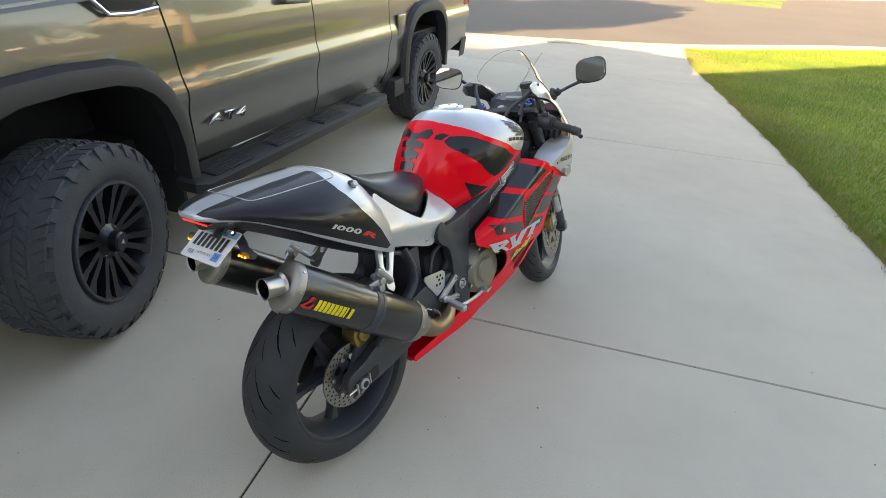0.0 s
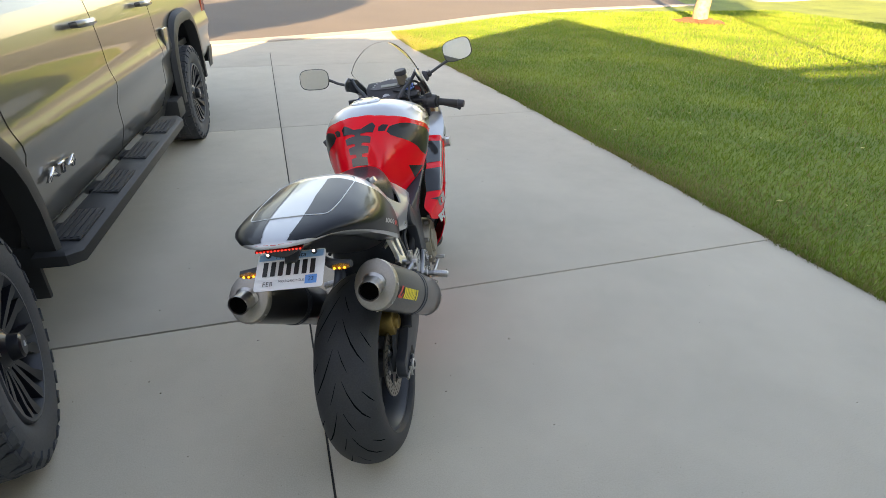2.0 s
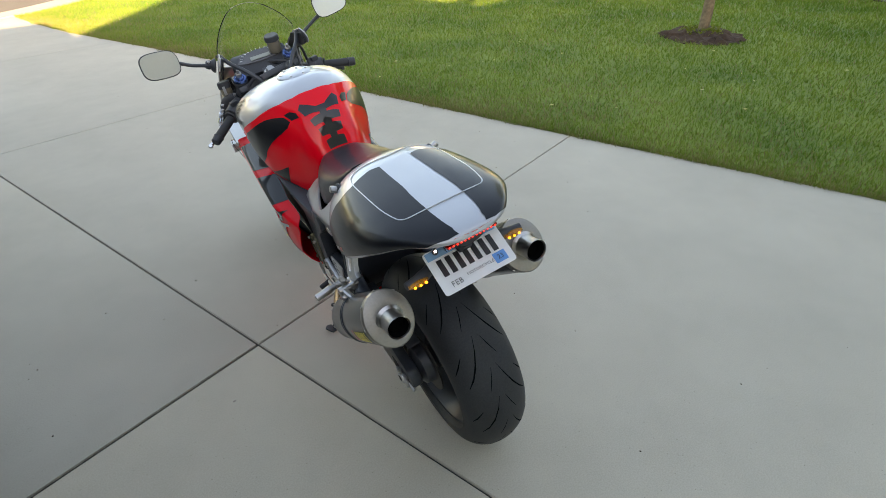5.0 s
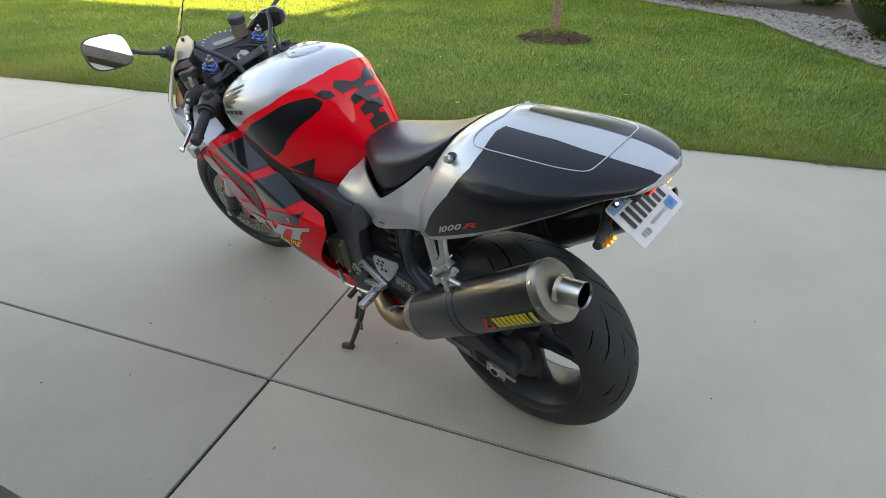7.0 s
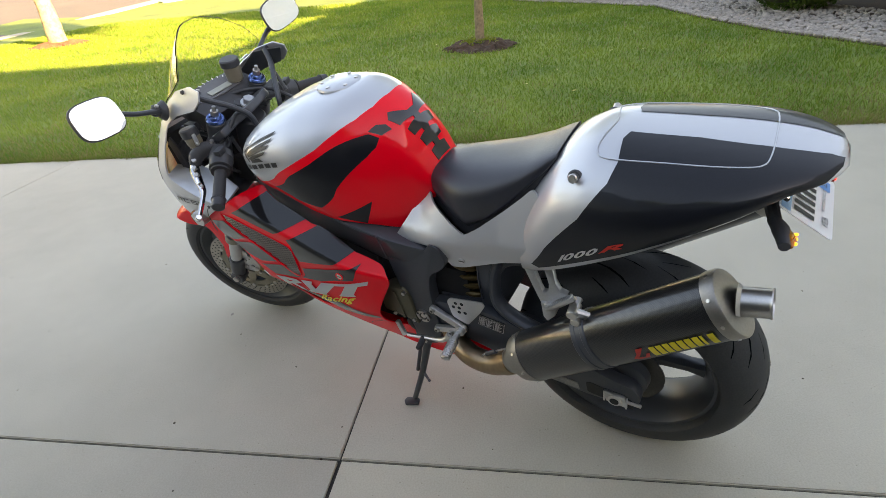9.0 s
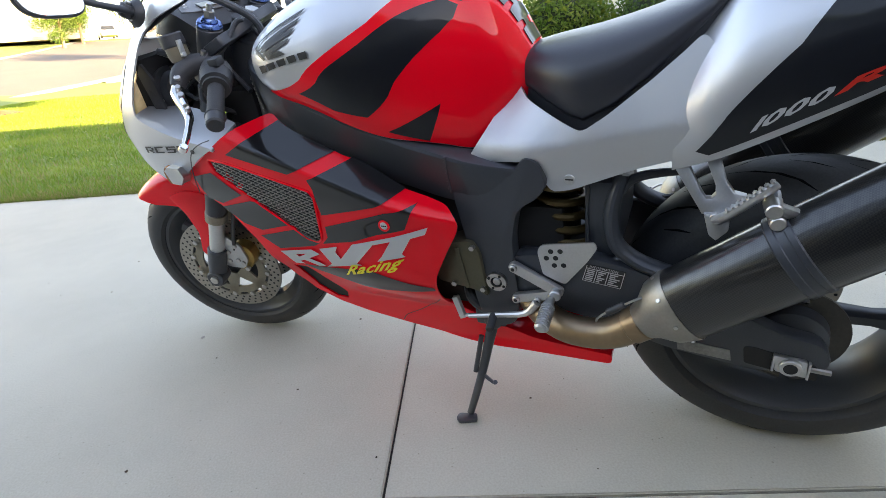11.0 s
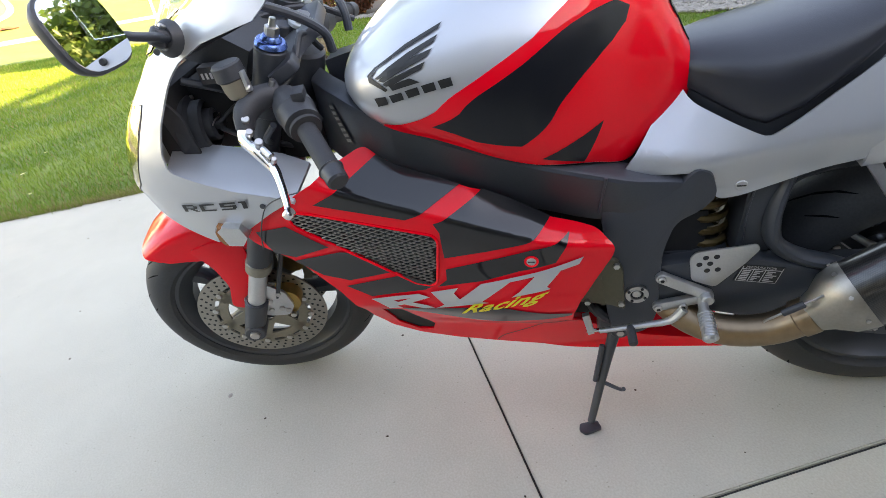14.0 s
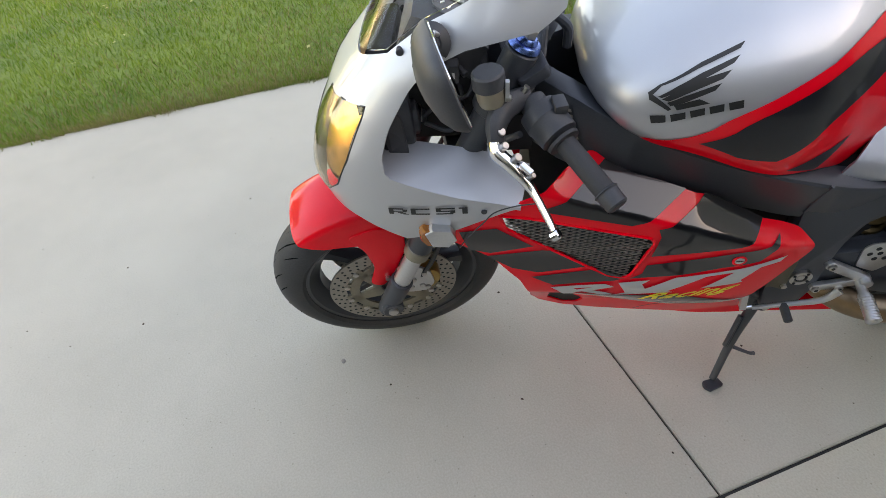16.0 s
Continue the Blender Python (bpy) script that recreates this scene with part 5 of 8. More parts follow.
def brake_disc(wheel, m, x, R, r, dots, carrier):
    d = part("brake_disc", move(lathe([(R, x - .0025), (R, x + .0025), (r, x + .0025), (r, x - .0025)], 72), m), DISC, wheel, "drilled steel brake disc")
    # Near-black dots just proud of the disc stand for the holes' shade.
    vs, fs = [], []
    for ring in range(3):
        rr = r + (R - r) * (.22 + .28 * ring)
        for k in range(dots):
            a = 2 * math.pi * (k + ring * .33) / dots
            for side in (-1, 1):
                c = Vector((x + side * .0029, rr * math.cos(a), rr * math.sin(a)))
                j = len(vs)
                for q in range(8):
                    b = 2 * math.pi * q / 8
                    vs.append((c.x, c.y + .0036 * math.cos(b), c.z + .0036 * math.sin(b)))
                fs.append(tuple(range(j, j + 8)))
    part("hole_dots", move(raw(vs, fs), m), DARK, d, smooth=0)["kind"] = "stuff"
    for k in range(6):
        a = 2 * math.pi * k / 6 + .3
        arm = rings([[(x - .003, sy * w, rr) for sy in (-1, 1)] + [(x + .003, sy * w, rr) for sy in (1, -1)] for rr, w in ((.03, .026), (r * .7, .014), (r + .004, .02))])
        part("carrier_arm", move(arm, m @ Matrix.Rotation(a, 4, "X")), carrier, d)
        part("rivet", move(rod((x - .007, 0, r - .002), (x + .007, 0, r - .002), .0075, seg=10, bevel=.0015), m @ Matrix.Rotation(a, 4, "X")), STEEL, d)
    if carrier is BRONZE:
        part("carrier_ring", move(lathe([(.086, x - .003), (.086, x + .003), (.109, x + .003), (.109, x - .003)], 60), m), carrier, d)
        for k in range(6):
            a = 2 * math.pi * (k + .5) / 6 + .3
            tab = rings([[(x - .003, sy * w, rr) for sy in (-1, 1)] + [(x + .003, sy * w, rr) for sy in (1, -1)] for rr, w in ((.105, .016), (r + .004, .010))])
            part("carrier_tab", move(tab, m @ Matrix.Rotation(a, 4, "X")), carrier, d)
            part("rivet", move(rod((x - .007, 0, r - .002), (x + .007, 0, r - .002), .0075, seg=10, bevel=.0015), m @ Matrix.Rotation(a, 4, "X")), STEEL, d)
    return d


rear_wheel, RW = moto_wheel((.012, 0, .312), .311, .096, Matrix.Identity(4), "wide black rear sport tyre")
front_wheel, FW = moto_wheel((0, 1.426, .287), .289, .060, STEER, "black front sport tyre turned to the left")
brake_disc(rear_wheel, RW, .078, .108, .07, 26, SATIN_BLACK)
for s in (-1, 1):
    brake_disc(front_wheel, FW, s * .066, .158, .118, 38, BRONZE)
# sprocket and chain
part("sprocket", move(lathe([(.03, -.085), (.098, -.085), (.098, -.08), (.03, -.08)], 44), RW), CHAIN, rear_wheel)
part("cush_drive", move(lathe([(.0, -.13), (.03, -.13), (.062, -.11), (.066, -.085), (.0, -.085)], 32), RW), SATIN_BLACK, rear_wheel)
part("chain", join(tube([(-.083, .50, .415), (-.083, .0, .409)], .006, 6), tube([(-.083, .50, .345), (-.083, .0, .213)], .006, 6)), CHAIN, bike)

# ---------------------------------------------------------------- frame, engine, swingarm
SPAR = [(1.09, .862, .73, .07, .08), (1.04, .858, .72, .125, .125), (.98, .838, .70, .162, .142), (.90, .803, .672, .178, .150), (.80, .762, .638, .182, .151), (.70, .724, .61, .180, .148), (.62, .698, .588, .175, .150), (.55, .675, .58, .165, .152), (.47, .660, .60, .153, .149)]


def spar():
    """A broad box-section beam from the steering head down to the pivot plate."""
    loops = []
    for i in range(33):
        y = 1.09 - .62 * i / 32
        zt, zb, xt, xb = (ramp(y, [(q[0], q[k]) for q in SPAR[::-1]]) for k in (1, 2, 3, 4))
        e = .008
        loops.append([(-xt + .055, y, zt), (-xt + e, y, zt), (-xt + e * .3, y, zt - e * .3), (-xt, y, zt - e), (-xb, y, zb + e), (-xb + e * .3, y, zb + e * .3), (-xb + e, y, zb), (-xb + .05, y, zb)])
    return rings(loops)


both("frame_spar", spar, SATIN_BLACK, None, "satin black aluminium frame spar")


def on_spar(y, z, lift):
    """A point on the outer face of the right spar."""
    zt, zb, xt, xb = (ramp(y, [(q[0], q[k]) for q in SPAR[::-1]]) for k in (1, 2, 3, 4))
    return (xb + (xt - xb) * (z - zb) / (zt - zb) + lift, y, z)


def on_label(a, b, lift):
    return on_spar(.781 + .115 * a + .022 * b, .750 + .034 * a - .038 * b, lift)


def label_quad(a0, a1, b0, b1, lift):
    """A thin flat rectangle on the spar's label, in shares of its length and height."""
    lo = [on_label(a, b, lift - .0012) for a, b in ((a0, b0), (a1, b0), (a1, b1), (a0, b1))]
    hi = [on_label(a, b, lift) for a, b in ((a0, b0), (a1, b0), (a1, b1), (a0, b1))]
    return raw(lo + hi, [(4, 5, 6, 7), (0, 1, 5, 4), (1, 2, 6, 5), (2, 3, 7, 6), (3, 0, 4, 7)])


tag = part("warning_label", label_quad(0, 1, 0, 1, .0026), DECAL_WHITE, bike, "black warning label with a white border", 0)
part("label_field", label_quad(.03, .97, .07, .93, .0032), DECAL_BLACK, tag, "", 0)
part("print_bar", label_quad(.10, .90, .14, .34, .0038), DECAL_WHITE, tag, "", 0)
for k in range(4):
    part("print_bar", label_quad(.10, (.88, .80, .90, .62)[k], .43 + .12 * k, .49 + .12 * k, .0038), DECAL_WHITE, tag, "", 0)
PLATE_YZ = [(.605, .66), (.52, .655), (.485, .648), (.458, .684), (.433, .675), (.418, .63), (.44, .60), (.478, .577), (.492, .513), (.492, .440), (.487, .356), (.50, .30), (.568, .275), (.588, .369), (.590, .50), (.605, .60)]
fl, fr = both("frame_plate", lambda: plate(PLATE_YZ, -.155, -.115, .006, .02), SATIN_BLACK)
for s in (-1, 1):
    p = fl if s < 0 else fr
    part("pivot_nut", move(lathe([(.0125, -.006), (.0215, -.006), (.0215, .005), (.0200, .007), (.0140, .007), (.0125, .005)], 28), Matrix.Translation((s * .156, .532, .410))), STEEL, p, "slotted steel pivot nut")
    # Near-black studs and disc stand for shade in the slots and hole.
    for k in range(4):
        a = k * math.pi / 2 + .5
        part("nut_slot", rod((s * .1600, .532 + .0175 * math.cos(a), .410 + .0175 * math.sin(a)), (s * .1636, .532 + .0175 * math.cos(a), .410 + .0175 * math.sin(a)), .0030, seg=8), DARK, p)
    part("pivot_hole", rod((s * .150, .532, .410), (s * .1585, .532, .410), .0125, seg=24), DARK, p)
    part("pivot_bolt", rod((s * .150, .532, .410), (s * .161, .532, .410), .0085, seg=20, bevel=.0015), STEEL, p)
    part("weld", tube([(s * .174, .600, .69), (s * .164, .604, .65), (s * .156, .607, .61)], .003, 6, 3), SATIN_BLACK, p)
part("head_tube", rod((0, 1.12, .90), (0, 1.16, .80), .045, .05, 20, .006), SATIN_BLACK, bike)
# Engine block filler, near-black for the shade around it.
eng = part("engine", box(-.115, .115, .50, 1.00, .29, .68, .04, 3), DARK, bike, "engine filler block, near-black for shade behind the fairing")
part("engine_cover", plate([(.665, .470), (.640, .488), (.618, .500), (.574, .506), (.560, .477), (.556, .420), (.550, .369), (.581, .384), (.615, .390), (.665, .398)], -.165, -.11, .008, .012), SHADED_OLIVE, eng, "olive bronze cast engine cover, colour darkened for its shade")
part("cover_rib", plate([(.612, .488), (.604, .489), (.590, .392), (.598, .391)], -.169, -.160, .002), SHADED_OLIVE, eng)
part("clutch_cover", rod((.10, .67, .41), (.172, .67, .41), .105, .096, 40, .014), BRONZE, eng, "bronze-coloured round clutch cover")
part("clutch_boss", rod((.168, .67, .41), (.180, .67, .41), .058, .052, 32, .006), BRONZE, eng)
for y, z in ((.648, .472), (.574, .492), (.561, .392), (.625, .398)):
    part("cover_bolt", rod((-.161, y, z), (-.171, y, z), .006, seg=6), STEEL, eng)
for k in range(8):
    a = k * math.pi / 4 + .3
    part("cover_bolt", rod((.155, .67 + .101 * math.cos(a), .41 + .101 * math.sin(a)), (.170, .67 + .101 * math.cos(a), .41 + .101 * math.sin(a)), .007, seg=6), STEEL, eng)
part("radiator_hose", tube([(.10, .60, .62), (.13, .52, .58), (.12, .50, .50), (.09, .47, .44)], .016, 12, 5), PLASTIC, bike)
part("radiator_hose", tube([(-.11, .62, .36), (-.14, .60, .34), (-.13, .56, .30)], .012, 10, 5), PLASTIC, bike)
part("wiring_loom", tube([(.12, .56, .67), (.125, .50, .60), (.11, .44, .56), (.12, .40, .50)], .007, 8, 5), PLASTIC, bike)
# Gearbox filler block in the same painted shade.
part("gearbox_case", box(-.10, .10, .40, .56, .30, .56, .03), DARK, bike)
# swingarm: an arched brace each side, and the axle blocks
sw = part("swingarm", box(-.11, .11, .36, .50, .36, .47, .02), SATIN_BLACK, bike, "braced satin black swingarm")
for s in (-1, 1):
    part("swingarm_beam", plate([(.50, .470), (.40, .484), (.34, .482), (.27, .466), (.19, .438), (.10, .400), (.02, .362), (-.045, .348), (-.062, .312), (-.045, .278), (.06, .272), (.20, .292), (.34, .335), (.50, .372)], min(s * .113, s * .147), max(s * .113, s * .147), .007, .02), SATIN_BLACK, sw)
    part("swingarm_brace", tube([(s * .10, .298, .635), (s * .112, .310, .59), (s * .12, .312, .54), (s * .125, .298, .50), (s * .128, .255, .470), (s * .135, .18, .448), (s * .143, .08, .395)], [.013, .014, .0145, .0145, .0145, .014, .012], 14, 4, 1.5), SATIN_BLACK, sw)
    part("brace_stay", tube([(s * .10, .300, .60), (s * .10, .285, .622), (s * .098, .25, .635), (s * .095, .19, .642)], [.009, .009, .008, .006], 10, 4), SATIN_BLACK, sw)
    # Near-black plate and disc stand for the shaded recess and axle hole.
    part("recess_plate", plate([(.075, .325), (.060, .328), (-.040, .305), (-.045, .270), (.070, .288)], min(s * .1465, s * .148), max(s * .1465, s * .148), 0, .006), DARK, sw)
    part("axle_block", plate([(.026, .322), (-.024, .316), (-.028, .280), (.022, .286)], min(s * .147, s * .156), max(s * .147, s * .156), .002, .004), ALLOY if s < 0 else SATIN_BLACK, sw)
    part("axle_collar", rod((s * .150, 0, .301), (s * .162, 0, .301), .019, .018, 28, .002), ALLOY, sw)
    part("axle_hole", rod((s * .158, 0, .301), (s * .1628, 0, .301), .011, seg=24), DARK, sw)
    for e in (-1, 1):
        part("adjuster_plate", box(min(s * .150, s * .158), max(s * .150, s * .158), -.001 + e * .027 - .002, -.001 + e * .027 + .002, .282 + .004 * e, .320 + .004 * e, .001), ALLOY, sw)
    part("adjuster", rod((s * .148, -.062, .294), (s * .148, -.03, .296), .005, seg=8), STEEL, sw)
part("swingarm_bridge", box(-.118, .118, .300, .362, .46, .625, .012), SATIN_BLACK, sw)
part("bridge_weld", tube([(-.119, .352, .615), (-.120, .356, .56), (-.119, .352, .50)], .0025, 6, 3), SATIN_BLACK, sw)
part("chain_guard", plate([(.30, .44), (.10, .435), (.0, .42), (-.02, .41), (.10, .415), (.30, .415)], -.115, -.075, .003, .01), PLASTIC, sw)
LABEL_AT = [(.352, .470), (.280, .460), (.288, .420), (.362, .432)]


def on_spec(a, b, x):
    """A point of the swingarm's label, in shares of its length and height."""
    p = [Vector((0, *q)) for q in LABEL_AT]
    c = p[0].lerp(p[1], a).lerp(p[3].lerp(p[2], a), b)
    return (x, c.y, c.z)


def spec_quad(a0, a1, b0, b1, x):
    return raw([on_spec(a, b, x) for a, b in ((a0, b0), (a1, b0), (a1, b1), (a0, b1))], [(0, 1, 2, 3)])


lab = part("spec_label", plate(LABEL_AT, -.1492, -.1475, 0), DECAL_BLACK, sw, "black specification label with white print")
part("label_heading", text_mesh("INFORMATION", .0085, lambda a, b: on_spec(.10 + a / .0935, .15 - b / .042, -.1501), 1.2), LETTER_SILVER, lab, "", 0)
for q in ((.02, .98, .18, .22), (.02, .98, .94, .97), (.02, .04, .04, .97), (.96, .98, .04, .97), (.30, .32, .2, .95), (.58, .60, .2, .95)):
    part("label_rule", spec_quad(*q, -.1501), LETTER_SILVER, lab, "", 0)
for k in range(6):
    for a0, a1 in ((.07, .26), (.35, .54 - .05 * (k % 3)), (.64, .90 - .06 * ((k + 1) % 3))):
        part("print_bar", spec_quad(a0, a1, .27 + .11 * k, .335 + .11 * k, -.1501), LETTER_SILVER, lab, "", 0)
part("chain_label", plate([(.186, .322), (.095, .312), (.091, .288), (.182, .296)], -.149, -.1475, 0), WORN_LABEL, sw, "worn grey printed label")
# shock absorber
part("shock_body", rod((-.02, .43, .66), (-.02, .40, .40), .022, seg=16, bevel=.004), SATIN_BLACK, bike)
coil = [(-.045 + .046 * math.cos(a), .432 - .028 * a / 37 + .046 * math.sin(a), .64 - .21 * a / 44) for a in (k * .314 for k in range(141))]
part("shock_spring", tube(coil, .0085, 8), SPRING, bike, "dull gold shock absorber spring")
part("shock_reservoir", rod((-.09, .385, .66), (-.09, .33, .64), .024, seg=18, bevel=.005), SATIN_BLACK, bike)
part("battery_box", box(-.07, .07, .30, .46, .60, .70, .02), PLASTIC, bike)
part("inner_fender", box(-.075, .075, .22, .34, .655, .685, .01), DARK, bike)

# ---------------------------------------------------------------- tank
def body(skin, u0, u1, nu, nv, thick=0):
    loops = []
    for i in range(nu + 1):
        u = u0 + (u1 - u0) * i / nu
        loops.append([skin(u, -1 + 2 * k / nv) for k in range(nv + 1)])
    return rings(loops)


tank = part("fuel_tank", body(tank_skin, .441, 1.021, 56, 48), SILVER, bike, "silver fuel tank with red and black graphics", 50)
LINE = [(.94, -.985), (.935, -.945), (.876, -.85), (.813, -.735), (.758, -.635), (.705, -.545), (.662, -.44), (.622, -.32), (.596, -.18), (.588, 0)]
part("red_graphic", sheet(LINE + [(u, -v) for u, v in LINE[-2::-1]] + [(.85, .995), (.7, .995), (.57, .995), (.445, .995), (.445, -.995), (.57, -.995), (.7, -.995), (.85, -.995)], tank_skin, .012, .05, .0012), RED, tank, "gloss red paint", 50)
TK1 = [(.86, -.885), (.784, -.74), (.72, -.635), (.66, -.525), (.625, -.465), (.591, -.41), (.570, -.415), (.576, -.49), (.595, -.57), (.622, -.65), (.655, -.735), (.691, -.815), (.729, -.895), (.795, -.915)]
TK2 = [(.605, -.81), (.634, -.985), (.66, -.975), (.70, -.955)]
TK3 = [(.593, -.394), (.580, -.327), (.562, -.285), (.548, -.30), (.566, -.389)]
SPINE = [(.540, -.04), (.556, -.13), (.566, -.18), (.560, -.24), (.536, -.225), (.5275, -.03), (.5235, -.03), (.523, -.20), (.510, -.19), (.5085, -.045), (.5035, -.035), (.502, -.165), (.490, -.165), (.488, -.04), (.483, -.04), (.482, -.15), (.468, -.17)]
for sgn in (-1, 1):
    for poly in (TK1, TK2, TK3):
        part("black_graphic", sheet([(u, -sgn * v) for u, v in poly], tank_skin, .012, .04, .0022), BLACK, tank, "", 50)
part("tank_pad", sheet(SPINE + [(u, -v) for u, v in SPINE[::-1]], tank_skin, .006, .04, .0036, .002), GREY_GRAPHIC, tank, "carbon-look spine-shaped tank pad", 50)
FEATHERS = [
    [(.828, -.418), (.834, -.447), (.884, -.508), (.929, -.575), (.939, -.628), (.914, -.712), (.918, -.723), (.943, -.661), (.945, -.613), (.932, -.566), (.882, -.480)],
    [(.834, -.475), (.841, -.508), (.896, -.594), (.928, -.647), (.933, -.640), (.911, -.585), (.880, -.532)],
    [(.843, -.537), (.853, -.575), (.901, -.636), (.919, -.668), (.928, -.656), (.909, -.606), (.878, -.564)],
    [(.854, -.594), (.861, -.628), (.900, -.680), (.916, -.694), (.921, -.675), (.901, -.644), (.883, -.625)],
    [(.865, -.690), (.907, -.718), (.912, -.690), (.880, -.665)],
]
for sgn in (-1, 1):
    for poly in FEATHERS:
        part("wing_emblem", sheet([(u, -sgn * v) for u, v in poly], tank_skin, .012, .04, .0022), DECAL_BLACK, tank, "", 0)
    for k in range(5):
        u0 = .939 - .0248 * k
        v0, v1 = -.763 + .0186 * k, -.763 + .0186 * (k + .78)
        q = [(u0, v0), (u0 - .0193, v1), (u0 - .0218, v1 - .034), (u0 - .004, v0 - .034)]
        part("emblem_bar", sheet([(u, -sgn * v) for u, v in q], tank_skin, .02, .05, .0022), DECAL_BLACK, tank, "", 0)
cap = part("filler_cap", move(lathe([(0, .004), (.05, .004), (.056, .001), (.058, -.004), (0, -.004)], 40), Matrix.Translation((0, .735, 1.0155)) @ Matrix.Rotation(radians(-90), 4, "Y")), SILVER, tank, "round silver filler cap")
for k in range(6):
    a = k * math.pi / 3
    part("cap_bolt", rod((.044 * math.cos(a), .735 + .044 * math.sin(a), 1.017), (.044 * math.cos(a), .735 + .044 * math.sin(a), 1.0215), .005, seg=8), STEEL, cap)

# ---------------------------------------------------------------- seat, cowl, tail
SEAT = [(.498, .05, .792, .832), (.47, .072, .778, .842), (.43, .098, .762, .850), (.39, .118, .745, .856), (.36, .126, .738, .861), (.31, .124, .762, .872), (.26, .115, .80, .885), (.21, .10, .845, .902), (.17, .085, .885, .922), (.152, .075, .905, .928)]
loops = []
for y, w, ze, zt in SEAT:
    r = []
    for k in range(21):
        a = -1 + 2 * k / 20
        x = w * math.copysign(abs(math.sin(a * 1.9)) ** .75, a) if abs(a) > 1e-6 else 0
        c = math.cos(a * 1.9)
        z = ze + .012 + (zt - ze - .012) * (math.copysign(abs(c) ** .55, c) if c > 0 else c * .35)
        r.append((x, y, z))
    loops.append(r)
pan = rings([[(-w * .9, y, ze - .035), (-w * .93, y, ze + .02), (w * .93, y, ze + .02), (w * .9, y, ze - .035)] for y, w, ze, zt in SEAT])
seat = part("seat", rings(loops), VINYL, bike, "black vinyl solo seat", 60)
part("seat_pan", pan, PLASTIC, seat)
COWL = outline([(.575, .665), (.54, .715), (.505, .768), (.484, .796), (.468, .772), (.40, .742), (.36, .726), (.32, .752), (.26, .800), (.21, .845), (.19, .866), (.165, .84), (.15, .79), (.145, .735), (.155, .703), (.279, .658), (.379, .617), (.414, .611), (.43, .635), (.455, .672), (.52, .668)], .012, 3)
cl, cr = both("seat_cowl", lambda: sheet(COWL, cowl_skin, .014, .009, 0, .006), SILVER, None, "silver side cowl under the seat")
for s, p in ((-1, cl), (1, cr)):
    part("cowl_screw", rod((s * .137, .382, .638), (s * .1405, .382, .638), .0095, seg=20, bevel=.001), ALLOY, p)
    part("screw_slot", box(s * .1408 - .0004, s * .1408 + .0004, .375, .389, .6368, .6392), DARK, p)
tail = part("tail_cowl", body(tail_skin, -.317, .218, 56, 44), SILVER, bike, "silver and black single-seat tail cowl", 50)
TB = [(.020, -.075), (.028, -.13), (.022, -.296), (.031, -.434), (.078, -.648), (.150, -.80), (.186, -.905), (.168, -.955), (.007, -.955), (-.132, -.945), (-.24, -.925), (-.286, -.83), (-.306, -.5), (-.308, -.24), (-.29, -.16), (-.2, -.108), (-.1, -.08)]
for sgn in (-1, 1):
    part("black_graphic", sheet([(u, -sgn * v) for u, v in TB], tail_skin, .014, .05, .0012), BLACK, tail, "gloss black tail graphic", 50)


def line_on(skin, pts, w, lift, step=6):
    """A thin raised line along a path on a skin."""
    path = [(p.x, p.y) for p in spline([(u, v, 0) for u, v in pts], step)]
    P = [Vector(skin(u, v)) for u, v in path]
    loops = []
    e = 1e-4
    for i, (u, v) in enumerate(path):
        d = (P[min(i + 1, len(P) - 1)] - P[max(i - 1, 0)]).normalized()
        n = (Vector(skin(u + e, v)) - Vector(skin(u - e, v))).cross(Vector(skin(u, v + e)) - Vector(skin(u, v - e))).normalized()
        if n.dot(P[i] - Vector((0, P[i].y, .7))) < 0:
            n = -n
        s = d.cross(n) * w
        loops.append([P[i] + s + n * lift * .2, P[i] + s * .6 + n * lift, P[i] - s * .6 + n * lift, P[i] - s + n * lift * .2])
    return rings(loops)


part("lid_seam", line_on(tail_skin, [(.055, 0), (.066, -.12), (.066, -.22), (.04, -.275), (-.05, -.285), (-.17, -.315), (-.20, -.30), (-.208, -.2), (-.21, 0), (-.208, .2), (-.20, .30), (-.17, .315), (-.05, .285), (.04, .275), (.066, .22), (.066, .12), (.055, 0)], .0016, .0024, 5), SILVER, tail, "fine silver seam of the tail lid")
for s in (-1, 1):
    part("knob", rod((s * .105, .095, .905), (s * .138, .095, .920), .010, .0145, 18, .003), PLASTIC, tail, "round fastener knob")
    part("knob_tip", rod((s * .134, .095, .918), (s * .152, .095, .926), .0085, .009, 14, .002), STEEL, tail)
for s in (-1, 1):
    def on_tail(a, b, s=s):
        u = (.135 - a) if s < 0 else (-.066 + a * 1.22)
        base = -.918 + (.140 - u) * .22 + (.035 if s > 0 else 0)
        return Vector(tail_skin(u, s * -(base + b * 1.75))) + Vector((s * .0022, 0, 0))
    part("lettering", text_mesh("1000", .034, lambda a, b, f=on_tail: f((a + (.006 if a - .35 * b < .0165 else 0)) * 1.3, b * 1.15), 1.08, .35, .03), LETTER_SILVER, tail, "silver numerals", 0)
    part("lettering", text_mesh("R", .032, lambda a, b, f=on_tail: f(a * 2.2 + .099, b * 1.15), 1.0, .35, .04), DECAL_RED, tail, "red letter", 0)
for k in range(5):
    x0 = -.046 + k * .019
    part("emblem_bar", raw([(x0, -.3165 + abs(x0) * .12, .936), (x0 + .014, -.3165 + abs(x0 + .014) * .12, .936), (x0 + .014, -.3155 + abs(x0 + .014) * .12, .947), (x0, -.3155 + abs(x0) * .12, .947)], [(0, 1, 2, 3)]), DECAL_RED, tail, "", 0)
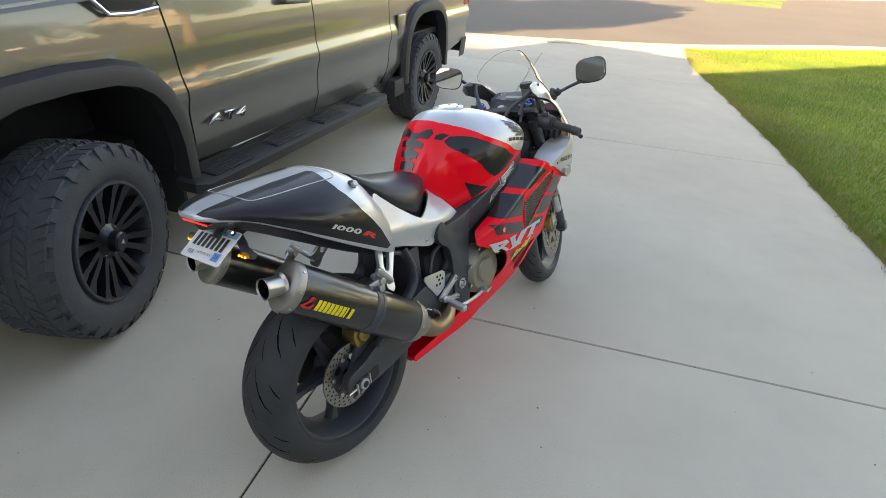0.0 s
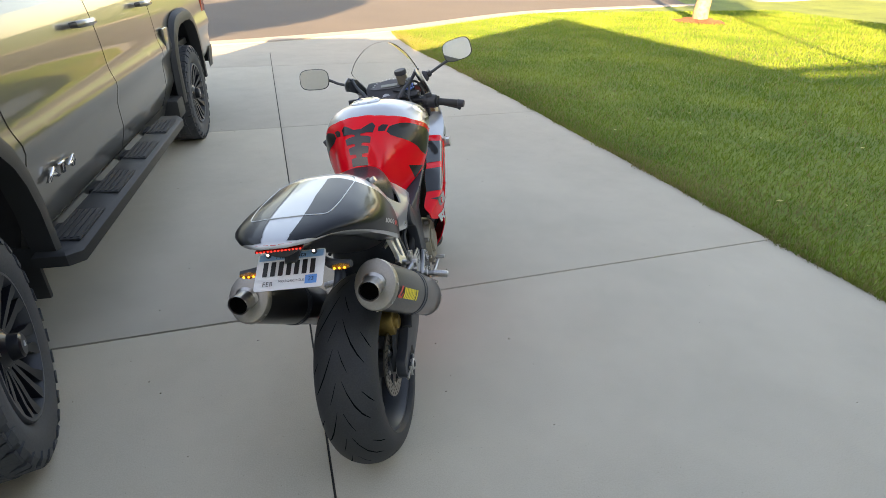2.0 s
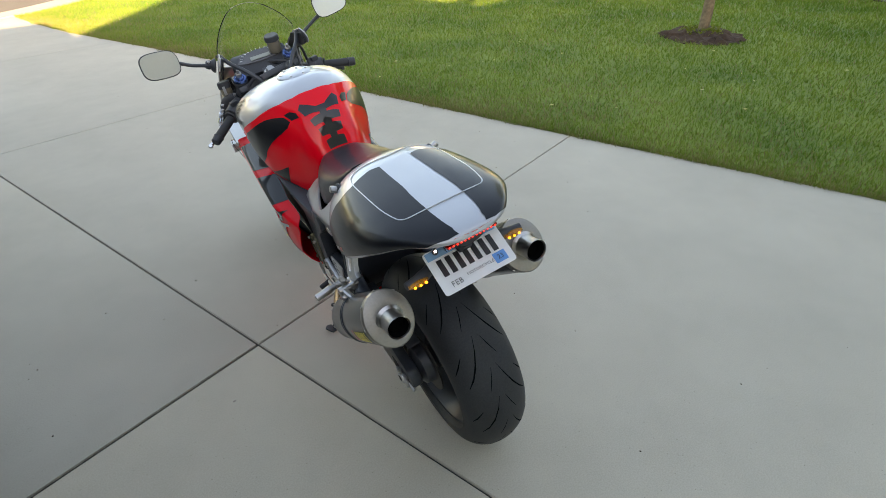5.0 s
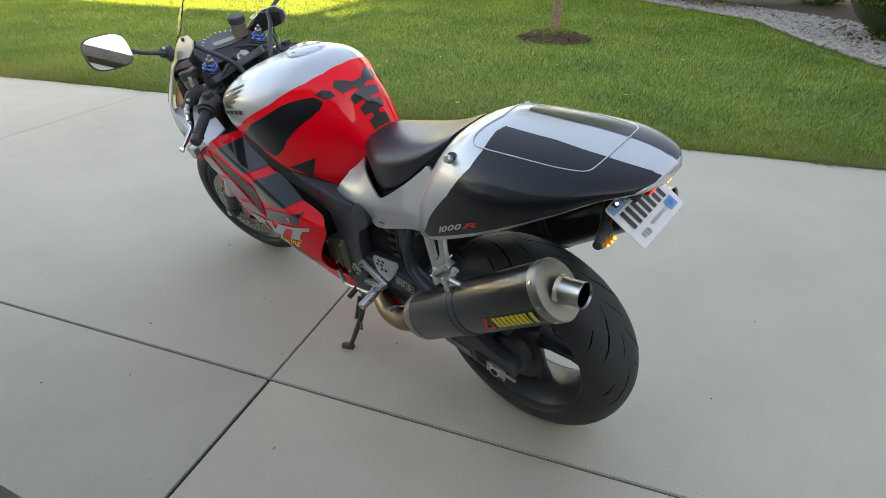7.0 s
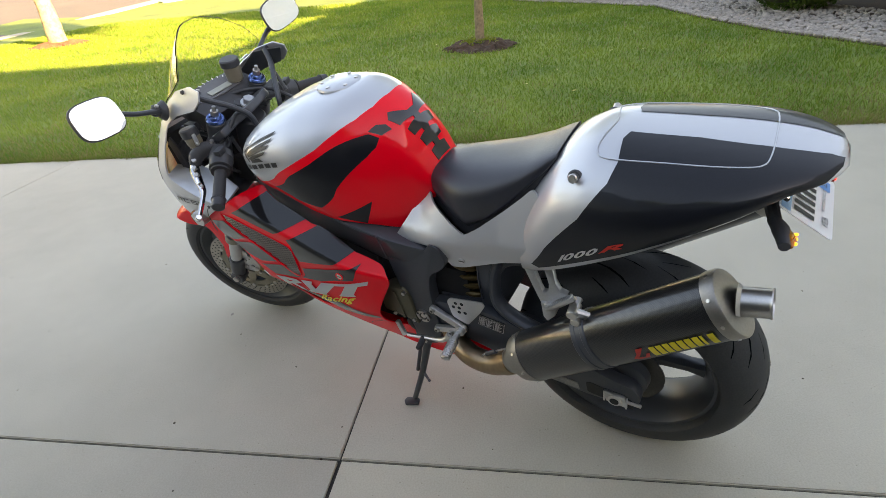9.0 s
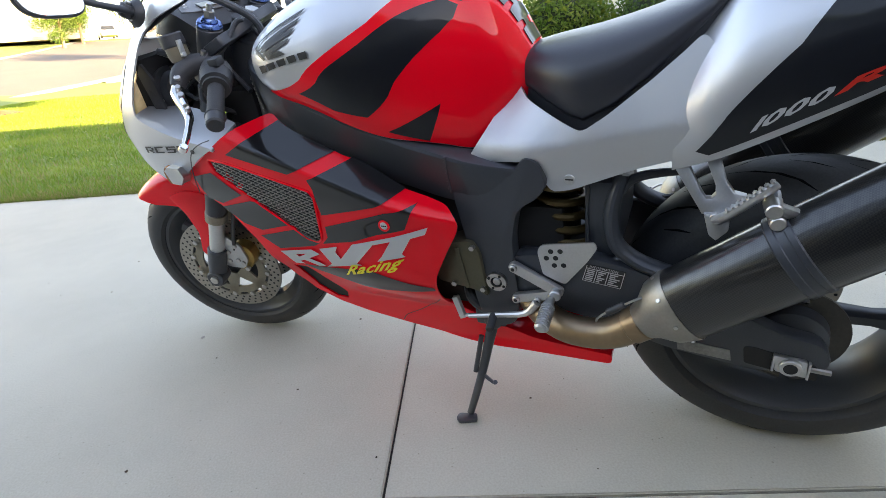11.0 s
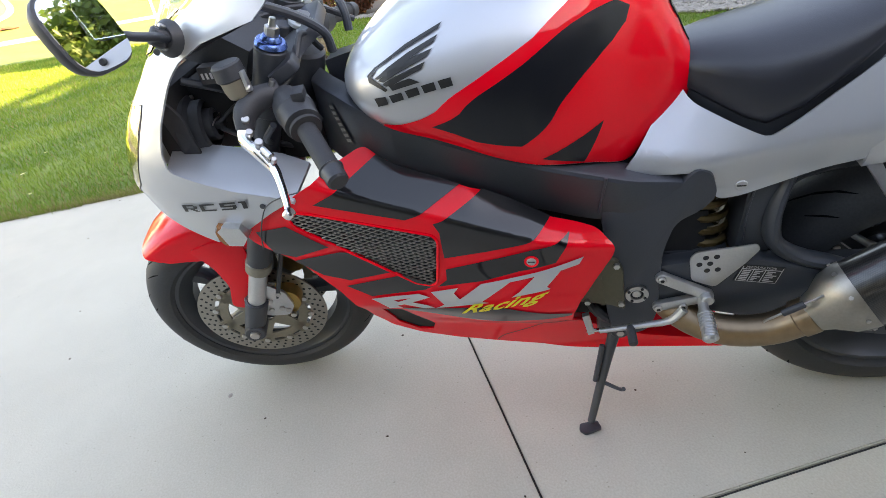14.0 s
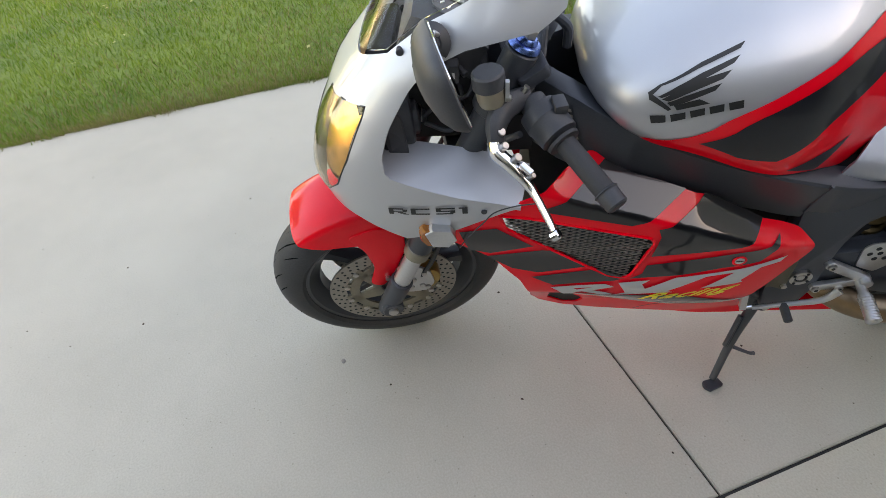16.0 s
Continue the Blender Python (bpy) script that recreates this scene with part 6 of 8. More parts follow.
part("undertray", body(lambda u, v: (ramp(u, TAIL_WIDE) * .62 * v, u, ramp(u, TAIL_LOW) - .004 - .03 * (1 - v * v)), -.29, .22, 20, 12), PLASTIC, bike)
lamp = part("tail_lamp", box(-.060, .060, -.301, -.288, .922, .9265, .0015), LAMP_RED, bike, "lit red tail lamp strip")
for k in range(13):
    bm = bmesh.new()
    bmesh.ops.create_icosphere(bm, subdivisions=1, radius=.0024)
    part("led", move(bm, Matrix.Translation((-.054 + .009 * k, -.3015, .924))), RED_LED, lamp)
# number plate with bars where its number stands
pm = Matrix.Translation((-.002, -.281, .855)) @ Matrix.Rotation(radians(-57), 4, "X")
npl = part("number_plate", move(plate([(-.0885, -.047), (.0885, -.047), (.0885, .055), (-.0885, .055)], 0, .0015, 0, .008), pm @ Matrix(((0, 1, 0, 0), (1, 0, 0, 0), (0, 0, 1, 0), (0, 0, 0, 1)))), DECAL_WHITE, bike, "white and blue licence plate", 0)


def on_plate(x0, x1, z0, z1, mat, name="print_bar", lift=.0012):
    part(name, move(raw([(x0, -lift, z0), (x1, -lift, z0), (x1, -lift, z1), (x0, -lift, z1)], [(0, 1, 2, 3)]), pm), mat, npl, "", 0)


on_plate(-.084, .084, .034, .052, PLATE_BLUE, "plate_band", .0008)
for k in range(7):
    on_plate(-.070 + k * .0205, -.070 + k * .0205 + .0125, -.010, .029, DECAL_BLACK)
part("lettering", move(text_mesh("Minnesota", .019, lambda a, b: (-.04 + a, -.0016, .037 + b)), pm), DECAL_BLACK, npl, "", 0)
part("lettering", move(text_mesh("FEB", .017, lambda a, b: (-.066 + a * .9, -.0016, -.036 + b), 1.2), pm), DECAL_BLACK, npl, "", 0)
part("lettering", move(text_mesh("MOTORCYCLE", .0095, lambda a, b: (-.026 + a, -.0016, -.029 + b), 1.1), pm), DECAL_BLACK, npl, "", 0)
on_plate(.043, .073, -.037, -.014, DECAL_BLUE, "year_sticker", .0010)
part("lettering", move(text_mesh("23", .015, lambda a, b: (.051 + a, -.0016, -.030 + b)), pm), DECAL_BLACK, npl, "", 0)
for x in (-.06, .06):
    part("plate_bolt", move(rod((x, .003, .047), (x, -.006, .047), .0065, seg=12, bevel=.001), pm), PLASTIC, npl)
    part("plate_light", move(rod((x * 1.0, -.006, .047), (x, -.0075, .047), .003, seg=10), pm), WHITE_LED, npl)
part("plate_bracket", tube([(0, -.18, .885), (0, -.23, .872), (0, -.258, .858)], [.03, .03, .02], 8), PLASTIC, bike)
for s in (-1, 1):
    st = part("rear_indicator", tube([(s * .075, -.232, .846), (s * .10, -.246, .843), (s * .146, -.254, .845)], [.010, .014, .009], 12, 3), PLASTIC, bike, "slim amber rear indicator")
    part("indicator_lens", tube([(s * .098, -.254, .843), (s * .12, -.260, .843), (s * .144, -.261, .845)], [.006, .011, .005], 12, 3, .8), AMBER, st)
    for k in range(3):
        bm = bmesh.new()
        bmesh.ops.create_icosphere(bm, subdivisions=1, radius=.0034)
        part("led", move(bm, Matrix.Translation((s * (.106 + .013 * k), -.2685, .8435))), AMBER_LED, st)
    part("indicator_stalk", tube([(s * .03, -.22, .875), (s * .06, -.228, .855), (s * .08, -.236, .846)], [.012, .012, .011], 10, 3), PLASTIC, bike)

# ---------------------------------------------------------------- fairing
FAIR = [(1.115, .722), (1.06, .752), (1.0, .768), (.976, .752), (.936, .732), (.90, .719), (.847, .699), (.818, .688), (.788, .674), (.74, .648), (.690, .622), (.645, .605), (.612, .590), (.582, .566), (.586, .545), (.613, .497), (.642, .44), (.652, .40), (.655, .34), (.63, .290), (.56, .236), (.49, .203), (.40, .190), (.312, .182), (.312, .156), (.42, .154), (.585, .152), (.66, .166), (.73, .184), (.83, .200), (.92, .218), (1.0, .245), (1.06, .285), (1.082, .34), (1.085, .40), (1.11, .475), (1.165, .555), (1.225, .60), (1.25, .625), (1.24, .655), (1.2, .672)]
FAIR_RIGHT = [q for q in FAIR if not (q[0] < .66 and .28 < q[1] < .56)]
_at = FAIR_RIGHT.index((.582, .566)) + 1
FAIR_RIGHT[_at:_at] = [(.592, .545), (.640, .520), (.690, .508), (.735, .480), (.762, .435), (.765, .390), (.745, .340), (.700, .298), (.640, .268)]
MESH_HOLE = [(1.152, .688), (1.142, .655), (.945, .504), (.915, .498), (.902, .508), (.882, .615), (.890, .630), (1.10, .682)]
SCOOP = [(1.045, .402), (1.002, .402), (.982, .350), (.956, .292), (.966, .264), (1.000, .264), (1.040, .302)]
SCOOP_FLOOR = [(1.062, .415), (.980, .415), (.925, .300), (.940, .238), (1.0, .252), (1.060, .302)]
BELLY_SEAM = [(.664, .352), (.690, .322), (.742, .276), (.800, .236), (.822, .208)]
BLACKS = [
    [(.978, .753), (1.032, .729), (1.088, .702), (.931, .666), (.838, .6965), (.847, .6995), (.90, .7195), (.936, .7325), (.959, .743)],
    [(.803, .682), (.884, .656), (.876, .636), (.878, .573), (.737, .607), (.691, .623), (.74, .6485)],
    [(.660, .603), (.720, .594), (.880, .544), (.883, .516), (.903, .497), (.816, .516), (.749, .541), (.684, .557)],
    [(1.224, .642), (1.158, .656), (1.091, .604), (1.169, .575), (1.208, .586)],
    [(1.177, .564), (1.074, .590), (1.046, .587), (.976, .537), (1.077, .511), (1.128, .525)],
    [(1.09, .494), (.965, .527), (.908, .500), (.930, .487), (1.045, .462)],
    [(1.0, .418), (.90, .428), (.80, .442), (.775, .436), (.656, .405), (.656, .395), (.845, .371), (.912, .386), (.962, .400)],
]
RVT_R = [(1.049, .468), (.945, .486), (.925, .475), (.965, .457), (.937, .449), (.922, .441), (.944, .437), (.984, .449), (1.001, .443), (.990, .436), (1.020, .433), (1.035, .454)]
R_HOLE = [(1.003, .463), (.965, .471), (.995, .457)]
RVT_VT = [(.920, .491), (.864, .504), (.875, .488), (.866, .470), (.819, .516), (.667, .556), (.637, .564), (.645, .548), (.676, .540), (.701, .504), (.695, .497), (.766, .478), (.751, .493), (.721, .532), (.766, .520), (.824, .464), (.810, .462), (.920, .438), (.900, .451)]


def fair_side(s):
    def skin(u, v):
        x, y, z = fair_skin(u, v)
        return (s * -x, y, z)

    def slant(q):
        """The outline in rows that run along the crease."""
        return [(u, v - .34 * u) for u, v in q]

    def rows(u, w):
        return skin(u, w + .34 * u)
    panel = part("side_fairing", sheet(slant(outline(FAIR if s < 0 else FAIR_RIGHT, .012, 3)), rows, .011, .0055, 0, .004, [slant(MESH_HOLE), slant(SCOOP)]), RED, bike, "red side fairing with black slashes", 50)
    for poly in BLACKS:
        if s > 0 and poly is BLACKS[-1]:
            poly = [(max(u, .775), v) for u, v in poly if u > .76] + [(.775, .388)]
        part("black_graphic", sheet(slant(poly), rows, .011, .0055, .0018), GREY_GRAPHIC, panel, "", 50)
    for poly, gap, lift in ((RVT_R, [R_HOLE], .0034), (RVT_VT, [], .0029)):
        # on the right flank the letters run the other way
        turn = (lambda q: [(u, v - .028 * (u - .58)) for u, v in q]) if s < 0 else (lambda q: [(1.688 - u, v + .33 * (u - .844)) for u, v in q])
        part("lettering", sheet(turn(poly), skin, .02, .01, lift, 0, [turn(h) for h in gap]), LETTER_SILVER, panel, "silver block letters", 50)

    def lay(a, b):
        u, v = (.872 - a, .414 + a * .33 + b * .68) if s < 0 else (.790 + a, .405 + a * .14 + b * .75)
        p = Vector(skin(u, v))
        return p + Vector((s * .0055, 0, 0))
    part("lettering", text_mesh("Racing", .056, lay, 1.06, .75, .022), DECAL_YELLOW, panel, "yellow script lettering", 0)
    sx = skin(.725, .566)[0]
    part("fairing_screw", rod((sx - s * .008, .725, .566), (sx + s * .0045, .725, .566), .0085, seg=20, bevel=.001), ALLOY, panel)
    part("screw_ring", move(lathe([(.0085, -.001), (.0125, -.001), (.0125, .001), (.0085, .001)], 24), Matrix.Translation((sx + s * .0032, .725, .566))), RED, panel)
    part("screw_slot", box(min(sx + s * .0042, sx + s * .005), max(sx + s * .0042, sx + s * .005), .719, .731, .565, .567), DARK, panel)
    # mesh grille: crossed zigzag wires inside the opening, radiator fins behind
    hole = [Vector(p) for p in MESH_HOLE]

    def inside(u, v):
        c = False
        for i in range(len(hole)):
            a, b = hole[i - 1], hole[i]
            if (a.y > v) != (b.y > v) and u < (b.x - a.x) * (v - a.y) / (b.y - a.y) + a.x:
                c = not c
        return c
    vs, fs = [], []
    du, dv = .0112, .0044
    for i in range(76, 106):
        for j in range(110, 160):
            if (i + j) % 2:
                continue
            u0, v0 = .0 + i * du, j * dv
            for u1, v1 in ((u0 + du, v0 + dv), (u0 + du, v0 - dv)):
                if inside(u0, v0) and inside(u1, v1):
                    k = len(vs)
                    for u, v in ((u0, v0), (u1, v1)):
                        x, y, z = skin(u, v)
                        for dz, dx in ((-.0005, .003), (.0005, .003), (.0005, .0005), (-.0005, .0005)):
                            vs.append((x - s * dx, y, z + dz))
                    fs += [(k + a, k + (a + 1) % 4, k + 4 + (a + 1) % 4, k + 4 + a) for a in range(4)]
    g = part("mesh_grille", raw(vs, fs), STEEL, panel, "expanded metal radiator grille", 0)
    g["kind"] = "stuff"
    part("grille_rim", tube([Vector(skin(u, v)) for u, v in outline(MESH_HOLE, .006, 3)] + [Vector(skin(*outline(MESH_HOLE, .006, 3)[0]))], .003, 6), RED, panel)
    # Backing behind the grille, near-black for the shade in the opening.
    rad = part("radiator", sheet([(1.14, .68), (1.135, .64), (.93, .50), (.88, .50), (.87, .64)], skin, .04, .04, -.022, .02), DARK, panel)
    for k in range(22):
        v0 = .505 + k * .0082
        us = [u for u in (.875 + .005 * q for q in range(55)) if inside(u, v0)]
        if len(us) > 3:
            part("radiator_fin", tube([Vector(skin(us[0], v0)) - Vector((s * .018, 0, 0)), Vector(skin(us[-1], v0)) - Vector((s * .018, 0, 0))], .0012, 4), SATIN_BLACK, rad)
    # Scoop floor coloured near-black for the scoop's inner shade.
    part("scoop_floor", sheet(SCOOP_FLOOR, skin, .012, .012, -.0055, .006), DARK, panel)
    part("belly_seam", line_on(skin, BELLY_SEAM, .0011, .0006), DARK, panel)
    return panel


for s in (-1, 1):
    fair_side(s)
part("belly_pan", rings([[(-w, y, z + .012), (-w * .8, y, z), (w * .8, y, z), (w, y, z + .012), (w * .8, y, z + .018), (-w * .8, y, z + .018)] for y, z, w in ((.315, .153, .070), (.42, .151, .072), (.585, .149, .075), (.66, .163, .082), (.80, .190, .092), (.95, .215, .072), (1.03, .262, .066), (1.06, .32, .066))]), RED, bike)
# Filler block, near-black for the dark inside the fairing.
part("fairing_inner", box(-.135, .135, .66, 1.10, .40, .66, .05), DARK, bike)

# ---------------------------------------------------------------- nose, screen, lamps
def to_a(y, z):
    c = max(0, min(1, (y - 1.05) / (ramp(z, NOSE_FRONT) - 1.05))) ** (1 / nose_bow(z)[1])
    return -math.acos(c) / (math.pi / 2)


NOSE_YZ = [(1.45, .692), (1.40, .662), (1.36, .636), (1.322, .611), (1.24, .645), (1.2, .672), (1.118, .714), (1.155, .725), (1.22, .739), (1.285, .760), (1.328, .776), (1.335, .785), (1.336, .812), (1.317, .861), (1.284, .912), (1.247, .948), (1.197, .972), (1.099, .996), (1.066, 1.023), (1.062, 1.045), (1.10, 1.055), (1.18, 1.035), (1.25, .998), (1.31, .955)]
HALF = [(0, .705)] + [(to_a(y, z), z) for y, z in NOSE_YZ] + [(0, .918)]
LAMP = [(-.07, .868), (-.28, .880)] + [(to_a(y, z), z) for y, z in ((1.353, .884), (1.362, .866), (1.398, .797), (1.425, .745), (1.447, .722))] + [(-.18, .716), (-.10, .742), (-.07, .79)]
DUCT = [(0, .80), (-.035, .79), (-.06, .73), (-.08, .712), (0, .712)]
nose = part("nose_cowl", sheet(HALF, nose_at, .022, .013, 0, .004, [LAMP]), SILVER, bike, "silver nose cowl round the headlights", 50)
part("nose_cowl_half", sheet([(-a, z) for a, z in HALF], nose_at, .022, .013, 0, .004, [[(-a, z) for a, z in LAMP]]), SILVER, nose, "", 50)
# A near-black patch on the cowl stands for the shaded intake opening.
part("air_duct", sheet(DUCT + [(-a, z) for a, z in DUCT[3:0:-1]], nose_at, .05, .02, .002), DARK, nose, "near-black patch painted for the central air intake", 0)
REFLECT = surface("lamp_reflector", (0.72, 0.50, 0.28), 0.3, metal=1.0, vary=0.25, grain=40, patch=20)
for sgn in (1, -1):
    q = [(sgn * a, z) for a, z in LAMP]
    part("lamp_bowl", sheet(q, nose_at, .04, .02, -.022, .003), REFLECT, nose, "", 50)
    part("headlight", sheet(q, nose_at, .04, .015, .001, .003), SMOKE, nose, "amber-tinted glass headlight", 50)
    qq = q + [q[0]]
    part("lamp_gasket", tube([nose_at(a, z) for a, z in qq], .0017, 6), PLASTIC, nose)
for s in (-1, 1):
    def lay(a, b, s=s):
        y, z = (1.340 - a, .6985 + b + a * .06) if s < 0 else (1.205 + a, .706 + b - a * .10)
        x, yy, zz = nose_flank(y, z)
        e = 1e-3
        n = Vector((-1, (nose_flank(y + e, z)[0] - nose_flank(y - e, z)[0]) / (2 * e), (nose_flank(y, z + e)[0] - nose_flank(y, z - e)[0]) / (2 * e))).normalized() * .0028
        return (s * -(x + n.x), yy + n.y, zz + n.z)
    # squared capitals from bars: (x0, x1, y0, y1) in letter units
    bars = {"R": [(0, .26, 0, 1), (.26, .8, .78, 1), (.74, 1, .5, .78), (.26, .95, .38, .5), (.46, .78, .25, .38), (.60, .92, .12, .25), (.74, 1.06, 0, .12)],
            "C": [(0, .26, 0, 1), (.26, 1, .78, 1), (.26, 1, 0, .22)],
            "5": [(0, 1, .78, 1), (0, .26, .6, .78), (0, 1, .4, .6), (.74, 1, .2, .4), (0, .9, 0, .2)],
            "1": [(.18, .46, 0, .78), (0, .46, .78, 1)]}
    x0 = 0
    for ch in "RC51":
        vs, fs = [], []
        for p0, p1, q0, q1 in bars[ch]:
            for i in range(6):
                k = len(vs)
                u0, u1 = p0 + (p1 - p0) * i / 6, p0 + (p1 - p0) * (i + 1) / 6
                vs += [lay(x0 + .0325 * u, .0155 * v) for u, v in ((u0, q0), (u1, q0), (u1, q1), (u0, q1))]
                fs.append((k, k + 1, k + 2, k + 3))
        part("lettering", raw(vs, fs), DECAL_BLACK, nose, "dark model lettering", 0)
        x0 += .0385 if ch != "C" else .043
    x, yy, zz = nose_flank(1.178, .708)
    part("cowl_screw", rod((s * -x - s * .002, yy, zz), (s * -x + s * .002, yy, zz), .005, seg=12), PLASTIC, nose)
    # ledge from the crease inwards
    led = [nose_flank(y, z) for y, z in ((1.335, .786), (1.328, .776), (1.285, .760), (1.22, .739), (1.155, .725), (1.118, .714))]
    ins = [(-.10, 1.375, .79), (-.11, 1.345, .787), (-.125, 1.29, .782), (-.135, 1.22, .775), (-.145, 1.15, .764), (-.155, 1.10, .748)]
    bm = rings([[Vector((s * -a[0], a[1], a[2])), Vector((s * -b[0], b[1], b[2])), Vector((s * -b[0], b[1], b[2] - .006)), Vector((s * -a[0], a[1], a[2] - .006))] for a, b in zip(led, ins)])
    part("cowl_ledge", bm, SILVER, nose, "", 50)
SHIELD = [(0, .925), (to_a(1.31, .958), .958), (to_a(1.25, 1.003), 1.003), (to_a(1.18, 1.04), 1.04), (-.74, 1.065), (-.66, 1.11), (-.45, 1.15), (-.2, 1.166), (0, 1.17)]
scr = part("windscreen", sheet(SHIELD + [(-a, z) for a, z in SHIELD[-2:0:-1]], nose_at, .05, .02, .003, .0025), SCREEN, bike, "clear curved windscreen", 60)
scr.visible_shadow = False
edge = [Vector(nose_at(a, z)) for a, z in SHIELD[3:] + [(-a, z) for a, z in SHIELD[-2:2:-1]]]
part("screen_edge", tube(edge, .0006, 6, 3), PLASTIC, scr)
for s in (-1, 1):
    for y, z in ((1.13, 1.04), (1.29, .962)):
        x, yy, zz = nose_flank(y, z)
        part("screen_bolt", rod((s * (-x - .006), yy, zz), (s * (-x + .006), yy, zz), .0055, seg=12, bevel=.001), PLASTIC, scr)
    part("cowl_inner", sheet([(1.345, .885), (1.26, .945), (1.10, .995), (1.07, 1.04), (1.18, 1.03), (1.30, .95)], lambda u, v, s=s: (s * (-nose_flank(u, v)[0] - .012), u, v), .05, .03, 0, .003), PLASTIC, nose)
    part("fairing_stay", tube([(s * .152, 1.14, 1.035), (s * .128, 1.105, 1.005), (s * .09, 1.07, .972), (s * .06, 1.045, .935), (s * .052, 1.042, .90)], .0078, 10, 4), SATIN_BLACK, bike)
# dark things inside the nose; near-black boxes paint its shade, block the view
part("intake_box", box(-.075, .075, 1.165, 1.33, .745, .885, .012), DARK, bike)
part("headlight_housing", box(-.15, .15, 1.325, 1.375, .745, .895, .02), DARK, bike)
for s in (-1, 1):
    c = Matrix.Translation((s * .098, 1.33, .806)) @ Matrix.Rotation(radians(-90), 4, "Z") @ Matrix.Rotation(radians(-s * 12), 4, "Z")
    hb = part("lamp_back", move(lathe([(0, -.01), (.058, -.01), (.058, .008), (.047, .012), (.047, .030), (.041, .034), (.041, .026), (.030, .024), (.029, .042), (.022, .046), (.021, .036), (0, .034)], 32), c), PLASTIC, bike, "black headlight back with rubber boot")
    part("lamp_socket", move(box(.034, .058, -.010, .010, -.008, .008, .003), c), PLASTIC, hb)
    part("bulb_clip", move(tube([(.047, -.03, .01), (.05, -.012, .014), (.052, .006, .012), (.046, .022, .018)], .0013, 6, 4), c), STEEL, hb)
    for k in range(3):
        a = 1.2 + 2.1 * k
        part("lamp_screw", move(rod((.008, .053 * math.cos(a), .053 * math.sin(a)), (.014, .053 * math.cos(a), .053 * math.sin(a)), .004, seg=8), c), STEEL, hb)
    part("connector_wire", tube([(s * .10, 1.275, .80), (s * .11, 1.23, .79), (s * .09, 1.21, .83), (s * .06, 1.22, .87)], .0045, 6, 4), PLASTIC, hb)
    part("connector_wire", tube([(s * .10, 1.275, .812), (s * .085, 1.24, .835), (s * .10, 1.20, .85), (s * .07, 1.18, .89)], .0035, 6, 4), PLASTIC, hb)
    part("fuse_holder", box(min(s * .10, s * .135), max(s * .10, s * .135), 1.21, 1.25, .895, .925, .004), PLASTIC, bike)
    for k in range(4):
        part("print_bar", box(min(s * .1355, s * .1362), max(s * .1355, s * .1362), 1.216 + .008 * k, 1.220 + .008 * k, .905, .915), LETTER_SILVER, hb)
    part("fairing_bracket", tube([(s * .05, 1.18, .82), (s * .09, 1.25, .87), (s * .115, 1.30, .90)], .007, 8, 4), SATIN_BLACK, bike)
    part("lamp_bracket", plate([(1.30, .77), (1.33, .76), (1.345, .86), (1.325, .885), (1.305, .85)], s * .150 - .003, s * .150 + .003, .001, .006), PLASTIC, bike)
dash = part("instrument_panel", rings([[(sx * w, y, z) for sx in (-1, -.6, 0, .6, 1)] + [(sx * w, y + .03, z - .05) for sx in (1, .6, 0, -.6, -1)] for y, z, w in ((1.165, .93, .10), (1.20, .965, .115), (1.25, .985, .11), (1.275, .985, .095))]), PLASTIC, bike, "black instrument cluster")
part("dial_face", sheet([(-.095, .02), (-.07, .065), (0, .08), (.07, .065), (.095, .02), (.06, .008), (0, .004), (-.06, .008)], lambda u, v: (u, 1.188 + v * .85, .962 + v * .38), .03, .03, 0, .003), surface("dial_print", (0.12, 0.12, 0.125), 0.25, vary=0.1), dash)
for k in range(13):
    a = math.pi * (.08 + .84 * k / 12)
    c, s2 = math.cos(a), math.sin(a)
    part("dial_tick", tube([(.075 * c, 1.196 + .060 * s2 * .85, .971 + .060 * s2 * .38), (.084 * c, 1.196 + .069 * s2 * .85, .971 + .069 * s2 * .38)], .0013, 4), DECAL_WHITE, dash)
part("display", sheet([(-.04, .014), (.04, .014), (.04, .034), (-.04, .034)], lambda u, v: (u, 1.188 + v * .85, .966 + v * .38), .03, .03, 0, .002), surface("lcd_panel", (0.30, 0.32, 0.28), 0.2, vary=0.08), dash)
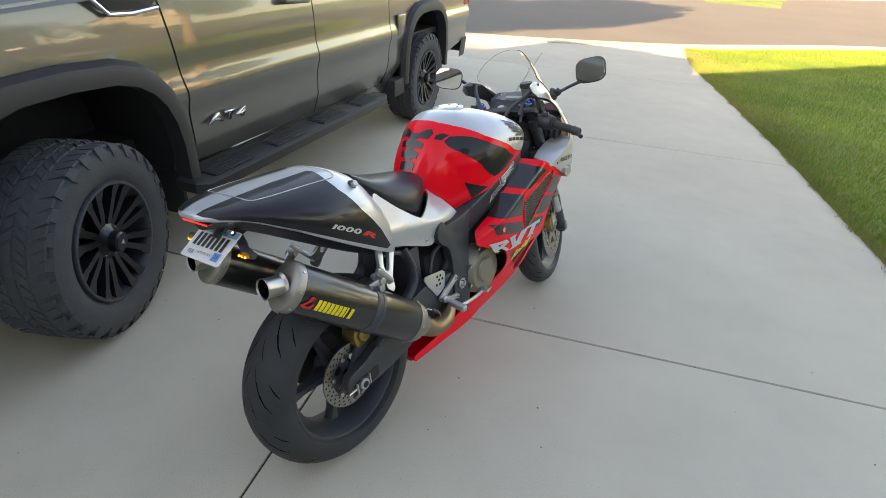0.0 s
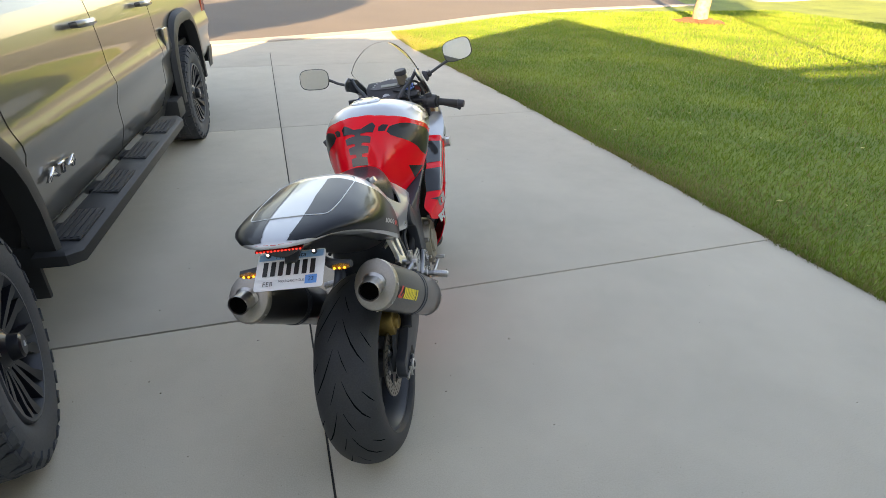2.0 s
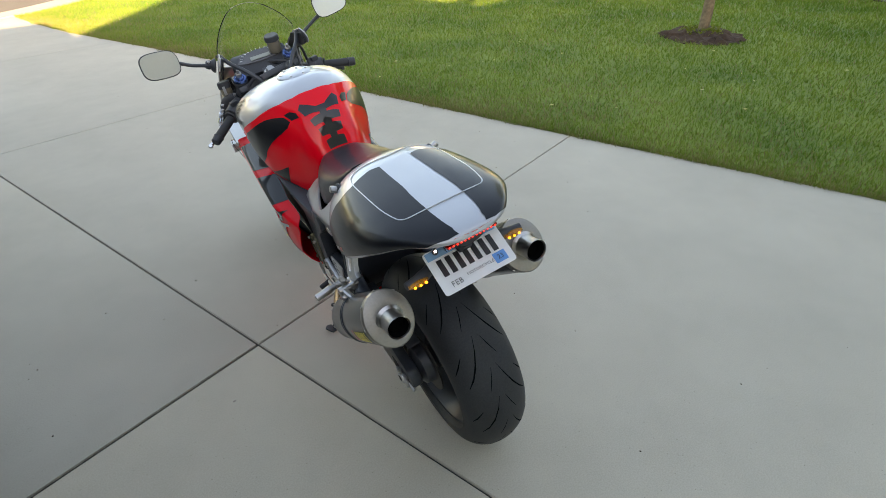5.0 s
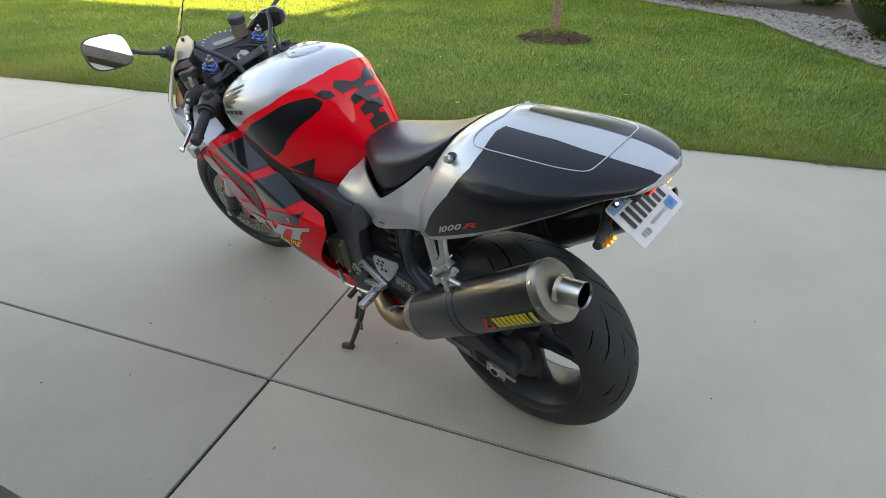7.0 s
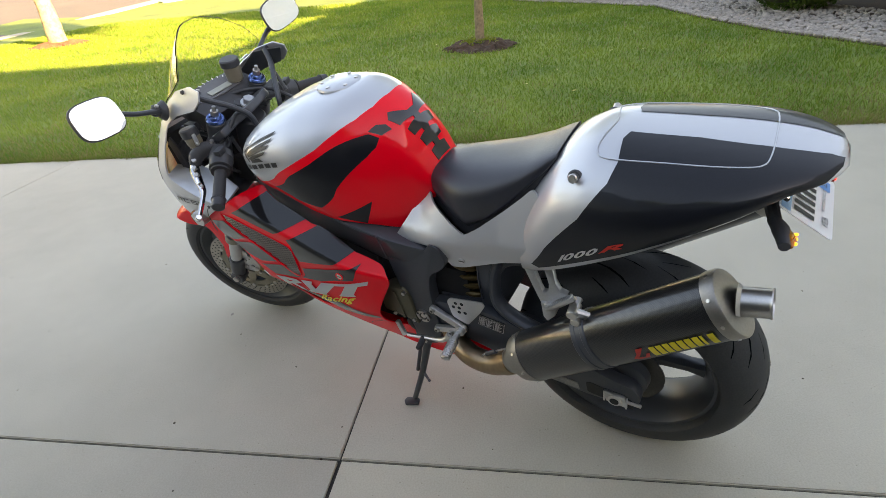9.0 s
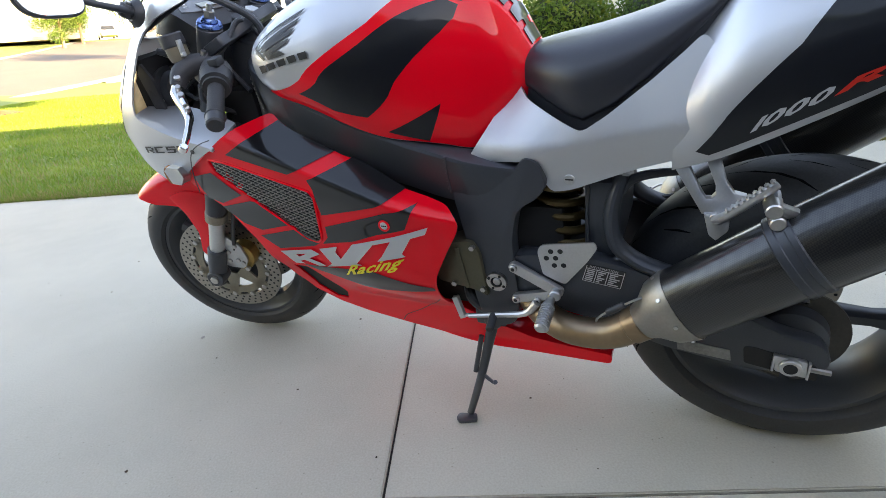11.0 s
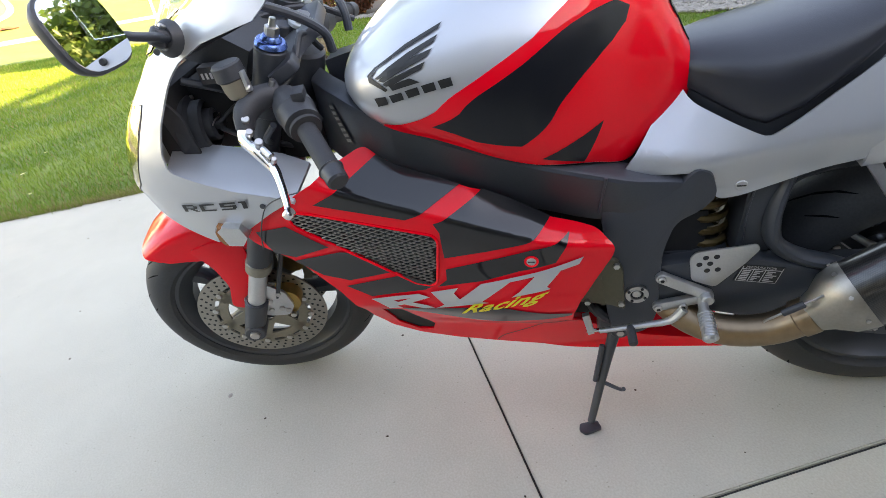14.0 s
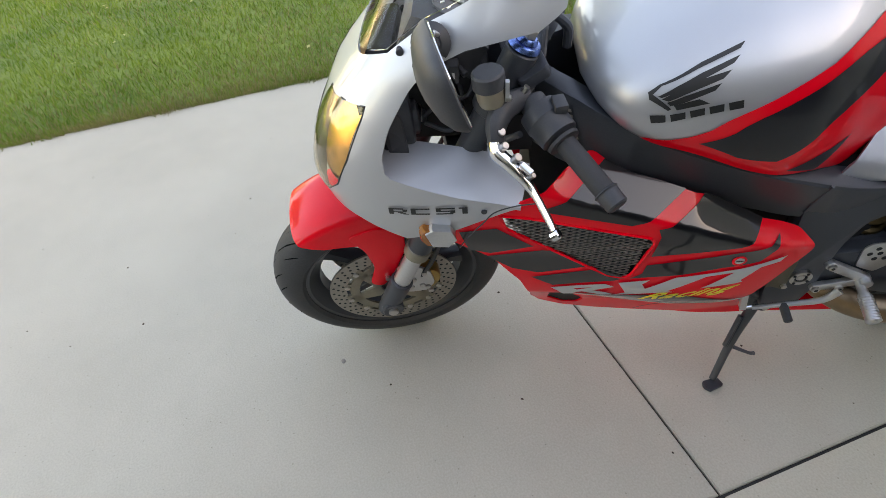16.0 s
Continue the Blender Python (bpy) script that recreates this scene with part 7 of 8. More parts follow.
for s in (-1, 1):
    # mirror: stem, domed housing, glass
    def rr(w, h, y, n=28, sh=0.0):
        r = []
        for k in range(n):
            a = 2 * math.pi * k / n
            r.append(Vector((w * math.copysign(abs(math.cos(a)) ** .60, math.cos(a)) + sh * math.sin(a) * .02, y, h * math.copysign(abs(math.sin(a)) ** .60, math.sin(a)))))
        return r
    mm = (pose(-.352, 1.207, 1.054) @ Matrix.Rotation(radians(12), 4, "Z") @ Matrix.Rotation(radians(7), 4, "Y") @ Matrix.Rotation(radians(-17), 4, "X")) if s < 0 else (pose(.341, 1.225, 1.083) @ Matrix.Rotation(radians(-9), 4, "Z") @ Matrix.Rotation(radians(-10), 4, "Y") @ Matrix.Rotation(radians(-9), 4, "X"))
    mir = part("mirror", move(rings([rr(.066, .0455, 0), rr(.0688, .048, .002), rr(.0688, .048, .006), rr(.062, .043, .016), rr(.046, .032, .026), rr(.018, .013, .033)]), mm), PLASTIC, bike, "black rear-view mirror", 50)
    part("mirror_glass", move(rings([rr(.0655, .045, -.0012), rr(.066, .0455, .001)]), mm), MIRROR, mir)
    stem = [(-.183, 1.237, .990), (-.21, 1.236, 1.0), (-.25, 1.234, 1.014), (-.285, 1.242, 1.031), (-.325, 1.238, 1.048)] if s < 0 else [(.183, 1.245, .992), (.21, 1.25, 1.0), (.24, 1.252, 1.015), (.28, 1.262, 1.032), (.32, 1.268, 1.045)]
    part("mirror_stem", tube(stem, [.0085, .007, .0065, .007, .010], 12, 3), SATIN_BLACK, mir)
    part("mirror_foot", rod((s * .168, 1.242, .984), (s * .184, 1.244, .990), .028, .022, 20, .004), PLASTIC, mir)
    part("foot_knuckle", rod((s * .186, 1.238, 1.004), (s * .196, 1.252, .984), .0135, seg=16, bevel=.003), PLASTIC, mir)
    part("foot_pin", rod((s * .188, 1.231, 1.010), (s * .190, 1.234, 1.006), .0055, seg=12, bevel=.001), STEEL, mir)
    ind = part("front_indicator", rings([[(s * x, y + dy, z + dz) for dy, dz in ((.024, .012), (.010, .021), (-.022, .018), (-.030, -.004), (-.014, -.022), (.014, -.020))] for x, y, z in ((.19, 1.260, .650), (.226, 1.260, .652), (.236, 1.257, .652))]), ALLOY, bike, "silver-bodied front indicator")
    part("indicator_lens", rings([[(s * x, y + dy, z + dz) for dy, dz in ((.012, .010), (.004, .020), (-.010, .018), (-.010, -.020), (.004, -.020), (.012, -.008))] for x, y, z in ((.196, 1.284, .650), (.226, 1.281, .651), (.233, 1.276, .651))]), AMBER_DARK, ind)

# ---------------------------------------------------------------- fork, bars, front end (turned to the left)
def turned(name, bm, material, parent=None, label="", smooth=35):
    return part(name, move(bm, STEER), material, parent or bike, label, smooth)


DOWN = -RAKE


def on_fork(s, z):
    """A point on a fork leg's axis at that height."""
    t = (.955 - z) / -DOWN.z
    return Vector((s * .113, 1.137 + t * DOWN.y, z))


for s in (-1, 1):
    leg = turned("fork_leg", rod(on_fork(s, .95), on_fork(s, .49), .026, .026, 24, .002), SATIN_BLACK, None, "black and chrome telescopic fork leg")
    turned("fork_seal", rod(on_fork(s, .505), on_fork(s, .478), .0285, .0285, 24, .003), BRONZE, leg)
    turned("fork_slider", rod(on_fork(s, .49), on_fork(s, .36), .0205, seg=24), ALLOY, leg)
    turned("fork_foot", rod(on_fork(s, .385), on_fork(s, .262), .027, .024, 20, .004), SATIN_BLACK, leg)
    turned("axle_clamp", rod(on_fork(s, .30) + Vector((s * -.02, .0, -.01)), on_fork(s, .30) + Vector((s * .026, 0, -.01)), .026, seg=20, bevel=.003), SATIN_BLACK, leg)
    turned("axle_end", rod(on_fork(s, .30) + Vector((s * .02, 0, -.01)), on_fork(s, .30) + Vector((s * .033, 0, -.01)), .012, seg=16, bevel=.002), STEEL, leg)
    cap0 = on_fork(s, .952)
    turned("fork_cap", rod(cap0, cap0 - DOWN * .010, .026, .024, 24, .002), BLUE_ALLOY, leg, "blue anodised fork cap")
    turned("cap_ring", rod(cap0 - DOWN * .009, cap0 - DOWN * .018, .017, .015, 20, .002), BLUE_ALLOY, leg)
    turned("preload_nut", rod(cap0 - DOWN * .017, cap0 - DOWN * .032, .0115, .0115, 6, .001), STEEL, leg)
    turned("adjuster", rod(cap0 - DOWN * .031, cap0 - DOWN * .045, .006, .005, 12), STEEL, leg)
    # caliper
    cal = turned("brake_caliper", plate([(.0, .0), (-.03, .045), (-.075, .035), (-.085, -.01), (-.05, -.05), (-.012, -.04)], s * .05 if s > 0 else -.10, s * .10 if s > 0 else -.05, .008, .02), GOLD, None, "gold brake caliper")
    cal.data.transform(STEER @ Matrix.Translation(on_fork(s, .34) - Vector((s * .113, 0, 0)) + Vector((0, -.028, .0))) @ STEER.inverted())
    for k in range(3):
        q = on_fork(s, .34) + Vector((s * -.010, -.045 - .018 * k, .025 - .03 * k))
        turned("caliper_bolt", rod(q, q + Vector((s * .010, 0, 0)), .007, seg=12, bevel=.001), STEEL, cal)
    q0 = on_fork(s, .40)
    turned("caliper_bracket", plate([(q0.y + .012, .425), (q0.y - .030, .418), (q0.y - .060, .385), (q0.y - .066, .335), (q0.y - .045, .305), (q0.y + .0, .312), (q0.y + .03, .335)], s * .104 - .004, s * .104 + .004, .002, .01), ALLOY, cal)
    for y, z in ((-.045, .385), (-.048, .325), (-.012, .400), (-.010, .335)):
        turned("bracket_bolt", rod((s * .106, q0.y + y, z), (s * .113, q0.y + y, z), .0065, seg=12, bevel=.001), STEEL, cal)
    turned("brake_hose", tube([on_fork(s, .37) + Vector((s * -.01, -.05, 0)), on_fork(s, .45) + Vector((s * .0, -.05, 0)), on_fork(s, .60) + Vector((s * -.03, -.045, 0)), on_fork(s, .78) + Vector((s * -.06, -.04, 0))], .0055, 8, 5), PLASTIC, cal)
    # handlebar
    A, B = Vector((s * .13, 1.143, .886)), Vector((s * .327, 1.057, .829))
    d = (B - A)
    bar = turned("handlebar", rod(A - d * .15, B, .011, seg=16), SATIN_BLACK, None, "clip-on handlebar with rubber grip")
    turned("grip", tube([A + d * .45, A + d * .46, A + d * .485, A + d * .49, A + d * .90, A + d * .92], [.018, .026, .0255, .0160, .0160, .015], 20), GRIP, bar)
    turned("bar_end", rod(A + d * .91, A + d * 1.04, .0175, .0165, 20, .003), PLASTIC, bar)
    turned("end_ring", rod(A + d * .905, A + d * .925, .0195, seg=20, bevel=.002), PLASTIC, bar)
    turned("switch_pod", tube([A + d * .17, A + d * .185, A + d * .29, A + d * .30, A + d * .43, A + d * .45], [.022, .031, .033, .0315, .030, .020], 20), PLASTIC, bar)
    turned("switch", move(box(-.014, .014, -.01, .01, -.006, .010, .003), Matrix.Translation(A + d * .30 + Vector((0, -.014, .030)))), PLASTIC, bar)
    turned("clamp", rod(on_fork(s, .885), on_fork(s, .845), .034, seg=24, bevel=.003), SATIN_BLACK, bar)
    if s > 0:
        turned("lever_perch", tube([A + d * .02 + Vector((0, .0, 0)), A + d * .06 + Vector((0, .03, -.002)), A + d * .22 + Vector((s * .0, .05, -.006))], [.016, .017, .012], 12, 3), PLASTIC, bar)
        lv = [A + d * .12 + Vector((0, .045, -.005)), A + d * .30 + Vector((0, .062, -.010)), A + d * .42 + Vector((0, .064, -.016)), A + d * .75 + Vector((0, .072, -.028)), A + d * .95 + Vector((0, .084, -.040))]
        lever = turned("lever", tube(lv, [.010, .010, .0065, .0065, .005], 12, 4, 1.3), PLASTIC, bar, "black hand lever")
        turned("lever_tip", rod(lv[-1] + Vector((0, -.006, 0)), lv[-1] + Vector((0, .006, 0)), .009, seg=16, bevel=.002), PLASTIC, lever)
        for k in (.16, .30):
            turned("lever_pivot", rod(A + d * k + Vector((0, .053, .0)), A + d * k + Vector((0, .053, .013)), .0065, seg=12, bevel=.001), STEEL, lever)
    else:
        part("lever_perch", tube([(-.150, 1.110, .878), (-.172, 1.140, .878), (-.196, 1.156, .866), (-.213, 1.157, .846)], [.014, .017, .016, .012], 12, 3, 1.25), PLASTIC, bar)
        part("perch_clamp", rod((-.152, 1.104, .872), (-.172, 1.090, .864), .021, seg=20, bevel=.003), PLASTIC, bar)
        part("clamp_bolt", rod((-.160, 1.116, .892), (-.160, 1.110, .902), .005, seg=8), STEEL, bar)
        lever = part("lever", tube([(-.208, 1.160, .852), (-.221, 1.157, .833), (-.236, 1.137, .820), (-.252, 1.112, .797), (-.268, 1.100, .786), (-.298, 1.084, .770), (-.320, 1.074, .759)], [.009, .0125, .0115, .0085, .0065, .006, .005], 12, 4, 1.25), CHROME, bar, "polished adjustable hand lever")
        part("lever_tip", rod((-.322, 1.079, .753), (-.322, 1.068, .763), .0085, seg=16, bevel=.002), CHROME, lever)
        for x, y, z, r in ((-.210, 1.153, .858, .0065), (-.222, 1.148, .842, .006), (-.236, 1.130, .831, .0065), (-.250, 1.108, .807, .0045)):
            part("lever_pivot", rod((x, y, z), (x - .004, y - .005, z + .008), r, seg=12, bevel=.001), STEEL, lever)
        part("lever_adjuster", rod((-.243, 1.122, .828), (-.254, 1.106, .818), .006, seg=10, bevel=.001), CHROME, lever)
# master cylinders and fluid pots
ml = part("clutch_reservoir", lathe([(0, 0), (.010, 0), (.019, .006), (.0215, .016), (.0215, .036), (0, .036)], 24, Matrix.Translation((-.177, 1.160, .884)) @ Matrix.Rotation(radians(-8), 4, "X") @ Matrix.Rotation(radians(-90), 4, "Y")), RESERVOIR, bike, "small clutch fluid reservoir")
part("reservoir_cap", rod((-.177, 1.165, .916), (-.177, 1.168, .942), .0245, .0235, 24, .003), PLASTIC, ml)
part("reservoir_clip", box(-.190, -.180, 1.137, 1.143, .898, .930, .001), ALLOY, ml)
part("reservoir_screw", rod((-.186, 1.142, .902), (-.187, 1.134, .903), .005, seg=10, bevel=.001), STEEL, ml)
part("reservoir_bracket", tube([(-.172, 1.155, .886), (-.170, 1.145, .874), (-.174, 1.138, .868)], .006, 8, 2), PLASTIC, ml)
part("indicator_wire", tube([(-.242, 1.095, .742), (-.238, 1.130, .732), (-.236, 1.162, .716), (-.236, 1.180, .692), (-.225, 1.205, .648), (-.212, 1.225, .600)], .0012, 6, 5), PLASTIC, bike, "thin loose wire")
mr = part("brake_reservoir", rod((.068, 1.212, .972), (.066, 1.206, 1.018), .024, .026, 24, .003), RESERVOIR, bike, "cream brake fluid reservoir")
part("reservoir_cap", rod((.066, 1.206, 1.016), (.065, 1.204, 1.038), .029, .028, 24, .003), PLASTIC, mr)
part("reservoir_hose", tube([(.068, 1.212, .972), (.09, 1.20, .94), (.14, 1.17, .90)], .006, 8, 4), PLASTIC, mr)
# top clamp
tc = turned("top_clamp", plate([(-.05, -.03), (.05, -.03), (.09, .012), (.145, .01), (.15, .06), (.085, .065), (-.085, .065), (-.15, .06), (-.145, .01), (-.09, .012)], -.011, .011, .004, .012), SATIN_BLACK, None, "satin black top fork clamp")
tc.data.transform(STEER @ Matrix.Translation((0, 1.095, .932)) @ Matrix.Rotation(radians(-24.5), 4, "X") @ Matrix(((0, 1, 0, 0), (0, 0, 1, 0), (1, 0, 0, 0), (0, 0, 0, 1))) @ STEER.inverted())
turned("stem_nut", rod(HEAD + RAKE * -.004, HEAD + RAKE * .012, .018, .0165, 6, .002), STEEL, tc)
turned("stem_washer", rod(HEAD + RAKE * -.01, HEAD + RAKE * -.002, .024, seg=24, bevel=.001), ALLOY, tc)
turned("ignition_lock", rod(HEAD + Vector((0, .045, -.03)), HEAD + Vector((0, .033, .0)), .018, .017, 20, .002), PLASTIC, tc)
low = turned("lower_clamp", box(-.15, .15, 1.17, 1.26, .70, .735, .012), SATIN_BLACK, bike)
for k, q in enumerate(([(-.12, 1.20, .90), (-.06, 1.24, .93), (.02, 1.19, .95), (.09, 1.12, .94), (.12, 1.05, .90)], [(.10, 1.16, .88), (.04, 1.22, .90), (-.05, 1.18, .86), (-.10, 1.08, .80)], [(-.165, 1.13, .86), (-.12, 1.09, .90), (-.07, 1.08, .94), (-.03, 1.07, .90)], [(-.19, 1.12, .84), (-.16, 1.16, .80), (-.10, 1.17, .76), (-.06, 1.12, .72)], [(.17, 1.17, .90), (.15, 1.14, .98), (.12, 1.10, .99), (.11, 1.06, .93)])):
    part("control_cable", tube(q, .0055, 8, 6), PLASTIC, bike)
part("ecu_box", box(-.09, .09, 1.09, 1.18, .72, .80, .01), DARK, bike)


# front mudguard: wraps the tyre, with a stay down each fork leg
GUARD_DROP = [(-.55, .03), (-.2, .06), (0, .078), (.2, .072), (.4, .05), (.55, .026), (.63, .008)]


def guard(u, v):
    """Over the tyre and down both sides: u across, v round the wheel."""
    k = min(1, abs(u) / .55)
    x = .085 * math.sin(k * math.pi / 2) ** .85
    r = .318 - .026 * (1 - math.cos(k * math.pi / 2)) ** 1.3
    if abs(u) > .55:
        t = (abs(u) - .55) / .45
        x += .004 * t
        r -= ramp(v, GUARD_DROP) * t
    return (math.copysign(x, u), 1.42 + r * math.sin(v), .294 + r * math.cos(v))


mg = turned("front_mudguard", sheet([(-1, -.55), (1, -.55), (1, .50), (.85, .56), (.45, .61), (0, .625), (-.45, .61), (-.85, .56), (-1, .50)], guard, .09, .06, 0, .003), RED, None, "gloss red front mudguard", 60)
for s in (-1, 1):
    turned("mudguard_leg", plate([(1.49, .545), (1.462, .488), (1.452, .42), (1.475, .352), (1.445, .335), (1.405, .40), (1.375, .47), (1.37, .545), (1.43, .56)], s * .088 - .003, s * .088 + .003, .002, .015), RED, mg)
    turned("mudguard_bolt", rod((s * .085, 1.43, .37), (s * .097, 1.43, .37), .007, seg=12), STEEL, mg)

# ---------------------------------------------------------------- exhausts
def oval(c, d, w, h, n=36):
    d = d.normalized()
    up = (Vector((0, 0, 1)) - d * d.z).normalized()
    sd = d.cross(up)
    return [c + sd * w * math.cos(a) + up * h * math.sin(a) for a in (2 * math.pi * k / n for k in range(n))]


def exhaust(s):
    A, B = Vector((s * .203, .205, .428)), (Vector((-.187, -.206, .743)) if s < 0 else Vector((.175, -.216, .756)))
    d = B - A
    ex = part("exhaust_silencer", rings([oval(A + d * t, d, w, h) for t, w, h in ((.03, .053, .064), (.05, .056, .067), (.5, .058, .069), (.93, .056, .067), (.955, .054, .065))]), CARBON, bike, "carbon-fibre oval exhaust silencer")
    part("front_cap", rings([oval(A + d * t, d, w, h) for t, w, h in ((-.10, .030, .033), (-.06, .036, .042), (-.01, .052, .062), (.045, .0575, .0685), (.06, .0575, .0685))]), MATTE_STEEL, ex, "brushed steel end cap")
    part("rear_cap", rings([oval(A + d * t, d, w, h) for t, w, h in ((.945, .0575, .0685), (.984, .0575, .0685), (.991, .055, .066), (.997, .045, .055), (1.0, .034, .034))]), MATTE_STEEL, ex, "brushed steel end cap")
    T0 = A + d * 1.004
    T1 = T0 + Vector((0, -.046, .010))
    tip = Vector((0, -1, .18))
    vs = [oval(T0, tip, .033, .033, 28), oval(T0 + tip * .006, tip, .0265, .0265, 28), oval(T1, tip, .0258, .0258, 28), oval(T1 + tip * .004, tip, .0275, .0275, 28), oval(T1 + tip * .006, tip, .0268, .0268, 28), oval(T1, tip, .0238, .0238, 28), oval(T0, tip, .0238, .0238, 28)]
    part("tail_pipe", rings(vs, caps=False), STEEL, ex)
    # Near-black sleeve and disc paint the shade inside the pipe.
    part("pipe_bore", rings([oval(T0, tip, .0236, .0236, 28), oval(T1 + tip * .002, tip, .0236, .0236, 28)], caps=False), DEEP_SHADE, ex, "bore wall painted black for its inner shade")
    part("pipe_inside", rings([oval(T0 + tip * .018, tip, .0242, .0242, 28), oval(T0 + tip * .021, tip, .0242, .0242, 28)]), DEEP_SHADE, ex)
    for t in (.035, .965):
        for k in range(8):
            p = oval(A + d * t, d, .0578, .0688, 8)[k]
            n = (p - (A + d * t)).normalized()
            part("rivet", rod(p - n * .001, p + n * .0015, .0035, seg=8), STEEL, ex)
    strap = part("strap", rings([oval(A + d * t, d, w, h) for t, w, h in ((.385, .0585, .0695), (.389, .0602, .0712), (.407, .0602, .0712), (.410, .0588, .0698), (.432, .0588, .0698), (.435, .0602, .0712), (.450, .0602, .0712), (.454, .0585, .0695))]), SATIN_BLACK, ex, "satin black silencer strap")
    part("strap_bracket", tube([A + d * .42 + Vector((0, 0, .06)), Vector((s * .212, .076, .640)), Vector((s * .18, .078, .648))], [.008, .012, .010], 10), ALLOY, strap)
    part("strap_bolt", rod((s * .19, .079, .641), (s * .226, .078, .641), .013, .012, 16, .002), STEEL, strap)
    part("strap_bolt", rod((s * .20, .072, .622), (s * .226, .071, .622), .012, .011, 16, .002), STEEL, strap)
    pipe = part("link_pipe", tube([(s * .10, .50, .375), (s * .15, .445, .345), (s * .185, .38, .338), (s * .20, .30, .355), (s * .204, .235, .405)], [.028, .029, .030, .030, .032], 20, 5), TITANIUM, bike, "heat-tinted exhaust link pipe")
    part("pipe_collar", rod((s * .2025, .262, .382), (s * .204, .240, .400), .0345, seg=20, bevel=.002), TITANIUM, pipe)
    part("exhaust_spring", tube([(s * .216, .322, .392), (s * .222, .318, .405), (s * .226, .303, .423), (s * .226, .268, .450), (s * .224, .252, .460), (s * .214, .234, .462)], .0022, 8, 4), STEEL, pipe, "bright wire spring hooks")
    part("spring_sleeve", rod((s * .226, .302, .4235), (s * .226, .272, .4465), .0062, seg=12, bevel=.001), PLASTIC, pipe)
    # badge: red mark and yellow bars, laid on the outer face

    def lay(a, b):
        t = (.585 + a / d.length) if s < 0 else (.94 - a / d.length)
        c = A + d * t
        dn = d.normalized()
        up = (Vector((0, 0, 1)) - dn * dn.z).normalized()
        sd = dn.cross(up)
        if sd.x * s < 0:
            sd = -sd
        f = max(-1, min(1, b / .069))
        return c + up * .0692 * math.sin(f) * 1.0 + sd * (.0585 * math.cos(f) + .0012)
    o = -.030

    def patch(pts, mat, name):
        bm = bmesh.new()
        q = [bm.verts.new((x, y + o, 0)) for x, y in pts]
        bm.faces.new(q)
        bmesh.ops.triangulate(bm, faces=bm.faces[:])
        for k in range(1, 12):
            bmesh.ops.bisect_plane(bm, geom=bm.verts[:] + bm.edges[:] + bm.faces[:], plane_co=(0, o + k * .004 - .012, 0), plane_no=(0, 1, 0))
        for v in bm.verts:
            v.co = lay(v.co.x * 1.1, v.co.y * 1.2)
        part(name, bm, mat, ex, "", 0)
    patch([(0, .004), (.014, .016), (.020, .028), (.034, .028), (.024, .017), (.012, .006), (.024, .004), (.032, .013), (.038, .013), (.030, -.001), (.008, -.001)], DECAL_RED, "emblem")
    for k in range(9):
        x0 = .042 + k * .0132
        w = .0105 if k != 7 else .005
        patch([(x0, .0), (x0 + w, .0), (x0 + w + .002, .026), (x0 + .002, .026)], DECAL_YELLOW, "emblem_bar")
    return ex


for s in (-1, 1):
    exhaust(s)

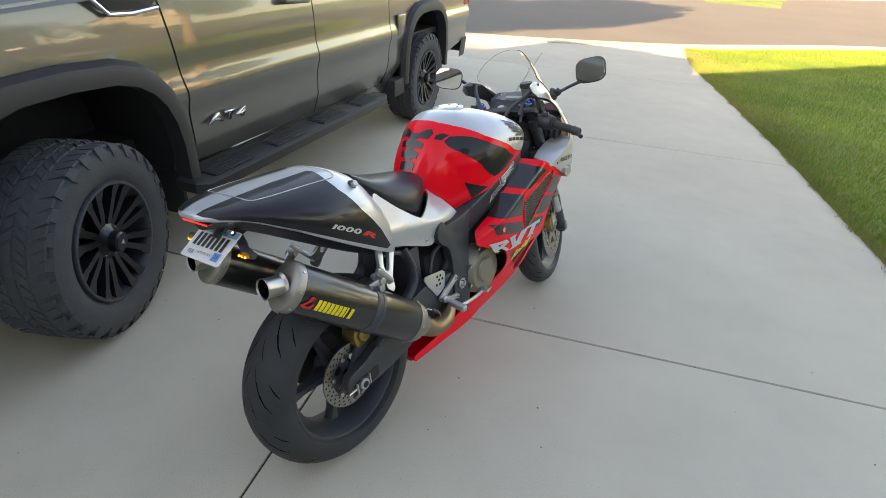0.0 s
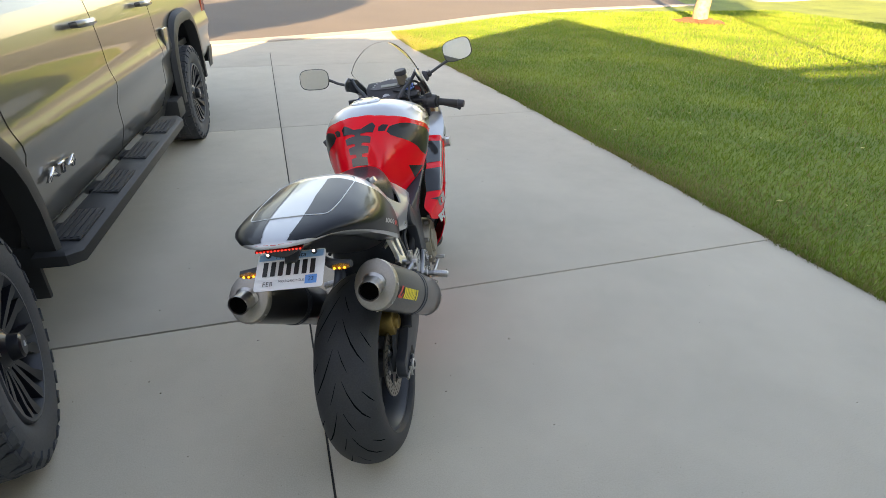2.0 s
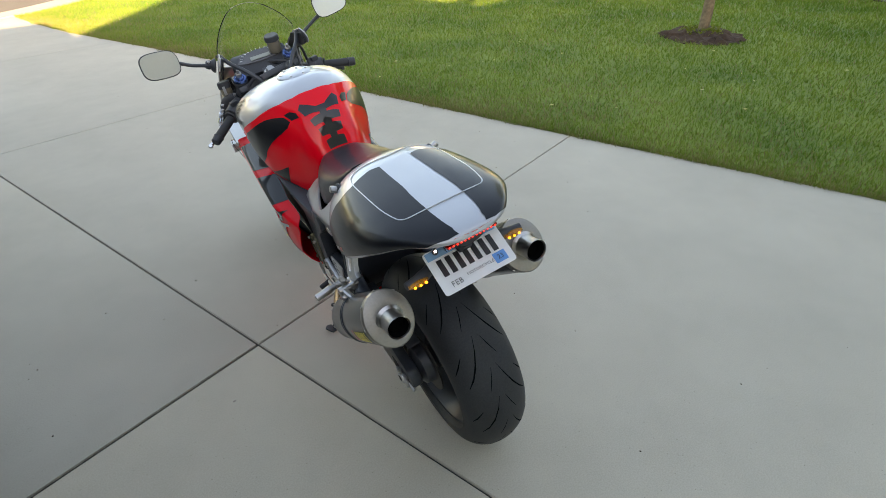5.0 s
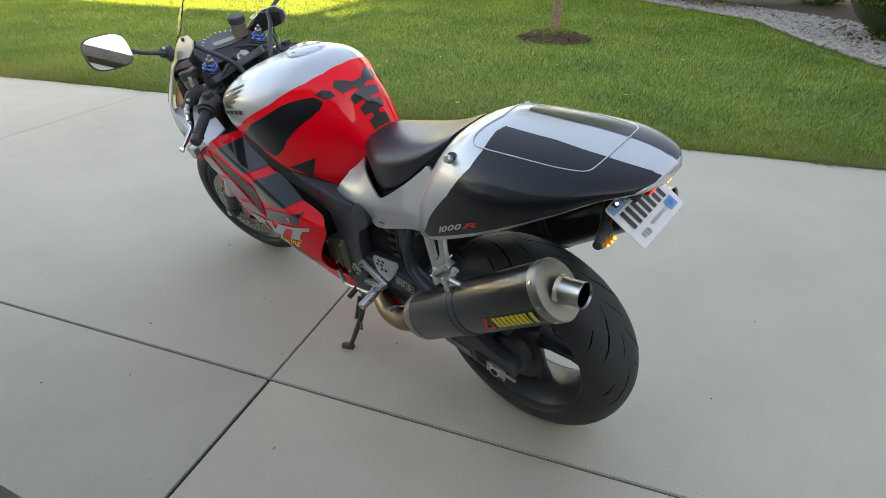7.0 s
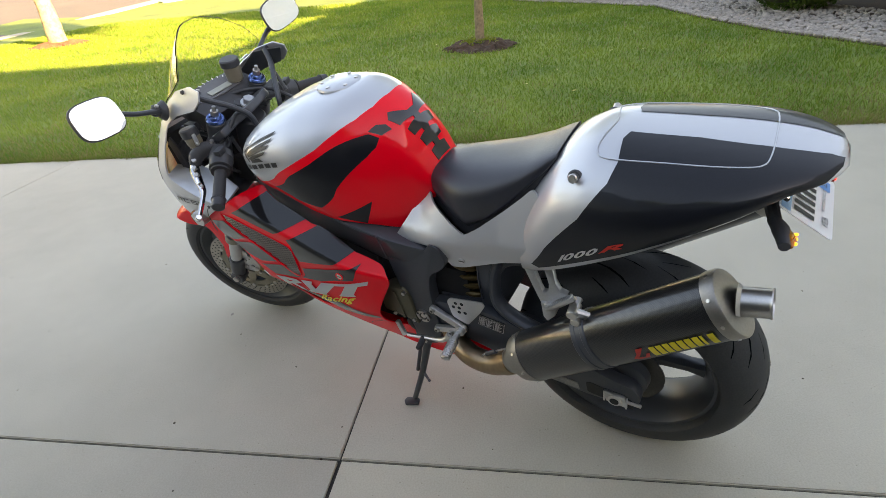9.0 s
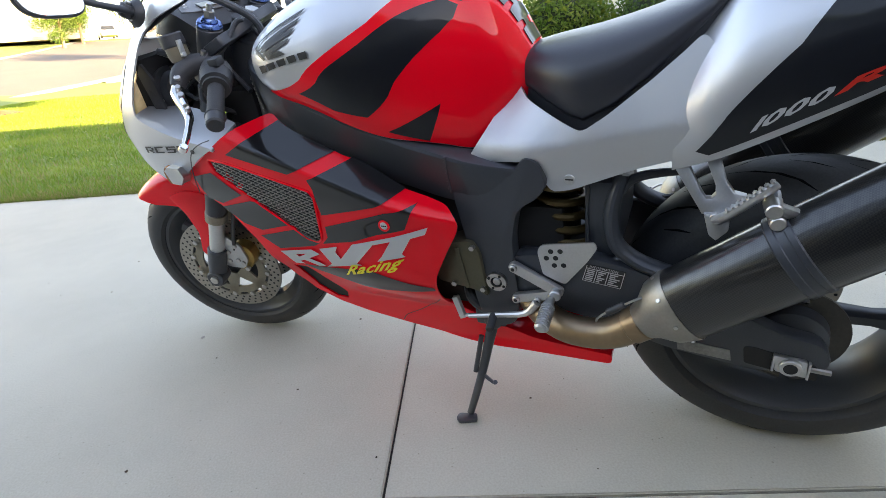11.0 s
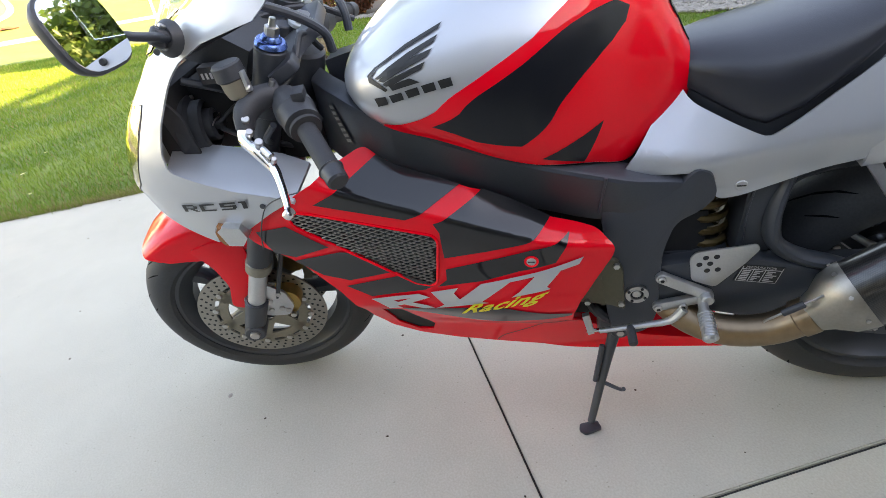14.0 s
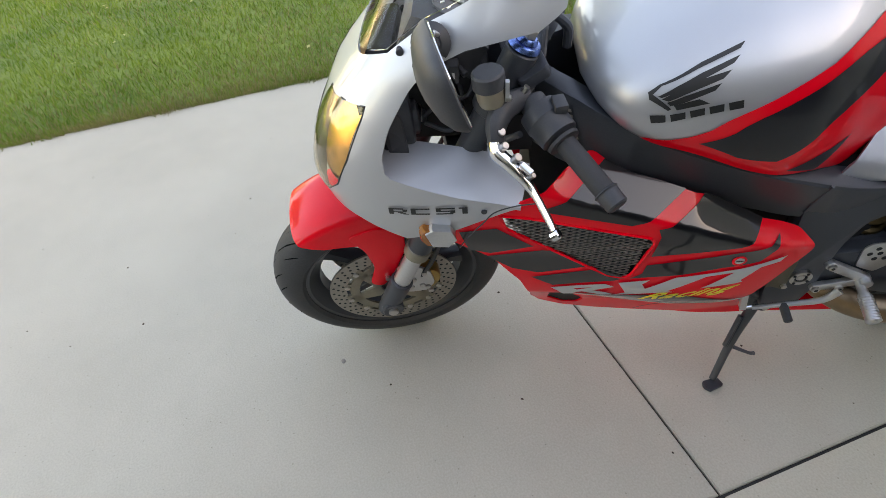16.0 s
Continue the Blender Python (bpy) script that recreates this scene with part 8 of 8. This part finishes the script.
# ---------------------------------------------------------------- foot controls, stand
for s in (-1, 1):
    X = s * .158

    def flatbar(a, b, r, x0=s * .152, x1=s * .164):
        a, b = Vector((0, *a)), Vector((0, *b))
        d = (b - a).normalized()
        n = Vector((0, -d.z, d.y))
        pts = []
        for k in range(9):
            t = math.pi / 2 + math.pi * k / 8
            pts.append(a + r * (d * math.cos(t) + n * math.sin(t)))
        for k in range(9):
            t = -math.pi / 2 + math.pi * k / 8
            pts.append(b + r * (d * math.cos(t) + n * math.sin(t)))
        return plate([(p.y, p.z) for p in pts], min(x0, x1), max(x0, x1), .0015)
    rs = part("footrest_bracket", flatbar((.491, .452), (.405, .405), .011), ALLOY, bike, "cast alloy rider footrest bracket")
    part("bracket_arm", flatbar((.491, .376), (.42, .395), .010), ALLOY, rs)
    for y, z in ((.491, .452), (.491, .376), (.446, .380)):
        part("bracket_bolt", rod((s * .162, y, z), (s * .170, y, z), .008, seg=14, bevel=.0015), STEEL, rs)
        # Near-black tip paints the shade in the bolt's socket.
        part("bolt_socket", rod((s * .168, y, z), (s * .1705, y, z), .004, seg=6), DARK, rs)
    hg = part("heel_guard", plate([(.445, .49), (.436, .505), (.337, .520), (.331, .508), (.35, .475), (.392, .418), (.41, .425), (.436, .437)], s * .150 - .002, s * .150 + .002, .001, .008), ALLOY, rs, "drilled alloy heel guard")
    # Near-black discs on both faces stand for the dark of drilled holes.
    for y, z in ((.418, .492), (.400, .494), (.427, .476), (.409, .478), (.412, .461), (.394, .463)):
        for e in (-1, 1):
            part("hole_disc", rod((s * .150 + e * .0021, y, z), (s * .150 + e * .0026, y, z), .0052, seg=14), DARK, hg)
    peg = part("footrest", tube([(s * .158, .415, .400), (s * .19, .416, .396), (s * .195, .416, .395), (s * .25, .418, .384), (s * .254, .418, .383)], [.008, .0095, .0125, .0125, .009], 16), ALLOY, rs, "knurled alloy footrest")
    for k in range(9):
        p = Vector((s * (.199 + .006 * k), .416, .3945 - .0012 * k))
        part("knurl", rod(p, p + Vector((s * .003, 0, -.0006)), .0142, seg=14), ALLOY, peg)
    part("footrest_pivot", rod((s * .15, .408, .405), (s * .178, .408, .405), .012, seg=14, bevel=.002), ALLOY, rs)
    if s < 0:
        sh = part("shift_lever", tube([(-.172, .446, .380), (-.176, .47, .352), (-.175, .52, .338), (-.172, .60, .318)], [.009, .0075, .006, .005], 10, 3), ALLOY, bike, "polished gear shift lever")
        part("shift_rubber", rod((-.172, .541, .332), (-.212, .539, .322), .009, .009, 14, .002), RUBBER, sh)
        part("shift_link", rod((-.172, .50, .340), (-.168, .625, .312), .004, seg=8), CHROME, sh)
        part("link_arm", plate([(.61, .31), (.622, .305), (.635, .36), (.622, .365)], -.172, -.162, .002), ALLOY, sh)
    else:
        br = part("brake_pedal", tube([(.172, .446, .380), (.178, .48, .345), (.180, .56, .335), (.188, .62, .345)], [.009, .008, .007, .006], 10, 3), ALLOY, bike, "alloy rear brake pedal")
        part("pedal_pad", box(.176, .215, .612, .632, .345, .356, .003), ALLOY, br)
    hx = (s * .155, s * .170)

    def tilted(bm, s=s):
        """The hanger reaches outwards as it comes down."""
        for v in bm.verts:
            v.co.x += s * (.61 - v.co.z) * .42
        return bm
    fork = [(.229, .690), (.204, .690), (.173, .637), (.165, .626), (.157, .626), (.152, .632), (.153, .645), (.174, .690), (.153, .692), (.138, .650), (.126, .635), (.109, .631), (.116, .619), (.131, .606), (.168, .603)]
    hn = part("pillion_hanger", tilted(plate(fork, *sorted(hx), .002)), ALLOY, bike, "cast alloy forked pillion footrest hanger")
    part("hanger_foot", tilted(plate([(.166, .607), (.141, .607), (.128, .600), (.129, .583), (.145, .568), (.156, .576)], *sorted((s * .151, s * .176)), .003, .003)), ALLOY, hn)
    part("hanger_bolt", rod((s * .172, .150, .603), (s * .182, .150, .603), .0065, seg=12, bevel=.001), STEEL, hn)
    pp = part("pillion_peg", tube([(s * .180, .146, .600), (s * .190, .135, .612), (s * .205, .085, .668), (s * .206, .077, .676)], [.011, .011, .010, .006], 12, 2, .7), ALLOY, hn, "folded ribbed pillion peg")
    for k in range(9):
        p = Vector((s * (.188 + .0018 * k), .134 - .0062 * k, .622 + .0070 * k))
        part("rib", rod(p, p + Vector((s * .014, 0, .004)), .004, .002, seg=6), ALLOY, pp)
st = part("kickstand", tube([(-.125, .56, .285), (-.140, .572, .235), (-.165, .590, .150), (-.212, .615, .050)], [.014, .012, .010, .0085], 14, 3), SATIN_BLACK, bike, "extended black kickstand")
foot = BIKE.inverted() @ Vector((.234, -.174, .006))
part("stand_foot", move(plate([(-.020, -.012), (.022, -.016), (.030, 0), (.022, .016), (-.020, .012)], -.004, .004, .002, .006), Matrix.Translation(foot) @ BIKE.to_3x3().inverted().to_4x4() @ Matrix.Rotation(radians(-90), 4, "Y")), SATIN_BLACK, st)
part("stand_tang", tube([(-.170, .585, .14), (-.19, .555, .145), (-.197, .547, .155)], [.005, .004, .005], 8, 3), SATIN_BLACK, st)
part("stand_spring", rod((-.145, .59, .24), (-.172, .605, .15), .006, seg=10), SATIN_BLACK, st)
part("stand_pivot", rod((-.130, .556, .290), (-.152, .556, .290), .020, seg=20, bevel=.003), SATIN_BLACK, st)
part("pivot_screw", rod((-.150, .556, .290), (-.157, .556, .290), .008, seg=6), STEEL, st)
part("stand_bracket", box(-.14, -.10, .53, .60, .27, .33, .008), SATIN_BLACK, bike)
# rear brake caliper, its hose, frame label
rc = part("rear_caliper", plate([(.03, .395), (.075, .40), (.10, .44), (.075, .48), (.035, .475), (.02, .44)], .055, .115, .008, .015), GOLD, bike, "gold rear brake caliper")
part("caliper_piston", rod((.10, .06, .437), (.128, .06, .437), .026, .024, 20, .004), GOLD, rc)
part("caliper_bracket", plate([(.11, .36), (.02, .30), (-.02, .33), (.04, .42)], .10, .112, .002), SATIN_BLACK, rc)
part("brake_hose", tube([(.12, .08, .47), (.135, .13, .50), (.13, .22, .48), (.12, .34, .46)], .006, 8, 5), PLASTIC, rc)
for s in (-1, 1):
    def on_spar(y, z, lift, s=s):
        zt, zb, xt, xb = (ramp(y, [(q[0], q[k]) for q in SPAR[::-1]]) for k in (1, 2, 3, 4))
        return (s * (xb + (xt - xb) * (z - zb) / (zt - zb) + lift), y, z)

    def slip(y0, y1, z0, z1, lift):
        """A slanting strip on the spar's face."""
        return raw([on_spar(y, z + (y - .79) * .42, lift) for y, z in ((y0, z0), (y1, z0), (y1, z1), (y0, z1))], [(0, 1, 2, 3)])
    if s < 0:
        # a worn label down the neck of the frame
        def neck(a, b, lift):
            y, z = 1.050 - .008 * a - .022 * b, .838 + .003 * a - .072 * b
            return on_spar(y - .004 * a, z, lift)
        nl = part("neck_label", raw([neck(a, b, .003) for a, b in ((0, 0), (1, 0), (1, 1), (0, 1))], [(0, 1, 2, 3)]), PLASTIC, bike, "worn dark label on the frame neck", 0)
        for k in range(7):
            b0 = .05 + .135 * k
            part("print_bar", raw([neck(a, b, .0045) for a, b in ((.1, b0), (.9, b0), (.9, b0 + .075), (.1, b0 + .075))], [(0, 1, 2, 3)]), WORN_LABEL, nl, "", 0)
        continue
    y0 = .735
    lb = part("warning_label", slip(y0, y0 + .11, .684, .716, .0035), DECAL_WHITE, bike, "printed warning label on the frame", 0)
    for k in range(4):
        part("print_bar", slip(y0 + .006, y0 + (.10 if k % 2 else .09), .688 + .0075 * k, .6915 + .0075 * k, .005), DECAL_BLACK, lb, "", 0)


# ---------------------------------------------------------------- slabs of the drive, litter on it
for i in range(2):
    for j in range(4):
        x0, x1, y0, y1 = DRIVE_X[i], DRIVE_X[i + 1], DRIVE_Y[j], DRIVE_Y[j + 1]
        gx0 = .004 if i else 0
        gx1 = .004
        bm = box(x0 + gx0, x1 - gx1, y0 + (.0065 if j == 1 else .002), y1 - (.0065 if j == 0 else .002), -.1, 0, .003, 2)
        part("slab", bm, CONCRETE, drive)
for j in range(4):
    y0, y1 = DRIVE_Y[j] + (.003 if j == 1 else .002), DRIVE_Y[j + 1] - (.003 if j == 0 else .002)
    rim = [(ramp(y, DRIVE_EDGE), y) for y in [y0] + [e[0] for e in DRIVE_EDGE if y0 + .1 < e[0] < y1 - .1] + [y1]]
    pts = [(.004, y0)] + rim + [(.004, y1)]
    bm = bmesh.new()
    lo = [bm.verts.new((x, y, -.1)) for x, y in pts]
    hi = [bm.verts.new((x, y, 0)) for x, y in pts]
    n = len(pts)
    bm.faces.new(lo[::-1])
    top = bm.faces.new(hi)
    for k in range(n):
        bm.faces.new((lo[k], lo[(k + 1) % n], hi[(k + 1) % n], hi[k]))
    bmesh.ops.recalc_face_normals(bm, faces=bm.faces)
    bmesh.ops.bevel(bm, geom=list(top.edges), offset=.003, segments=2, affect="EDGES")
    part("slab", bm, CONCRETE, drive)
rngs = random.Random(4)
vs, fs = [], []
for _ in range(150):
    x, y = rngs.uniform(-2.5, 2.8), rngs.uniform(-2, 4)
    r = rngs.uniform(.0015, .0045)
    k = len(vs)
    n = 5
    for q in range(n):
        a = 2 * math.pi * q / n
        vs.append((x + r * math.cos(a) * rngs.uniform(.6, 1.3), y + r * math.sin(a) * rngs.uniform(.6, 1.3), .0005))
    vs.append((x, y, .0005 + r * .6))
    fs += [(k + q, k + (q + 1) % n, k + n) for q in range(n)]
litter = part("debris", raw(vs, fs), MULCH, smooth=0)
tagged(litter, "tiny dark crumbs scattered on the concrete", "debris", kind="stuff")
for x, y, r in ((.683, .696, .009), (-.23, -.175, .006)):
    bm = bmesh.new()
    bmesh.ops.create_icosphere(bm, subdivisions=2, radius=r)
    for v in bm.verts:
        v.co = Vector((v.co.x, v.co.y * .7, max(0, v.co.z * .35))) * (1 + .3 * noise.noise(v.co * 90))
    pb = part("leaf_scrap", bm, STONE)
    pb.location = (x, y, 0)
    tagged(pb, "small dry scrap of leaf on the concrete", "debris")
